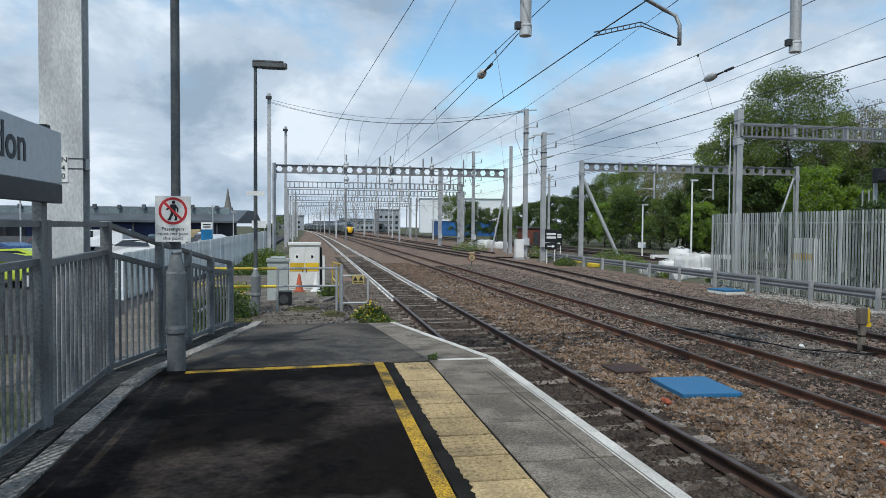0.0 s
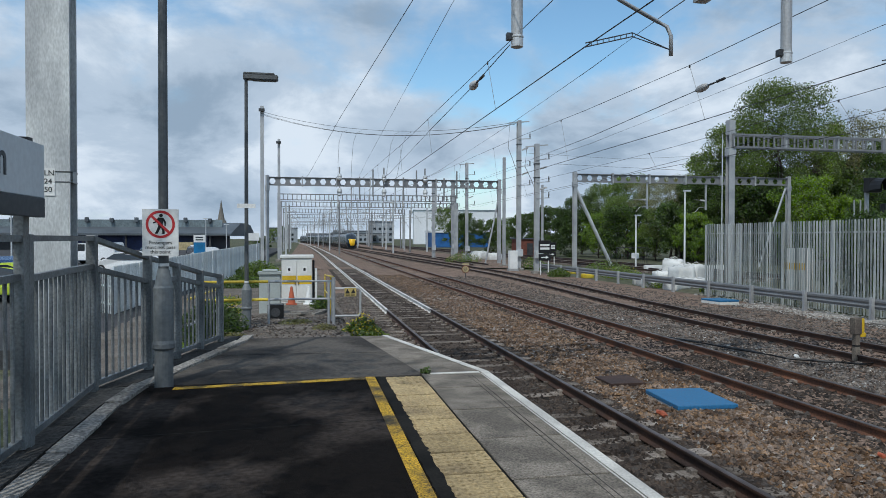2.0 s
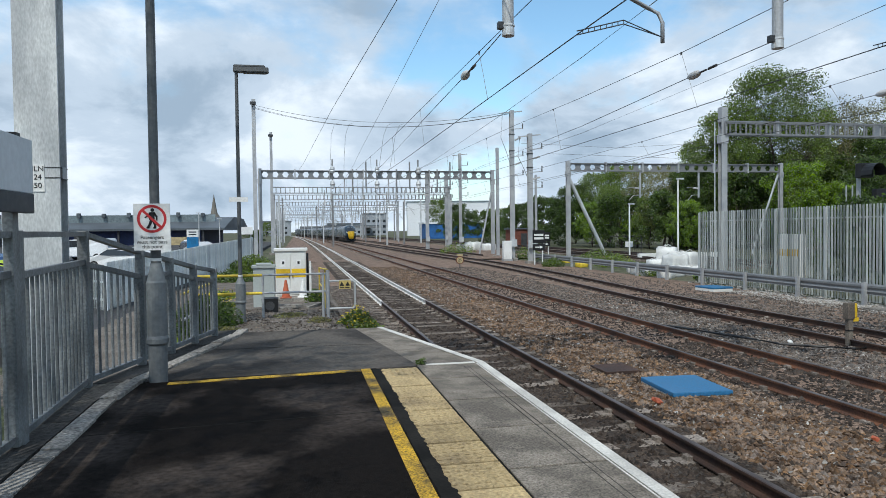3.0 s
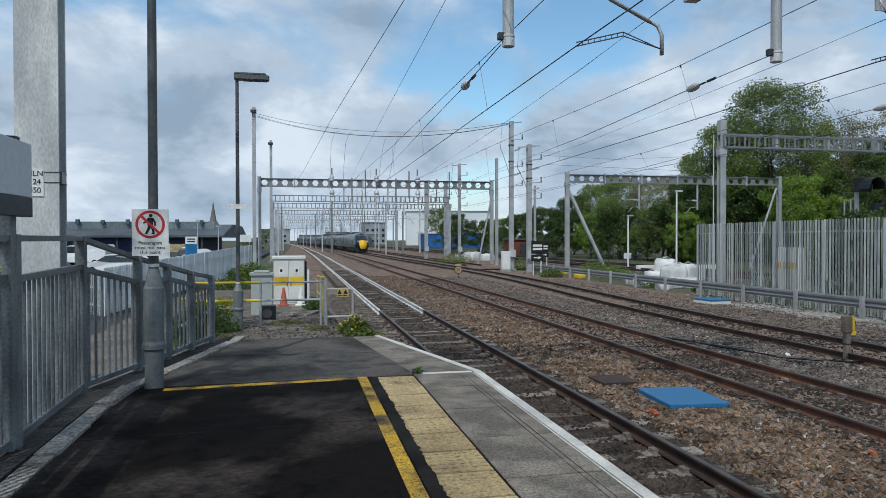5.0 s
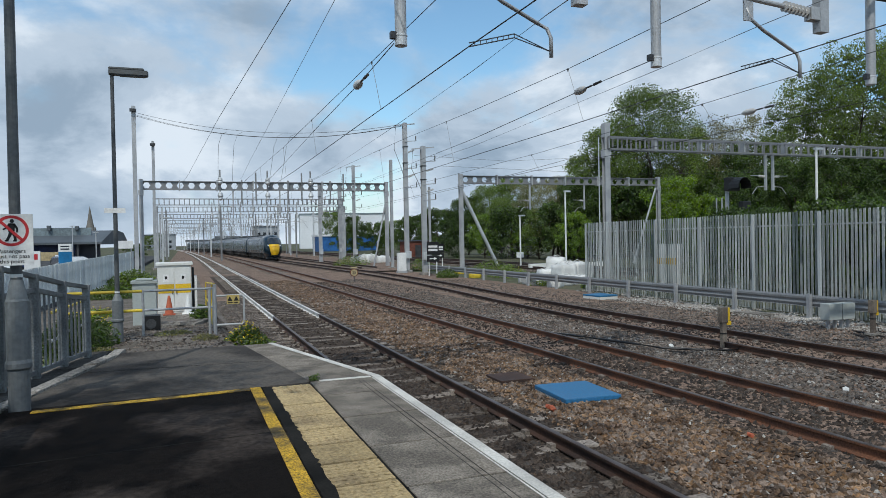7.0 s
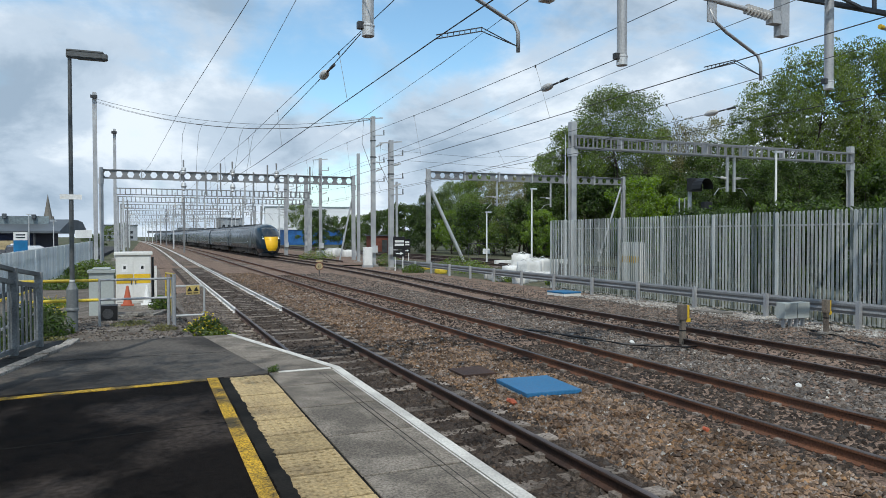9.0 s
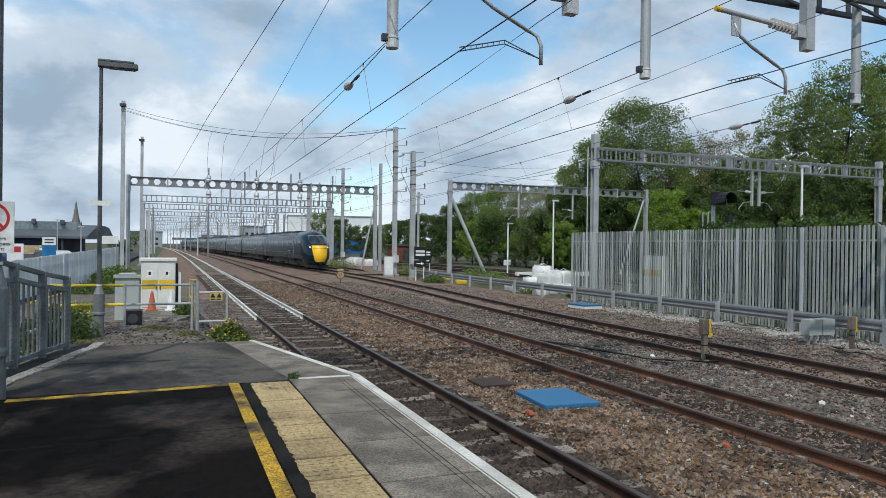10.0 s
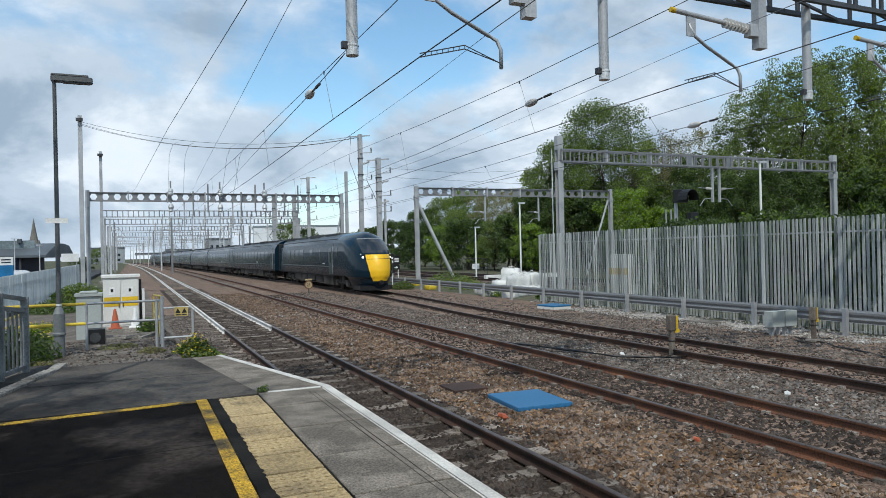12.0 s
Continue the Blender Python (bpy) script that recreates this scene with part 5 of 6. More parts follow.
# ---- barrier, gate and cabinets at the platform's end ----
rails = thing("barrier_rail", (0, 15.0, 0), label="tubular barrier, yellow at one end and grey at the other", category="barrier")
for x in (-1.95, -0.72, 0.5):
    part("post", rod((x, 0, -0.35), (x, 0, 0.67), 0.024), GALV, rails)
for z in (0.65, 0.30):
    part("rail", rod((-1.95, 0, z), (-0.73, 0, z), 0.027), YELLOW_FADED, rails, "yellow tube")
    part("rail", rod((-0.71, 0, z), (0.5, 0, z), 0.022), GALV, rails, "grey tube")
hand = thing("handrail", (0, 0, 0), label="yellow handrail leading away along the path", category="railing")
for y in (17.2, 21.5):
    part("post", rod((0.55, y, path_z(y) - 0.1), (0.55, y, path_z(y) + 0.92), 0.018), YELLOW_FADED, hand)
for z in (0.9, 0.45):
    part("rail", rod((0.52, 15.0, path_z(15.0) + z), (0.55, 21.5, path_z(21.5) + z), 0.018), YELLOW_FADED, hand)
short = thing("handrail", (0, 0, 0), label="short grey handrail beyond the railings", category="railing")
for y in (12.3, 13.8):
    part("post", rod((-1.62 + 0.05 * (y - 12.3), y, -0.4), (-1.62 + 0.05 * (y - 12.3), y, 0.62), 0.02), GALV, short)
for z in (0.6, 0.22):
    part("rail", rod((-1.7, 11.7, z), (-1.52, 14.1, z), 0.02), YELLOW_FADED if z > 0.4 else GALV, short)
PLATE_CREAM = mat("faded_yellow", (0.55, 0.42, 0.14), 0.6, 0, 0.15, 8)
gate = thing("metal_gate", (0.5, 14.3, 0), label="small grey tubular gate with a yellow warning plate", category="gate")
part("gate_post", rod((0, 0, -0.2), (0, 0, 0.76), 0.03), GALV, gate)
part("gate_post", rod((-0.09, 0.05, -0.2), (-0.09, 0.05, 0.70), 0.025), GALV, gate)
part("gate_frame", pipe([(0, 0, 0.55), (0.46, 0, 0.55), (0.5, 0, 0.51), (0.5, 0, 0.07), (0.46, 0, 0.03), (0, 0, 0.03)], 0.021), GALV, gate)
plate = part("warning_plate", B((0.2, -0.035, 0.40, 0.42, -0.025, 0.56)), PLATE_CREAM, gate, "yellow warning plate")
for dx in (0.255, 0.365):
    bm = bmesh.new()
    bm.faces.new([bm.verts.new(v) for v in ((dx - 0.045, -0.037, 0.455), (dx + 0.045, -0.037, 0.455), (dx, -0.037, 0.54))])
    part("warning_triangle", bm, BLACK, plate)
part("bars", B((0.22, -0.037, 0.415, 0.30, -0.036, 0.435), (0.32, -0.037, 0.415, 0.40, -0.036, 0.435)), BLACK, plate)

cab = thing("equipment_cabinet", (-0.24, 21.0, -0.42), label="pale grey lineside cabinet with a yellow band", category="cabinet")
part("plinth", B((-0.55, -0.65, -0.3, 0.55, 0.95, 0.10)), KERB, cab, "concrete plinth")
part("body", B((-0.42, 0, 0.10, 0.42, 0.75, 1.36), bevel=0.01), CABINET, cab)
part("roof", B((-0.46, -0.05, 1.36, 0.46, 0.8, 1.44), bevel=0.012), CABINET, cab)
for s in (-1, 1):
    door = part("door", B((s * 0.21 - 0.195, -0.018, 0.15, s * 0.21 + 0.195, 0.0, 1.31), bevel=0.004), CABINET, cab)
    part("yellow_band", B((s * 0.21 - 0.194, -0.022, 0.63, s * 0.21 + 0.194, -0.018, 0.87)), YELLOW, door)
    n_ = part("notice", B((s * 0.21 - 0.07, -0.022, 0.93, s * 0.21 + 0.07, -0.018, 1.13)), WHITE, door, "white notice")
    part("print", B((s * 0.21 - 0.03, -0.024, 1.0, s * 0.21 + 0.03, -0.022, 1.08)), BLACK, n_)
    part("handle", B((s * 0.05 - 0.01, -0.035, 0.6, s * 0.05 + 0.01, -0.018, 0.72)), DARK_STEEL, door)
part("side_panel", B((0.5, 0.15, 0.0, 0.56, 0.7, 1.05)), WHITE, cab, "white upright panel at the side")
part("conduit", rod((0.46, 0.3, 0), (0.46, 0.3, 1.3), 0.03), DARK_STEEL, cab)
box = thing("relay_box", (-0.86, 18.4, -0.4), label="grey-green lineside box with a sloping lid", category="cabinet")
part("body", B((-0.25, 0, -0.1, 0.25, 0.4, 1.02), bevel=0.01), BOX_GREY, box)
part("lid", extrude([(-0.28, -0.04), (0.28, -0.04), (0.28, 0.44), (-0.28, 0.44)], 1.02, 1.08), BOX_GREY, box)
part("lid_ridge", B((-0.18, 0.0, 1.08, 0.18, 0.36, 1.13), bevel=0.02), BOX_GREY, box)


def cone(x, y, z, material, label):
    c = thing("traffic_cone", (x, y, z), label=label, category="traffic cone", group="traffic cones")
    part("base", B((-0.15, -0.15, 0, 0.15, 0.15, 0.03), bevel=0.008), material, c)
    part("body", lathe([(0.11, 0.03), (0.03, 0.48), (0.02, 0.5)], 16), material, c)


cone(-0.38, 20.52, -0.32, ORANGE, "faded orange traffic cone by the cabinet")
cone(0.08, 20.55, -0.32, WHITE, "white traffic cone by the cabinet")
spk = thing("black_box", (-0.62, 16.6, path_z(16.6)), label="broken black box lying on the gravel", category="box")
part("shell", B((-0.2, -0.15, 0, 0.14, -0.12, 0.3), (-0.2, -0.12, 0.27, 0.14, 0.2, 0.3), (-0.2, -0.12, 0, -0.17, 0.2, 0.27), (0.11, -0.12, 0, 0.14, 0.2, 0.27)), BLACK, spk)
part("cone_ring", rod((-0.03, -0.16, 0.14), (-0.03, -0.151, 0.14), 0.1), DARK_STEEL, spk)
for k in range(7):
    tagged(part("timber_offcut", bar((-0.45 + 0.1 * k, 17.2 + 0.18 * (k % 3), path_z(17.5) + 0.03 + 0.05 * (k % 2)), (0.15 + 0.06 * k, 17.4 + 0.1 * k, path_z(17.5) + 0.05), 0.09, 0.06), KERB), "grey weathered timber offcut on the gravel", "timber", "timber offcuts")

# ---- lids and posts among the tracks ----
lid = thing("blue_cover", (5.92, 11.03, -1.11), rz=-4, label="blue plastic trough cover lying on the ballast", category="cover")
part("lid", B((-0.48, -0.59, 0.05, 0.48, 0.59, 0.12), bevel=0.014), BLUE_LID, lid)
part("rim", B((-0.47, -0.58, -0.06, 0.47, 0.58, 0.05)), CABINET, lid, "pale grey rim")
lid2 = copy_thing(lid, pose(16.9, 27.2, -1.12, 0, 0, 5))
tagged(lid2, "faded blue trough cover beside the far track")
tagged(part("iron_cover", B((5.2, 12.35, -1.12, 5.85, 13.05, -1.035), bevel=0.01), RAIL_SIDE), "rusty flat plate lying in the ballast", "cover")
for k, (x, y, s) in enumerate(((5.05, 10.3, 0.12), (6.6, 8.0, 0.08), (7.55, 5.2, 0.08), (10.4, 14.3, 0.09), (5.6, 5.6, 0.06), (9.9, 9.4, 0.08))):
    bm = bmesh.new()
    bmesh.ops.create_icosphere(bm, subdivisions=1, radius=s, matrix=pose(0, 0, 0, 20 * k, 30, 0) @ Matrix.Diagonal((1, 0.7, 0.45, 1)))
    tagged(part("brick_lump", bm, [ORANGE, ORANGE, ORANGE, WHITE, ORANGE, WHITE][k], at=(x, y, -1.05)), "stray broken lump lying on the ballast", "debris", "stray lumps")


POST_BROWN = mat("weathered_post", (0.22, 0.19, 0.155), 0.9, 0, 0.3, 9, 0.4, 50, col2=(0.12, 0.10, 0.085))


def marker(x, y, rz, h, label):
    m = thing("point_marker", (x, y, -1.15), rz, label, "trackside post", "trackside marker posts")
    part("post", B((-0.055, -0.05, 0, 0.055, 0.05, h + 0.1), bevel=0.006), POST_BROWN, m)
    part("head", B((-0.10, -0.07, h, 0.075, 0.07, h + 0.34), bevel=0.008), POST_BROWN, m)
    part("lamp", B((0.078, -0.06, h + 0.03, 0.15, 0.05, h + 0.33), bevel=0.015), YELLOW, m, "yellow lamp housing")
    part("lens", rod((0.148, 0, h + 0.2), (0.185, 0, h + 0.2), 0.05, 0.04, 12), BLACK, m, "black round lens")
    part("cap", B((0.06, -0.05, h - 0.06, 0.19, 0.05, h + 0.03), bevel=0.01), YELLOW, m)
    part("strap", B((-0.06, -0.055, 0.4, 0.06, 0.055, 0.43)), BLACK, m)
    part("foot", B((-0.2, -0.12, 0.0, 0.2, 0.12, 0.05)), KERB, m)
    part("cable", pipe([(0.08, -0.05, 0.3), (0.12, -0.08, 0.1), (0.25, -0.1, 0.04), (0.5, -0.2, 0.03)], 0.015, 6), BLACK, m)


marker(11.3, 13.65, 0, 0.66, "dark post with a yellow lamp beside the track")
marker(16.45, 14.05, 10, 0.55, "dark post with a yellow lamp and cable beside the fence")
jb = thing("junction_box", (16.9, 15.35, -1.2), label="pair of grey trackside boxes on short legs", category="cabinet")
for dx in (-0.42, 0.08):
    part("box", B((dx, 0, 0.28, dx + 0.46, 0.3, 0.72), bevel=0.008), BOX_GREY, jb)
    for lx in (0.08, 0.34):
        part("leg", B((dx + lx, 0.1, 0, dx + lx + 0.05, 0.2, 0.28)), GALV, jb)
CREAM = mat("cream_paint", (0.50, 0.40, 0.22), 0.6, 0, 0.2, 8)
spd = thing("speed_sign", (10.55, 46.5, -1.1), label="round cream speed sign with a dark rim on a short post", category="sign")
part("post", rod((0, 0, 0), (0, 0, 0.5), 0.03), DARK_STEEL, spd)
disc = part("disc", rod((0, -0.03, 0.55), (0, 0.0, 0.55), 0.22, seg=24), CREAM, spd)
part("rim", rod((0, -0.02, 0.55), (0, 0.01, 0.55), 0.27, seg=24), RUST_POLE, spd)
writing("lettering", "25", 0.26, pose(0, -0.032, 0.55, 90, 0, 0), BLACK, disc)
part("top_plate", B((-0.22, -0.02, 0.84, 0.22, 0.01, 0.94)), CREAM, spd)
cable = [(9.15, 17.4, -1.04), (9.31, 16.67, -1.02), (9.46, 15.6, -1.0), (9.74, 14.84, -1.01), (9.86, 13.94, -1.0), (10.43, 13.49, -1.01), (10.88, 13.02, -1.0), (11.3, 13.2, -1.03), (11.42, 13.55, -0.98)]
tagged(part("black_cable", pipe(cable, 0.028, 6), BLACK), "loose black cable lying across the ballast", "cable")

# ---- guard rail ----
guard = thing("guard_rail", (18.25, 0, -1.2), label="low galvanised guard rail in front of the palisade", category="guard rail")
y = 5.0
while y < 52:
    part("post", B((-0.06, y - 0.06, -0.02, 0.06, y + 0.06, 0.78)), GALV, guard)
    y += 3.15
W_BEAM = [(0.062, 0.40), (0.10, 0.42), (0.062, 0.50), (0.10, 0.56), (0.10, 0.58), (0.062, 0.64), (0.062, 0.70), (0.10, 0.76), (0.13, 0.74), (0.13, 0.42)]
y = 3.6
while y < 52:
    bm = bmesh.new()
    a, b = ([bm.verts.new((px - 0.002, yy, pz - 0.02)) for px, pz in W_BEAM] for yy in (y, y + 4.72))
    for i in range(len(W_BEAM)):
        j = (i + 1) % len(W_BEAM)
        bm.faces.new((a[i], a[j], b[j], b[i]))
    bm.faces.new(a)
    bm.faces.new(b[::-1])
    bmesh.ops.recalc_face_normals(bm, faces=bm.faces)
    part("rail", bm, GALV_DARK, guard, "dull ribbed steel beam")
    y += 4.725

# ---- signs and cabinets among the masts ----
def route_board(x, y, z, k, label):
    r = thing("route_board", (x, y, z), label=label, category="sign", group="route boards")
    for s in (-0.32, 0.32):
        part("post", B((s * k - 0.03, 0, 0, s * k + 0.03, 0.06, 1.3 * k)), WHITE, r)
    up = part("upper_board", B((-0.5 * k, -0.05, 1.75 * k, 0.5 * k, 0.0, 2.75 * k), bevel=0.015), BLACK, r)
    for s, (a, b) in ((1, (0.55, 0.72)), (-1, (0.28, 0.45))):
        bm = bmesh.new()
        add_box(bm, -0.38 * k, -0.056, (1.75 + a) * k, 0.38 * k, -0.051, (1.75 + b) * k)
        part("white_bar", bm, WHITE, up)
    lo = part("lower_board", B((-0.5 * k, -0.05, 1.18 * k, 0.5 * k, 0.0, 1.68 * k), bevel=0.015), BLACK, r)
    bm = bmesh.new()
    add_box(bm, -0.3 * k, -0.056, 1.39 * k, 0.1 * k, -0.051, 1.47 * k)
    bm.faces.new([bm.verts.new((a * k, -0.054, b * k)) for a, b in ((0.08, 1.3), (0.32, 1.43), (0.08, 1.56))])
    part("arrow", bm, WHITE, lo)


route_board(17.55, 50.6, -1.25, 0.95, "black board with white bars and an arrow on posts")
route_board(23.0, 64.0, -1.2, 0.85, "black board with white bars farther along the track")
lc = thing("lineside_cabinet", (17.0, 56.8, -1.25), label="slim white cabinet at the foot of a mast", category="cabinet")
part("body", B((-0.35, -0.2, 0.25, 0.35, 0.25, 1.75), bevel=0.02), WHITE, lc)
part("foot", B((-0.4, -0.25, 0, 0.4, 0.3, 0.25)), GALV, lc)
for x, y, zt, lab in ((29.2, 51, 5.3, "thin white post in the yard"), (33.8, 31, 6.3, "thin white post behind the palisade"), (28.6, 58, 3.6, "thin grey lamp post in the yard")):
    p = thing("yard_post", (x, y, -1.2), label=lab, category="post", group="yard posts")
    part("pole", rod((0, 0, 0), (0, 0, zt + 1.2), 0.075, 0.06), WHITE, p)
    part("head", B((-0.1, -0.1, zt + 1.1, 0.45, 0.1, zt + 1.22)), GALV_PALE, p)

sig = thing("signal", (26.9, 30.0, -1.2), label="black hooded railway signal on a pale post behind the palisade", category="signal")
part("post", rod((-0.15, 0.3, 0), (-0.15, 0.3, 5.6), 0.1), GALV, sig)
part("head", B((-0.4, -0.15, 4.95, 0.3, 0.25, 5.65), bevel=0.03), BLACK, sig)
bm = bmesh.new()
for a in range(8):
    t0, t1 = math.pi * a / 8, math.pi * (a + 1) / 8
    q = [(-0.05 + 0.42 * math.cos(t), yy, 5.05 + 0.55 * math.sin(t)) for t, yy in ((t0, -0.15), (t1, -0.15), (t1, -0.85), (t0, -0.85))]
    bm.faces.new([bm.verts.new(v) for v in q])
part("hood", bm, BLACK, sig)
part("lower_head", B((0.5, -0.1, 3.78, 1.05, 0.2, 4.42), bevel=0.04), BLACK, sig)
part("ladder", B((-0.5, 0.3, 0, -0.45, 0.35, 4.6), (-0.85, 0.3, 0, -0.8, 0.35, 4.6)), GALV, sig)
yc = thing("equipment_cabinet", (21.2, 28.0, -1.2), label="pale cabinet with a yellow band seen through the palisade", category="cabinet")
part("body", B((-0.1, -0.6, 0.1, 0.25, 0.75, 2.3), bevel=0.02), CABINET, yc)
part("yellow_band", B((-0.106, -0.58, 1.35, -0.1, 0.73, 1.65)), YELLOW, yc)
for y in (-0.3, 0.4):
    part("notice", B((-0.108, y, 1.8, -0.1, y + 0.25, 2.1)), WHITE, yc)
yc2 = thing("equipment_cabinet", (20.9, 11.2, -1.2), label="pale louvred cabinet seen through the palisade", category="cabinet")
part("body", B((-0.1, -0.9, 0.1, 0.8, 0.9, 1.9), bevel=0.02), CABINET, yc2)


# ---- bulk bags ----
def bag(x, y, sx, sz, rz, material, label):
    bm = bmesh.new()
    bmesh.ops.create_cube(bm, size=1)
    bmesh.ops.subdivide_edges(bm, edges=bm.edges[:], cuts=4, use_grid_fill=True)
    for v in bm.verts:
        c = v.co.copy()
        k = 1 + 0.16 * (0.5 - abs(c.z)) + 0.05 * noise.noise(c * 4 + Vector((x, y, 0)))
        v.co = Vector((c.x * sx * k, c.y * sx * k, (c.z + 0.5) * sz * (1 + 0.14 * noise.noise(Vector((c.x * 4, c.y * 4, x))))))
    b = thing("bulk_bag", (x, y, -1.22), rz, label, "bulk bag", "bulk bags")
    part("sack", bm, material, b, smooth=True)
    for s in (-1, 1):
        part("loop", pipe([(s * sx * 0.4, -sx * 0.4, sz * 0.95), (s * sx * 0.42, 0, sz * 1.12), (s * sx * 0.4, sx * 0.4, sz * 0.95)], 0.02, 5), material, b)


for x, y, s, z, a in ((20.6, 36.6, 1.0, 1.15, 10), (21.6, 37.2, 1.1, 1.25, 30), (22.6, 38.0, 1.0, 1.1, 5), (21.0, 38.2, 1.0, 1.5, 50), (19.9, 35.6, 0.9, 0.6, 20), (20.0, 37.6, 0.9, 0.85, 80), (19.2, 38.0, 0.8, 0.5, 0), (21.0, 35.6, 0.8, 0.55, 33)):
    bag(x, y, s, z, a, BAG, "white woven bulk bag slumped beside the guard rail")
for x, y, s, z, a in ((18.75, 36.6, 0.75, 0.5, 15), (18.9, 34.6, 0.7, 0.45, 40), (19.4, 39.2, 0.7, 0.5, 70)):
    bag(x, y, s, z, a, BAG, "small white bag slumped against the guard rail")
for x, y, s, z, a in ((19.8, 84, 1.4, 0.9, 0), (21.3, 85, 1.5, 1.1, 30), (22.8, 84, 1.5, 0.9, 10)):
    bag(x, y, s, z, a, BAG, "white bulk bag in the distance by the tracks")
for x, y in ((20.4, 40.5), (19.0, 46.0), (20.3, 52.0), (19.6, 38.3)):
    bag(x, y, 0.6, 0.32, 15, YELLOW_FADED, "small yellow sack by the guard rail")

panel = thing("mesh_fence_panel", (29.5, 60.5, -1.2), 8, "dark temporary mesh fence panel with a white notice", "fence")
part("panel_frame", pipe([(-1.7, 0, 0), (-1.7, 0, 1.9), (1.7, 0, 1.9), (1.7, 0, 0), (-1.7, 0, 0.15)], 0.03, 6), DARK_STEEL, panel)
for k in range(16):
    part("mesh_wire", rod((-1.6 + k * 0.21, 0, 0.1), (-1.6 + k * 0.21, 0, 1.9), 0.012, seg=4), DARK_STEEL, panel)
part("notice", B((-0.1, -0.06, 0.9, 0.7, -0.04, 1.4)), WHITE, panel)
for k, (x, y, a) in enumerate(((17.5, 11.4, 20), (17.3, 9.6, -8), (17.6, 19.2, 4))):
    slab = B((-0.25, -0.6, 0, 0.25, 0.6, 0.09), bevel=0.01)
    tagged(part("trough_lid", slab, KERB, at=pose(x, y, -1.2, 0, 0, a)), "pale concrete trough lid lying by the fence", "concrete slab", "trough lids")
loose = [(16.9 - 0.2 * k, 15.0 - 0.5 * k + 0.15 * math.sin(2 * k), -1.17 + 0.015 * math.sin(3 * k)) for k in range(12)]
tagged(part("black_cable", pipe(loose, 0.025, 6), BLACK), "black cable trailing from the trackside boxes", "cable")


# ---- palisade fences ----
def pale_mesh(h, w, name):
    """One W-section pale with a splayed three-point top."""
    bm = bmesh.new()
    prof = [(-0.5, 0.012), (-0.24, -0.006), (0.0, 0.005), (0.24, -0.006), (0.5, 0.012)]
    lo = [bm.verts.new((y * w, x, 0)) for y, x in prof]
    hi = [bm.verts.new((y * w, x, h - (0.10 if abs(y) > 0.4 else 0.02))) for y, x in prof]
    for i in range(4):
        bm.faces.new((lo[i], lo[i + 1], hi[i + 1], hi[i]))
    tip = [bm.verts.new((y * w * 1.1, x + 0.02, h)) for y, x in ((-0.3, 0.0), (0.0, 0.014), (0.3, 0.0))]
    bm.faces.new((hi[0], hi[1], tip[0]))
    bm.faces.new((hi[1], hi[2], tip[1]))
    bm.faces.new((hi[2], hi[3], tip[1]))
    bm.faces.new((hi[3], hi[4], tip[2]))
    bmesh.ops.solidify(bm, geom=bm.faces[:], thickness=0.004)
    return to_mesh(bm, name, PALE_STEEL if name == "pale" else PALE_WEATHERED)


def palisade(a, b, z0, h, spacing, bay, w, label, mesh_name):
    a, b = Vector(a), Vector(b)
    d = (b - a).length
    rz = math.degrees(math.atan2(b.y - a.y, b.x - a.x))
    f = thing("palisade_fence", (a.x, a.y, z0), rz, label, "fence")
    slope = (b.z - a.z) / d if len(a) > 2 else 0
    me = pale_mesh(h, w, mesh_name)
    m = PALE_STEEL if mesh_name == "pale" else PALE_WEATHERED
    n = int(d / spacing)
    for i in range(n):
        s = (i + 0.5) * spacing
        part(mesh_name, me, None, f, at=pose(s, -0.02 + random.uniform(-0.004, 0.004), slope * s + random.uniform(-0.006, 0.006), 0, random.uniform(-0.3, 0.3), random.uniform(-1.5, 1.5)))
    for z in (0.45, h - 0.45):
        part("cross_rail", bar((0, 0.03, z), (d, 0.03, z + slope * d), 0.06, 0.05), m, f)
    s = 0.0
    while s <= d + 0.01:
        part("post", B((s - 0.05, -0.05, slope * s - 0.1, s + 0.05, 0.02, slope * s + h - 0.04)), m, f)
        s += bay
    return f


palisade((19.0, 31.6, 0), (19.0, 3.5, 0), -1.15, 3.35, 0.144, 2.75, 0.098, "tall grey galvanised palisade fence with pointed pales", "pale")
palisade((-5.8, 24.0, 0), (-3.7, 62.0, 0.45), -1.25, 1.88, 0.155, 2.75, 0.13, "weathered blue-grey palisade fence along the car park", "fence_pale")
palisade((-12.0, 33.0, 0), (-5.8, 24.0, 0), -1.0, 1.45, 0.155, 2.75, 0.07, "low grey palisade fence before the car park", "fence_pale")


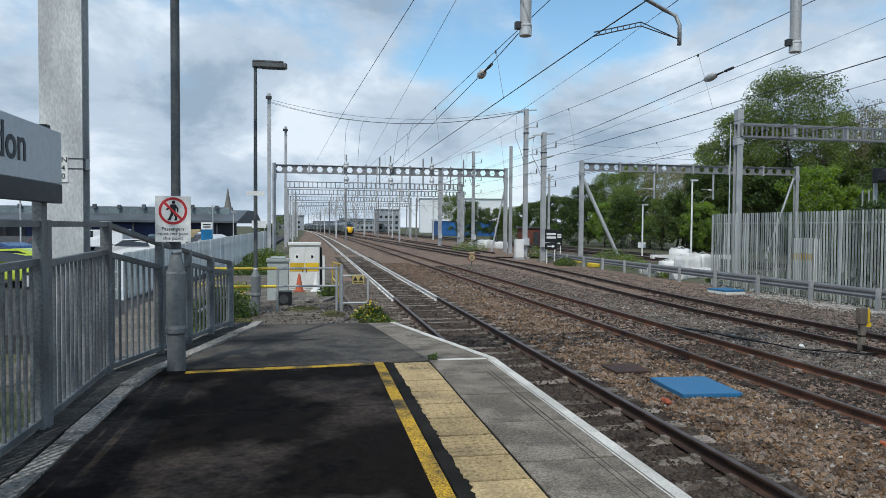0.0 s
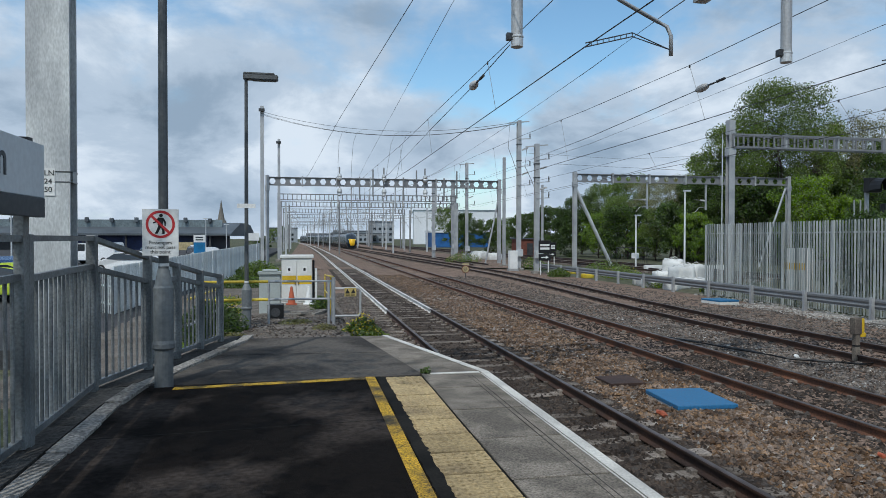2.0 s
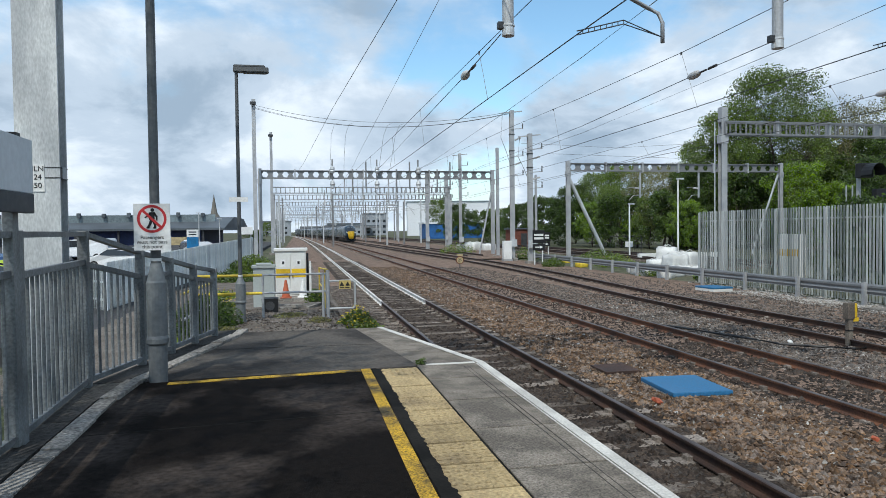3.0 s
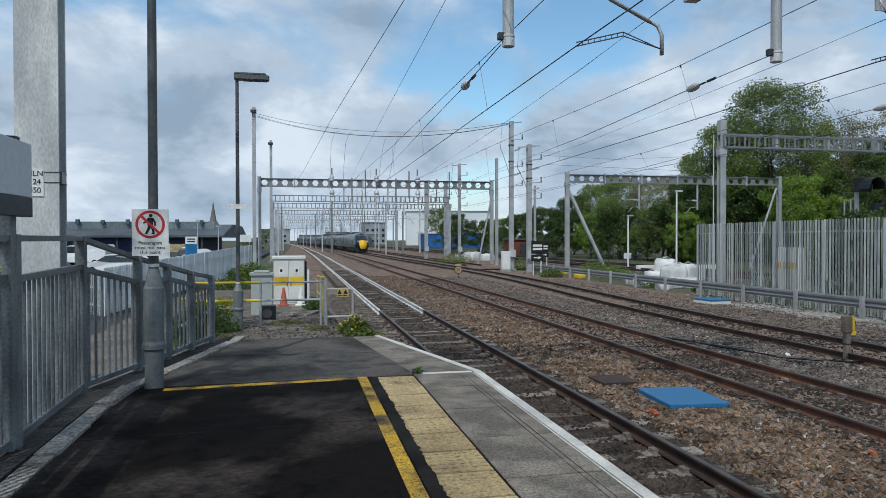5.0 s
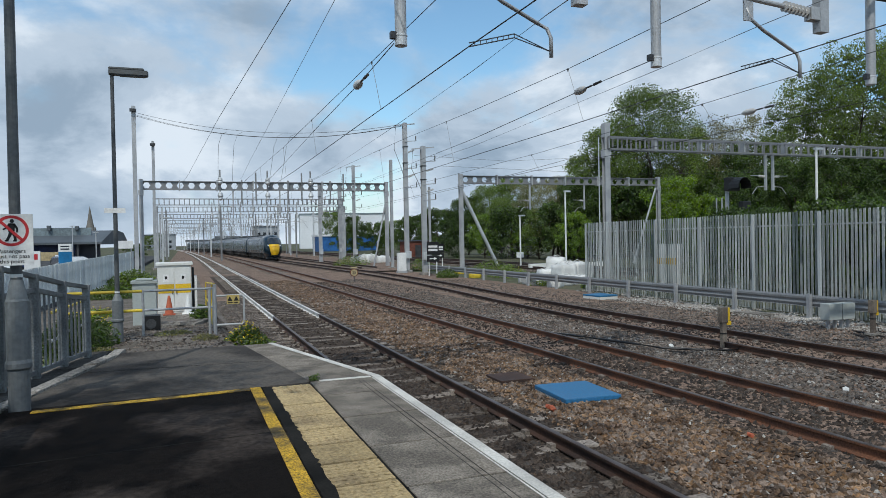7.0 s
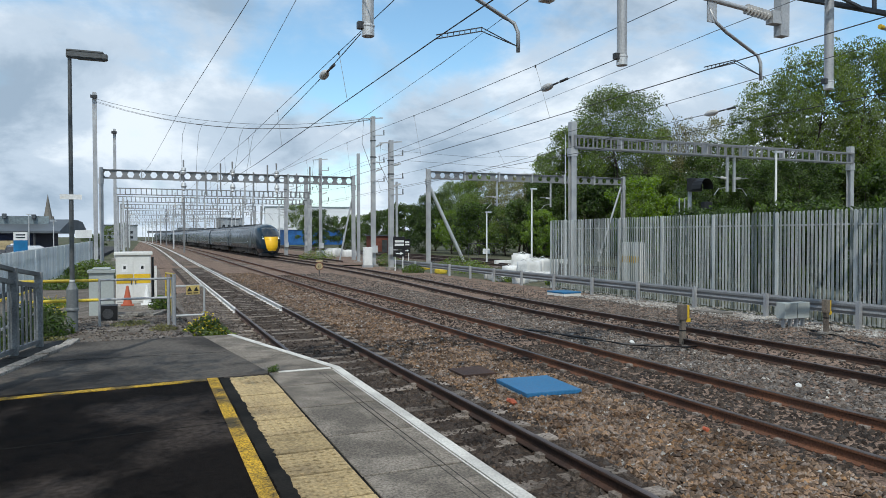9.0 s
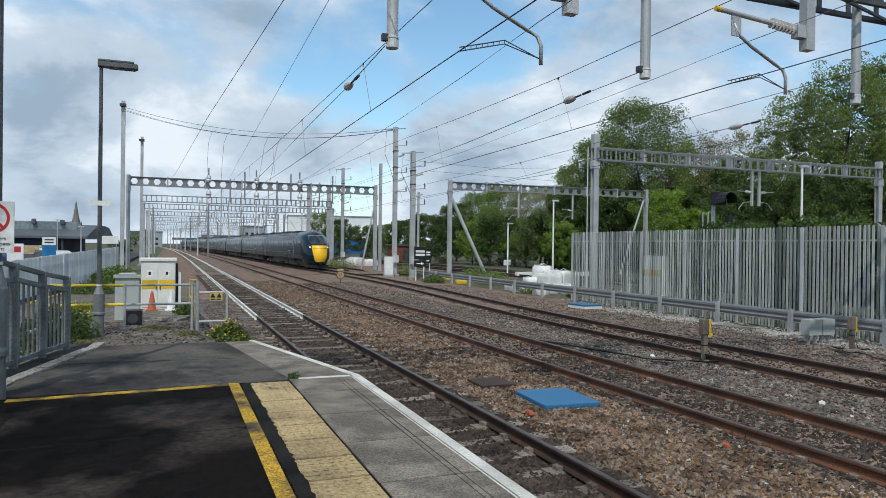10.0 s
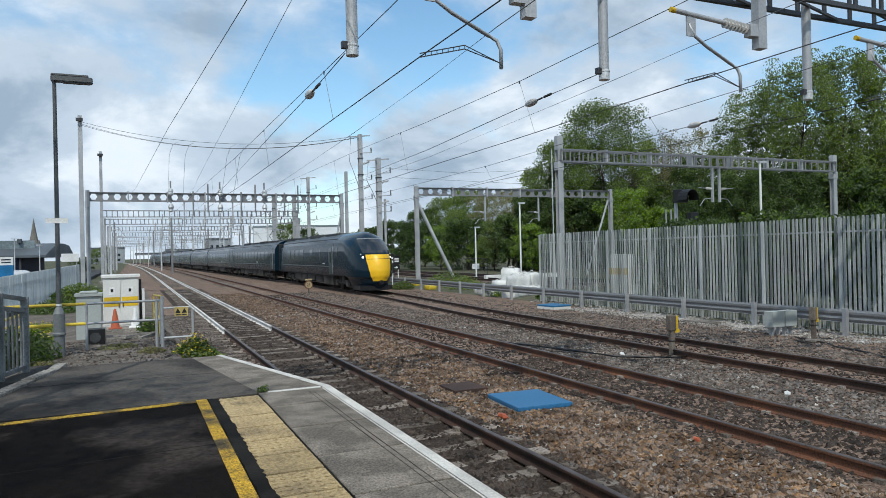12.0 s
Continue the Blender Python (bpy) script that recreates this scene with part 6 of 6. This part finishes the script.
# ---- trees ----
def leaf_cloud(rng, centres, n, leaf, droop=0.0):
    """Leaves scattered softly round the clumps' centres, hanging a little where they droop."""
    c = np.array([k[0] for k in centres])
    r = np.array([k[1] for k in centres])
    pick = rng.choice(len(c), n, p=r ** 2 / (r ** 2).sum())
    d = rng.normal(size=(n, 3)) * np.array((0.5, 0.5, 0.42 + 0.5 * droop))
    d[:, 2] -= droop * np.abs(rng.normal(size=n)) * 0.5
    d *= np.minimum(1.0, 0.85 / np.maximum(1e-6, np.linalg.norm(d, axis=1)))[:, None]
    p = c[pick] + d * r[pick][:, None]
    t = rng.normal(size=(n, 3)) * np.array((1, 1, 1 + droop))
    t /= np.linalg.norm(t, axis=1)[:, None]
    u = np.cross(t, rng.normal(size=(n, 3)))
    u /= np.linalg.norm(u, axis=1)[:, None]
    s = leaf * rng.uniform(0.6, 1.4, n)[:, None]
    v = np.stack([p - t * s, p + u * s * 0.55, p + t * s, p - u * s * 0.55], 1).reshape(-1, 3)
    f = np.arange(4 * n).reshape(-1, 4)
    return v, f


def tree_meshes(seed, h, r, leaves, leaf, material, first=0.28, droop=0.0, clumps=170, top=0.45):
    """Trunk, limbs and twigs that fill a lobed dome, with a loose clump of leaves on each twig."""
    rng = np.random.default_rng(seed)
    wood = bmesh.new()
    pts = [Vector((0, 0, -0.3))]
    for k in range(1, 7):
        pts.append(Vector((0.02 * h * rng.normal(), 0.02 * h * rng.normal(), h * 0.8 * k / 6)))
    for k in range(6):
        add_rod(wood, pts[k], pts[k + 1], 0.016 * h * (1 - k / 6.6), 0.016 * h * (1 - (k + 1) / 6.6), seg=7, caps=False)
    ph = rng.uniform(0, 6.28, 6)

    def reach(u, a):
        w = math.sin(math.pi * min(1.0, 0.14 + (1 - 0.14) * u * (1 - 0.5 * top / 1.6))) ** 0.6
        lobe = 0.10 * math.sin(2 * a + ph[0] + 3 * u) + 0.09 * math.sin(3 * a + ph[1] - 5 * u) + 0.07 * math.sin(5 * a + ph[2] + 9 * u)
        return r * w * (0.86 + lobe)

    ends = []
    for i in range(24):
        u = (i + rng.random()) / 24
        z = h * (first + (1 - first) * u)
        a = i * 2.4 + rng.normal() * 0.3
        d = reach(u, a) * rng.uniform(0.5, 0.75)
        end = Vector((math.cos(a) * d, math.sin(a) * d, z))
        zb = min(h * 0.76, max(h * 0.08, z - d * rng.uniform(0.7, 1.2)))
        k = min(5, int(zb / (h * 0.8) * 6))
        base = pts[k].lerp(pts[k + 1], min(1.0, zb / (h * 0.8) * 6 - k))
        mid = base.lerp(end, 0.5) + Vector((0, 0, 0.05 * d))
        t0 = 0.006 * h * (1.15 - u)
        add_rod(wood, base, mid, t0, t0 * 0.6, seg=5, caps=False)
        add_rod(wood, mid, end, t0 * 0.6, t0 * 0.25, seg=5, caps=False)
        ends += [(end, t0), (mid.lerp(end, 0.5), t0)]
    centres = []
    for _ in range(clumps):
        u = float(rng.beta(1.5, 1.05))
        a = rng.uniform(0, 6.28)
        d = reach(u, a) * rng.uniform(0.1, 1.0) ** 0.45
        z = h * (first + (1 - first) * u) + 0.04 * h * math.sin(3 * a + ph[3])
        c = Vector((math.cos(a) * d, math.sin(a) * d, min(z, h * rng.uniform(0.95, 1.0))))
        end, t0 = min(ends, key=lambda e: (e[0] - c).length)
        add_rod(wood, end, c, t0 * 0.3, t0 * 0.08, seg=4, caps=False)
        centres.append((tuple(c), r * rng.uniform(0.10, 0.21)))
    trunk = to_mesh(wood, "trunk", BARK)
    v, f = leaf_cloud(rng, centres, leaves, leaf, droop)
    crown = bpy.data.meshes.new("crown")
    crown.from_pydata(v.tolist(), [], f.tolist())
    crown.materials.append(material)
    return trunk, crown


KINDS = {
    "tall": tree_meshes(11, 15.0, 5.0, 36000, 0.07, LEAF, 0.16, 0.3, 230),
    "dome": tree_meshes(21, 22.0, 7.4, 62000, 0.10, LEAF, 0.14, 0.25, 330),
    "open": tree_meshes(12, 14.0, 4.4, 9000, 0.075, LEAF_OLIVE, 0.22, 0.0, 120),
    "round": tree_meshes(13, 11.0, 4.4, 21000, 0.10, LEAF_DARK, 0.10, 0.0, 150),
    "lime": tree_meshes(14, 7.0, 3.4, 14000, 0.09, LEAF_LIME, 0.08, 0.0, 110),
    "green": tree_meshes(15, 12.0, 4.6, 25000, 0.085, LEAF, 0.10, 0.1, 180),
    "bush": tree_meshes(16, 5.0, 3.2, 10000, 0.10, LEAF_DARK, 0.02, 0.0, 90),
    "willow": tree_meshes(17, 15.0, 4.6, 36000, 0.07, LEAF_WILLOW, 0.14, 1.0, 150),
}
TREE_LABEL = {"dome": "tall broad green tree with a rounded feathery crown", "willow": "tall green tree with hanging wind-blown branches", "tall": "tall leafy green tree with an uneven crown", "open": "sparse olive-green tree with bare branches showing", "round": "dense dark green tree beside the sidings", "lime": "bright lime-green young tree among darker ones", "green": "broad mid-green tree behind the railway yard", "bush": "dark green overgrown bush behind the fence"}


def tree(kind, x, y, s=1.0, sz=1.0, z=-1.3):
    t = thing("tree" if kind != "bush" else "bush", (x, y, z), random.uniform(0, 360), TREE_LABEL[kind], "tree" if kind != "bush" else "bush", "trees beside the railway")
    t.scale = (s, s, s * sz)
    trunk, crown = KINDS[kind]
    part("trunk", trunk, None, t)
    part("crown", crown, None, t)


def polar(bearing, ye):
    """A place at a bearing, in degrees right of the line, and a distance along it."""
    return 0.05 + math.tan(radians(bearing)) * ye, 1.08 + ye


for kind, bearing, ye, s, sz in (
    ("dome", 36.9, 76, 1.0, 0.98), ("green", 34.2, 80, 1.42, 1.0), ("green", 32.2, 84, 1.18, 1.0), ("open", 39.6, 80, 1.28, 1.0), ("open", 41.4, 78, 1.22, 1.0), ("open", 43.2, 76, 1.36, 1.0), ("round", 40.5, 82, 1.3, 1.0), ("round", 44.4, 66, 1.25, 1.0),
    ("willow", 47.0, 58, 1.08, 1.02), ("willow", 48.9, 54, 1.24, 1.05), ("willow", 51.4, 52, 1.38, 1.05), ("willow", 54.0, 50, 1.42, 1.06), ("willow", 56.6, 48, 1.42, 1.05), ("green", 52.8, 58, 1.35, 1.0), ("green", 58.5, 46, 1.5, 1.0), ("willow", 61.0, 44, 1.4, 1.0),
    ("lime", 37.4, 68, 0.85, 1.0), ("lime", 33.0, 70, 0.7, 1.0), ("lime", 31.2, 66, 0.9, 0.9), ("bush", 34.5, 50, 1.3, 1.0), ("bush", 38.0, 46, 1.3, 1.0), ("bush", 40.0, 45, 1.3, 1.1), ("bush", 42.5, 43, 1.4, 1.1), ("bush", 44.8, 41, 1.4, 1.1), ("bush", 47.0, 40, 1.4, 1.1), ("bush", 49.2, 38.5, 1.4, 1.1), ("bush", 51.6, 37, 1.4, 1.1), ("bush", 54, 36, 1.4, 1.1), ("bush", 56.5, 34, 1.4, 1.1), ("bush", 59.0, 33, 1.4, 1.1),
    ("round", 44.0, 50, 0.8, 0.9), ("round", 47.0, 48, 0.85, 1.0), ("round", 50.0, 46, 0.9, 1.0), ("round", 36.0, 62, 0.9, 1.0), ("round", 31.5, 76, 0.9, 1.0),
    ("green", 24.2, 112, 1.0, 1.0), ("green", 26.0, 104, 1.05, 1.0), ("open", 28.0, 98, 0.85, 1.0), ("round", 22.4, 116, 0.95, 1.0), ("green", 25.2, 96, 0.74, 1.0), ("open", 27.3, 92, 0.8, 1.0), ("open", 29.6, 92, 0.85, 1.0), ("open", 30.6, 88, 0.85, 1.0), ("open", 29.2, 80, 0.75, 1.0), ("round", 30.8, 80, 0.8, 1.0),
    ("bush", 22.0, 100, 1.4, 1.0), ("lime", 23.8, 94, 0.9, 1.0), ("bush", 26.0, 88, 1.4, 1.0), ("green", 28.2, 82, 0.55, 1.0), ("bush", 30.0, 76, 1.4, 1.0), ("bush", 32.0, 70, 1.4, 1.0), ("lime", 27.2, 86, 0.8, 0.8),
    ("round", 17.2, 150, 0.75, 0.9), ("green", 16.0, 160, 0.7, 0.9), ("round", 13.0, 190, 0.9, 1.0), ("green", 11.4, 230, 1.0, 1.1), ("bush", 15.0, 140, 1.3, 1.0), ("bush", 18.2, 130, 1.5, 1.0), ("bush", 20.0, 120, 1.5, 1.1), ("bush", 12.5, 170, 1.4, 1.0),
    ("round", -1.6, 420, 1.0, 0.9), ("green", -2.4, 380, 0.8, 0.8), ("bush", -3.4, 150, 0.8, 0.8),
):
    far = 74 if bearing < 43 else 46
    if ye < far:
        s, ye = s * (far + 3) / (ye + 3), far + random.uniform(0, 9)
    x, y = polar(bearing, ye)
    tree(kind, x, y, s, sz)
for k in range(13):
    tree("bush", 23.4 + 1.3 * (k % 2), 4.5 + 2.0 * k, 0.68 + 0.05 * (k % 3))
# unseen tree, added to throw dappled shade on the railings and near platform
tree("open", -5.2, 2.4, 0.85, z=-0.9)
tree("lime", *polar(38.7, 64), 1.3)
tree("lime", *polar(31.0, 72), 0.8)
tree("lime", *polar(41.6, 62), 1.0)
rngw = np.random.default_rng(5)
cl = [((float(x), float(420 + rngw.uniform(-15, 15)), float(rngw.uniform(0, 6))), float(rngw.uniform(4, 8))) for x in np.arange(90, 330, 7)]
cl += [((float(70 + 0.55 * k + rngw.uniform(-4, 4)), float(75 - 0.5 * k), float(rngw.uniform(0, 6))), float(rngw.uniform(3, 5))) for k in range(0, 150, 5)]
v, f = leaf_cloud(rngw, cl, 30000, 0.45)
tagged(raw("distant_wood", v.tolist(), f.tolist(), LEAF_DARK), "dark green distant woodland", "woodland", kind="stuff")

# ---- car park ----
CAR_PAINTS = {}


def car(x, y, rz, col, label, van=False, z=-0.85):
    key = tuple(col)
    if key not in CAR_PAINTS:
        CAR_PAINTS[key] = mat("car_paint", col, 0.25, 0.0, 0.05, 2, spec=0.6)
    paint = CAR_PAINTS[key]
    c = thing("van" if van else "car", (x, y, z), rz, label, "van" if van else "car", "parked cars")
    L, W, H = (4.9, 1.9, 1.95) if van else (4.2, 1.75, 1.46)
    if van:
        side = [(-2.4, 0.35), (2.4, 0.35), (2.4, 0.9), (1.75, 1.15), (1.05, 1.85), (-2.3, 1.95), (-2.42, 1.7)]
        glass = [(1.62, 1.2), (1.02, 1.78), (0.35, 1.78), (0.35, 1.2)]
    else:
        side = [(-2.05, 0.3), (2.05, 0.3), (2.08, 0.62), (1.95, 0.8), (1.15, 0.95), (0.45, 1.40), (-0.6, 1.46), (-1.45, 1.30), (-1.95, 0.95), (-2.08, 0.7)]
        glass = [(1.0, 0.98), (0.42, 1.34), (-0.6, 1.38), (-1.3, 1.22), (-1.55, 0.98)]
    bm = bmesh.new()
    a = [bm.verts.new((px, -W / 2 + (0.14 if pz > 1.1 else 0), pz)) for px, pz in side]
    b = [bm.verts.new((px, W / 2 - (0.14 if pz > 1.1 else 0), pz)) for px, pz in side]
    n = len(side)
    for i in range(n):
        bm.faces.new((a[i], a[(i + 1) % n], b[(i + 1) % n], b[i]))
    bm.faces.new(a[::-1])
    bm.faces.new(b)
    bmesh.ops.recalc_face_normals(bm, faces=bm.faces)
    bmesh.ops.bevel(bm, geom=bm.edges[:], offset=0.05, segments=2, affect="EDGES")
    part("body", bm, paint, c, smooth=False)
    for s in (-1, 1):
        bm = bmesh.new()
        bm.faces.new([bm.verts.new((px, s * (W / 2 - (0.125 if pz > 1.1 else 0.0) + 0.012), pz)) for px, pz in glass])
        part("side_window", bm, GLASS, c)
    fr = [(1.72, 1.17), (1.08, 1.80)] if van else [(1.10, 0.99), (0.52, 1.37)]
    bm = bmesh.new()
    (xa, za), (xb, zb) = fr
    bm.faces.new([bm.verts.new(v) for v in ((xa + 0.03, -0.7, za + 0.02), (xa + 0.03, 0.7, za + 0.02), (xb + 0.03, 0.6, zb + 0.02), (xb + 0.03, -0.6, zb + 0.02))])
    part("windscreen", bm, GLASS, c)
    for px in ((-1.45, 1.5) if van else (-1.25, 1.3)):
        for s in (-1, 1):
            w = part("wheel", rod((px, s * (W / 2 - 0.2), 0.31), (px, s * (W / 2 + 0.01), 0.31), 0.31, seg=18), RUBBER, c)
            part("rim", rod((px, s * (W / 2 - 0.1), 0.31), (px, s * (W / 2 + 0.02), 0.31), 0.2, seg=14), PALE_STEEL, w)


car(-11.3, 49.7, 160, (0.75, 0.75, 0.74), "white hatchback parked in the car park")
car(-18.5, 68.6, 165, (0.72, 0.73, 0.74), "white van parked in the car park", van=True)
car(-14.7, 38.0, 150, (0.02, 0.05, 0.14), "dark blue car parked in the car park")
car(-10.6, 29.5, 150, (0.45, 0.55, 0.04), "yellow-green car parked in the car park")
car(-17.5, 52.0, 150, (0.35, 0.02, 0.03), "red car parked in the car park")
car(-14.5, 72.0, 100, (0.05, 0.055, 0.06), "dark grey car parked in the car park")
car(-11.5, 80.0, 100, (0.06, 0.06, 0.065), "black car parked in the car park")
car(-9.6, 74.0, 120, (0.5, 0.51, 0.52), "silver car parked in the car park")
car(-24.5, 75.0, 160, (0.3, 0.31, 0.33), "grey car parked in the car park")
car(-21.0, 46.0, 150, (0.6, 0.6, 0.6), "pale silver car parked in the car park")
car(-13.5, 95.0, 100, (0.7, 0.7, 0.7), "white car parked farther off")
car(-17.0, 88.0, 100, (0.04, 0.07, 0.16), "blue car parked farther off")

tot = thing("parking_sign", (-8.4, 61.0, -0.85), label="blue and white car park totem sign", category="sign")
part("panel", B((-0.45, -0.08, 0.1, 0.45, 0.08, 2.0)), mat("sign_blue", (0.02, 0.20, 0.45), 0.5), tot)
part("head", B((-0.45, -0.085, 2.0, 0.45, 0.085, 2.6)), WHITE, tot)
part("bars", B((-0.3, -0.09, 2.15, 0.3, -0.086, 2.25), (-0.3, -0.09, 2.35, 0.3, -0.086, 2.45)), SIGN_DARK, tot)
par = thing("notice_board", (-9.9, 57.0, -0.85), label="white notice board with red print in the car park", category="sign")
part("panel", B((-0.5, -0.05, 0.7, 0.5, 0.05, 2.1)), WHITE, par)
part("bars", B((-0.35, -0.055, 1.5, 0.35, -0.051, 1.9)), RED, par)
part("leg", B((-0.4, -0.04, 0, -0.32, 0.04, 0.7), (0.32, -0.04, 0, 0.4, 0.04, 0.7)), GALV, par)
arrow = thing("direction_sign", (-3.75, 60.0, -1.2), label="white pointed sign on a post by the tracks", category="sign")
part("post", rod((0, 0.05, 0), (0, 0.05, 2.6), 0.04), GALV, arrow)
part("plate", B((-1.0, -0.02, 2.5, 0.15, 0.02, 3.1), bevel=0.006), WHITE, arrow)
for x, y, h in ((-22, 60, 4.2), (-13.0, 100, 5.0), (-9.3, 90, 4.0), (-30, 70, 5)):
    lp = thing("car_park_lamp", (x, y, -0.85), label="thin pale lamp post in the car park", category="lamp post", group="car park lamps")
    part("pole", rod((0, 0, 0), (0, 0, h), 0.06), GALV_PALE, lp)
    part("head", B((-0.3, -0.1, h - 0.05, 0.3, 0.1, h + 0.05)), GALV_PALE, lp)

# ---- buildings ----
ROOF = mat("roof_grey", (0.10, 0.115, 0.13), 0.6, 0, 0.15, 1.0)
ROOF_RIDGE = mat("roof_glazing", (0.22, 0.27, 0.29), 0.35, 0, 0.2, 0.6)
# the shade under the hall's overhanging roof is put into this colour
WALL_SHADED = mat("wall_shaded", (0.055, 0.055, 0.06), 0.7, 0, 0.2, 0.6)
WALL_BLUE = mat("wall_blue", (0.018, 0.03, 0.10), 0.6, 0, 0.2, 0.6)
# walls of the far blocks, with distance haze put into their pale colour
HAZE = mat("hazed_wall", (0.40, 0.43, 0.46), 0.9, 0, 0.15, 0.5)
STONE = mat("church_stone", (0.23, 0.215, 0.19), 0.9, 0, 0.15, 0.5)
BRICK_RED = mat("brick_red", (0.19, 0.075, 0.055), 0.9, 0, 0.25, 1.0)
CLADDING = mat("white_cladding", (0.74, 0.76, 0.78), 0.6, 0, 0.05, 0.3)
hall = thing("station_hall", (-12.5, 168.0, -1.2), 174.0, "long low station building with a dark overhanging roof", "building")
part("wall", B((4, 1, 0, 40, 22, 3.2)), WALL_BLUE, hall, "dark blue lower wall")
part("wall", B((40.1, 1, 0, 130, 22, 3.2)), WALL_SHADED, hall, "shadowed brown-grey wall")
bm = bmesh.new()
prof = [(-2, 3.2), (-2, 3.6), (3, 5.6), (8, 5.9), (14, 5.9), (24, 3.6), (24, 3.2)]
a, b = [bm.verts.new((-1, p, q)) for p, q in prof], [bm.verts.new((134, p, q)) for p, q in prof]
for i in range(len(prof)):
    j = (i + 1) % len(prof)
    bm.faces.new((a[i], a[j], b[j], b[i]))
bm.faces.new(a)
bm.faces.new(b[::-1])
bmesh.ops.recalc_face_normals(bm, faces=bm.faces)
roof = part("roof", bm, ROOF, hall, "grey sheet roof")
part("roof_light", B((2, 17.8, 4.6, 50, 18.2, 6.4), (58, 17.8, 4.6, 130, 18.2, 6.4)), ROOF_RIDGE, roof, "glazed ridge strip")
for k in range(26):
    part("roof_vent", B((4 + k * 4.8, 18.3, 5.9, 4.7 + k * 4.8, 18.9, 6.7 + 0.15 * (k % 2)), bevel=0.08), ROOF, roof)
for k in range(16):
    part("column", B((3 + k * 8, 23.2, 0, 3.35 + k * 8, 23.5, 3.3)), WALL_SHADED, hall)
part("kiosk", B((6, 22.3, 0.2, 9.5, 25, 1.9)), CREAM, hall, "yellow panelled kiosk")
ch = thing("church_spire", (-44.2, 400.0, -1.2), label="slender grey stone church spire", category="church")
part("tower", B((-2.6, -2.6, 0, 2.6, 2.6, 9.5)), STONE, ch)
part("spire", lathe([(2.7, 9.5), (2.2, 11.0), (1.1, 17.0), (0.06, 23.6)], 8), STONE, ch)
for sx in (-2.2, 2.2):
    for sy in (-2.2, 2.2):
        part("pinnacle", lathe([(0.5, 9.5), (0.5, 10.5), (0.04, 13.0)], 6, (sx, sy)), STONE, ch)
wh = thing("warehouse", (72, 320, -1.2), -8, "large plain white warehouse beyond the railway", "building")
part("wall", B((-22, 0, 0, 18, 30, 15.5)), CLADDING, wh)
part("roof", B((-22.3, -0.3, 15.5, 18.3, 30.3, 16.1)), ROOF_RIDGE, wh)
for k in range(8):
    part("rib", B((-20 + k * 5, -0.15, 0, -19.7 + k * 5, 0, 15.5)), CLADDING, wh)
bl = thing("blue_shed", (47, 210, -1.2), 0, "low blue industrial shed beyond the trees", "building")
part("wall", B((-9, 0, 0, 9, 10, 4.5)), mat("shed_blue", (0.03, 0.13, 0.36), 0.6), bl)
part("roof", B((-9.3, -0.3, 4.5, 9.3, 10.3, 5.0)), CLADDING, bl)
rd = thing("brick_hut", (33.5, 102, -1.2), 0, "small red-brown brick hut by the sidings", "building")
part("wall", B((-2.0, 0, 0, 2.0, 3, 2.6)), BRICK_RED, rd)
part("roof", B((-2.2, -0.2, 2.6, 2.2, 3.2, 2.8)), ROOF, rd)
part("door", B((-0.5, -0.05, 0, 0.4, 0.0, 2.0)), DARK_STEEL, rd)
for x, y, w, h, m_, lab in ((32, 450, 26, 7, HAZE, "low pale block far along the railway"), (-14, 470, 20, 9, HAZE, "pale building far along the railway"), (44, 400, 12, 12, HAZE, "pale block beyond the far gantries")):
    d = thing("distant_building", (x, y, -1.2), 0, lab, "building", "distant buildings")
    part("wall", B((-w / 2, 0, 0, w / 2, 10, h)), m_, d)
    part("roof", B((-w / 2 - 0.4, -0.4, h, w / 2 + 0.4, 10.4, h + 0.7)), ROOF, d)
    for i in range(int(w / 3)):
        for j in range(int(h / 3.2)):
            part("window", B((-w / 2 + 1 + i * 3, -0.06, 1.2 + j * 3.1, -w / 2 + 2.5 + i * 3, 0, 2.7 + j * 3.1)), GLASS, d)
for x, y, w in ((17.5, 330, 9), (9.5, 400, 16), (33, 360, 16)):
    c = thing("platform_canopy", (x, y, -1.2), 0, "dark station canopy on thin posts far along the railway", "canopy", "station canopies")
    part("roof", B((-w / 2, 0, 4.6, w / 2, 40, 5.5), bevel=0.15), ROOF, c)
    part("fascia", B((-w / 2 - 0.1, -0.15, 4.2, w / 2 + 0.1, 0.0, 4.9)), GALV_DARK, c)
    for k in range(4):
        for q in (-w / 2 + 0.6, w / 2 - 0.6):
            part("post", B((q - 0.15, 1 + k * 11, 0, q + 0.15, 1.3 + k * 11, 4.6)), GALV, c)
for k in range(2):
    tagged(part("concrete_barrier", B((28 + k * 4.2, 55.0, -1.22, 32 + k * 4.2, 55.4, -0.72), bevel=0.03), CABINET), "pale concrete barrier across the yard", "barrier", "yard barriers")


def on_line(y):
    """A pose on the express line, turned along it."""
    h = 8.0
    x, ahead = line_x(T3, y), line_x(T3, y + 2 * h)
    return pose(x, y, RAIL_Z, 0, 0, -math.degrees(math.atan2(ahead - x, 2 * h)))


def motions():
    """The express runs in at a steady pace, each carriage following the line's curve."""
    seconds = [0.5 * k for k in range(25)]
    nose = {t: 191.0 - 12.15 * t - 0.028 * t ** 2 - 0.55 * max(0.0, t - 10.5) ** 2 for t in seconds}
    walk(train, [(t, on_line(nose[t])) for t in seconds])
    for c, car in enumerate(carriages[1:], 1):
        rows = []
        for t in seconds:
            own = on_line(nose[t] + c * CAR) @ Matrix.Translation((0, -c * CAR, 0))
            rows.append((t, on_line(nose[t]).inverted() @ own))
        walk(car, rows)


motions()
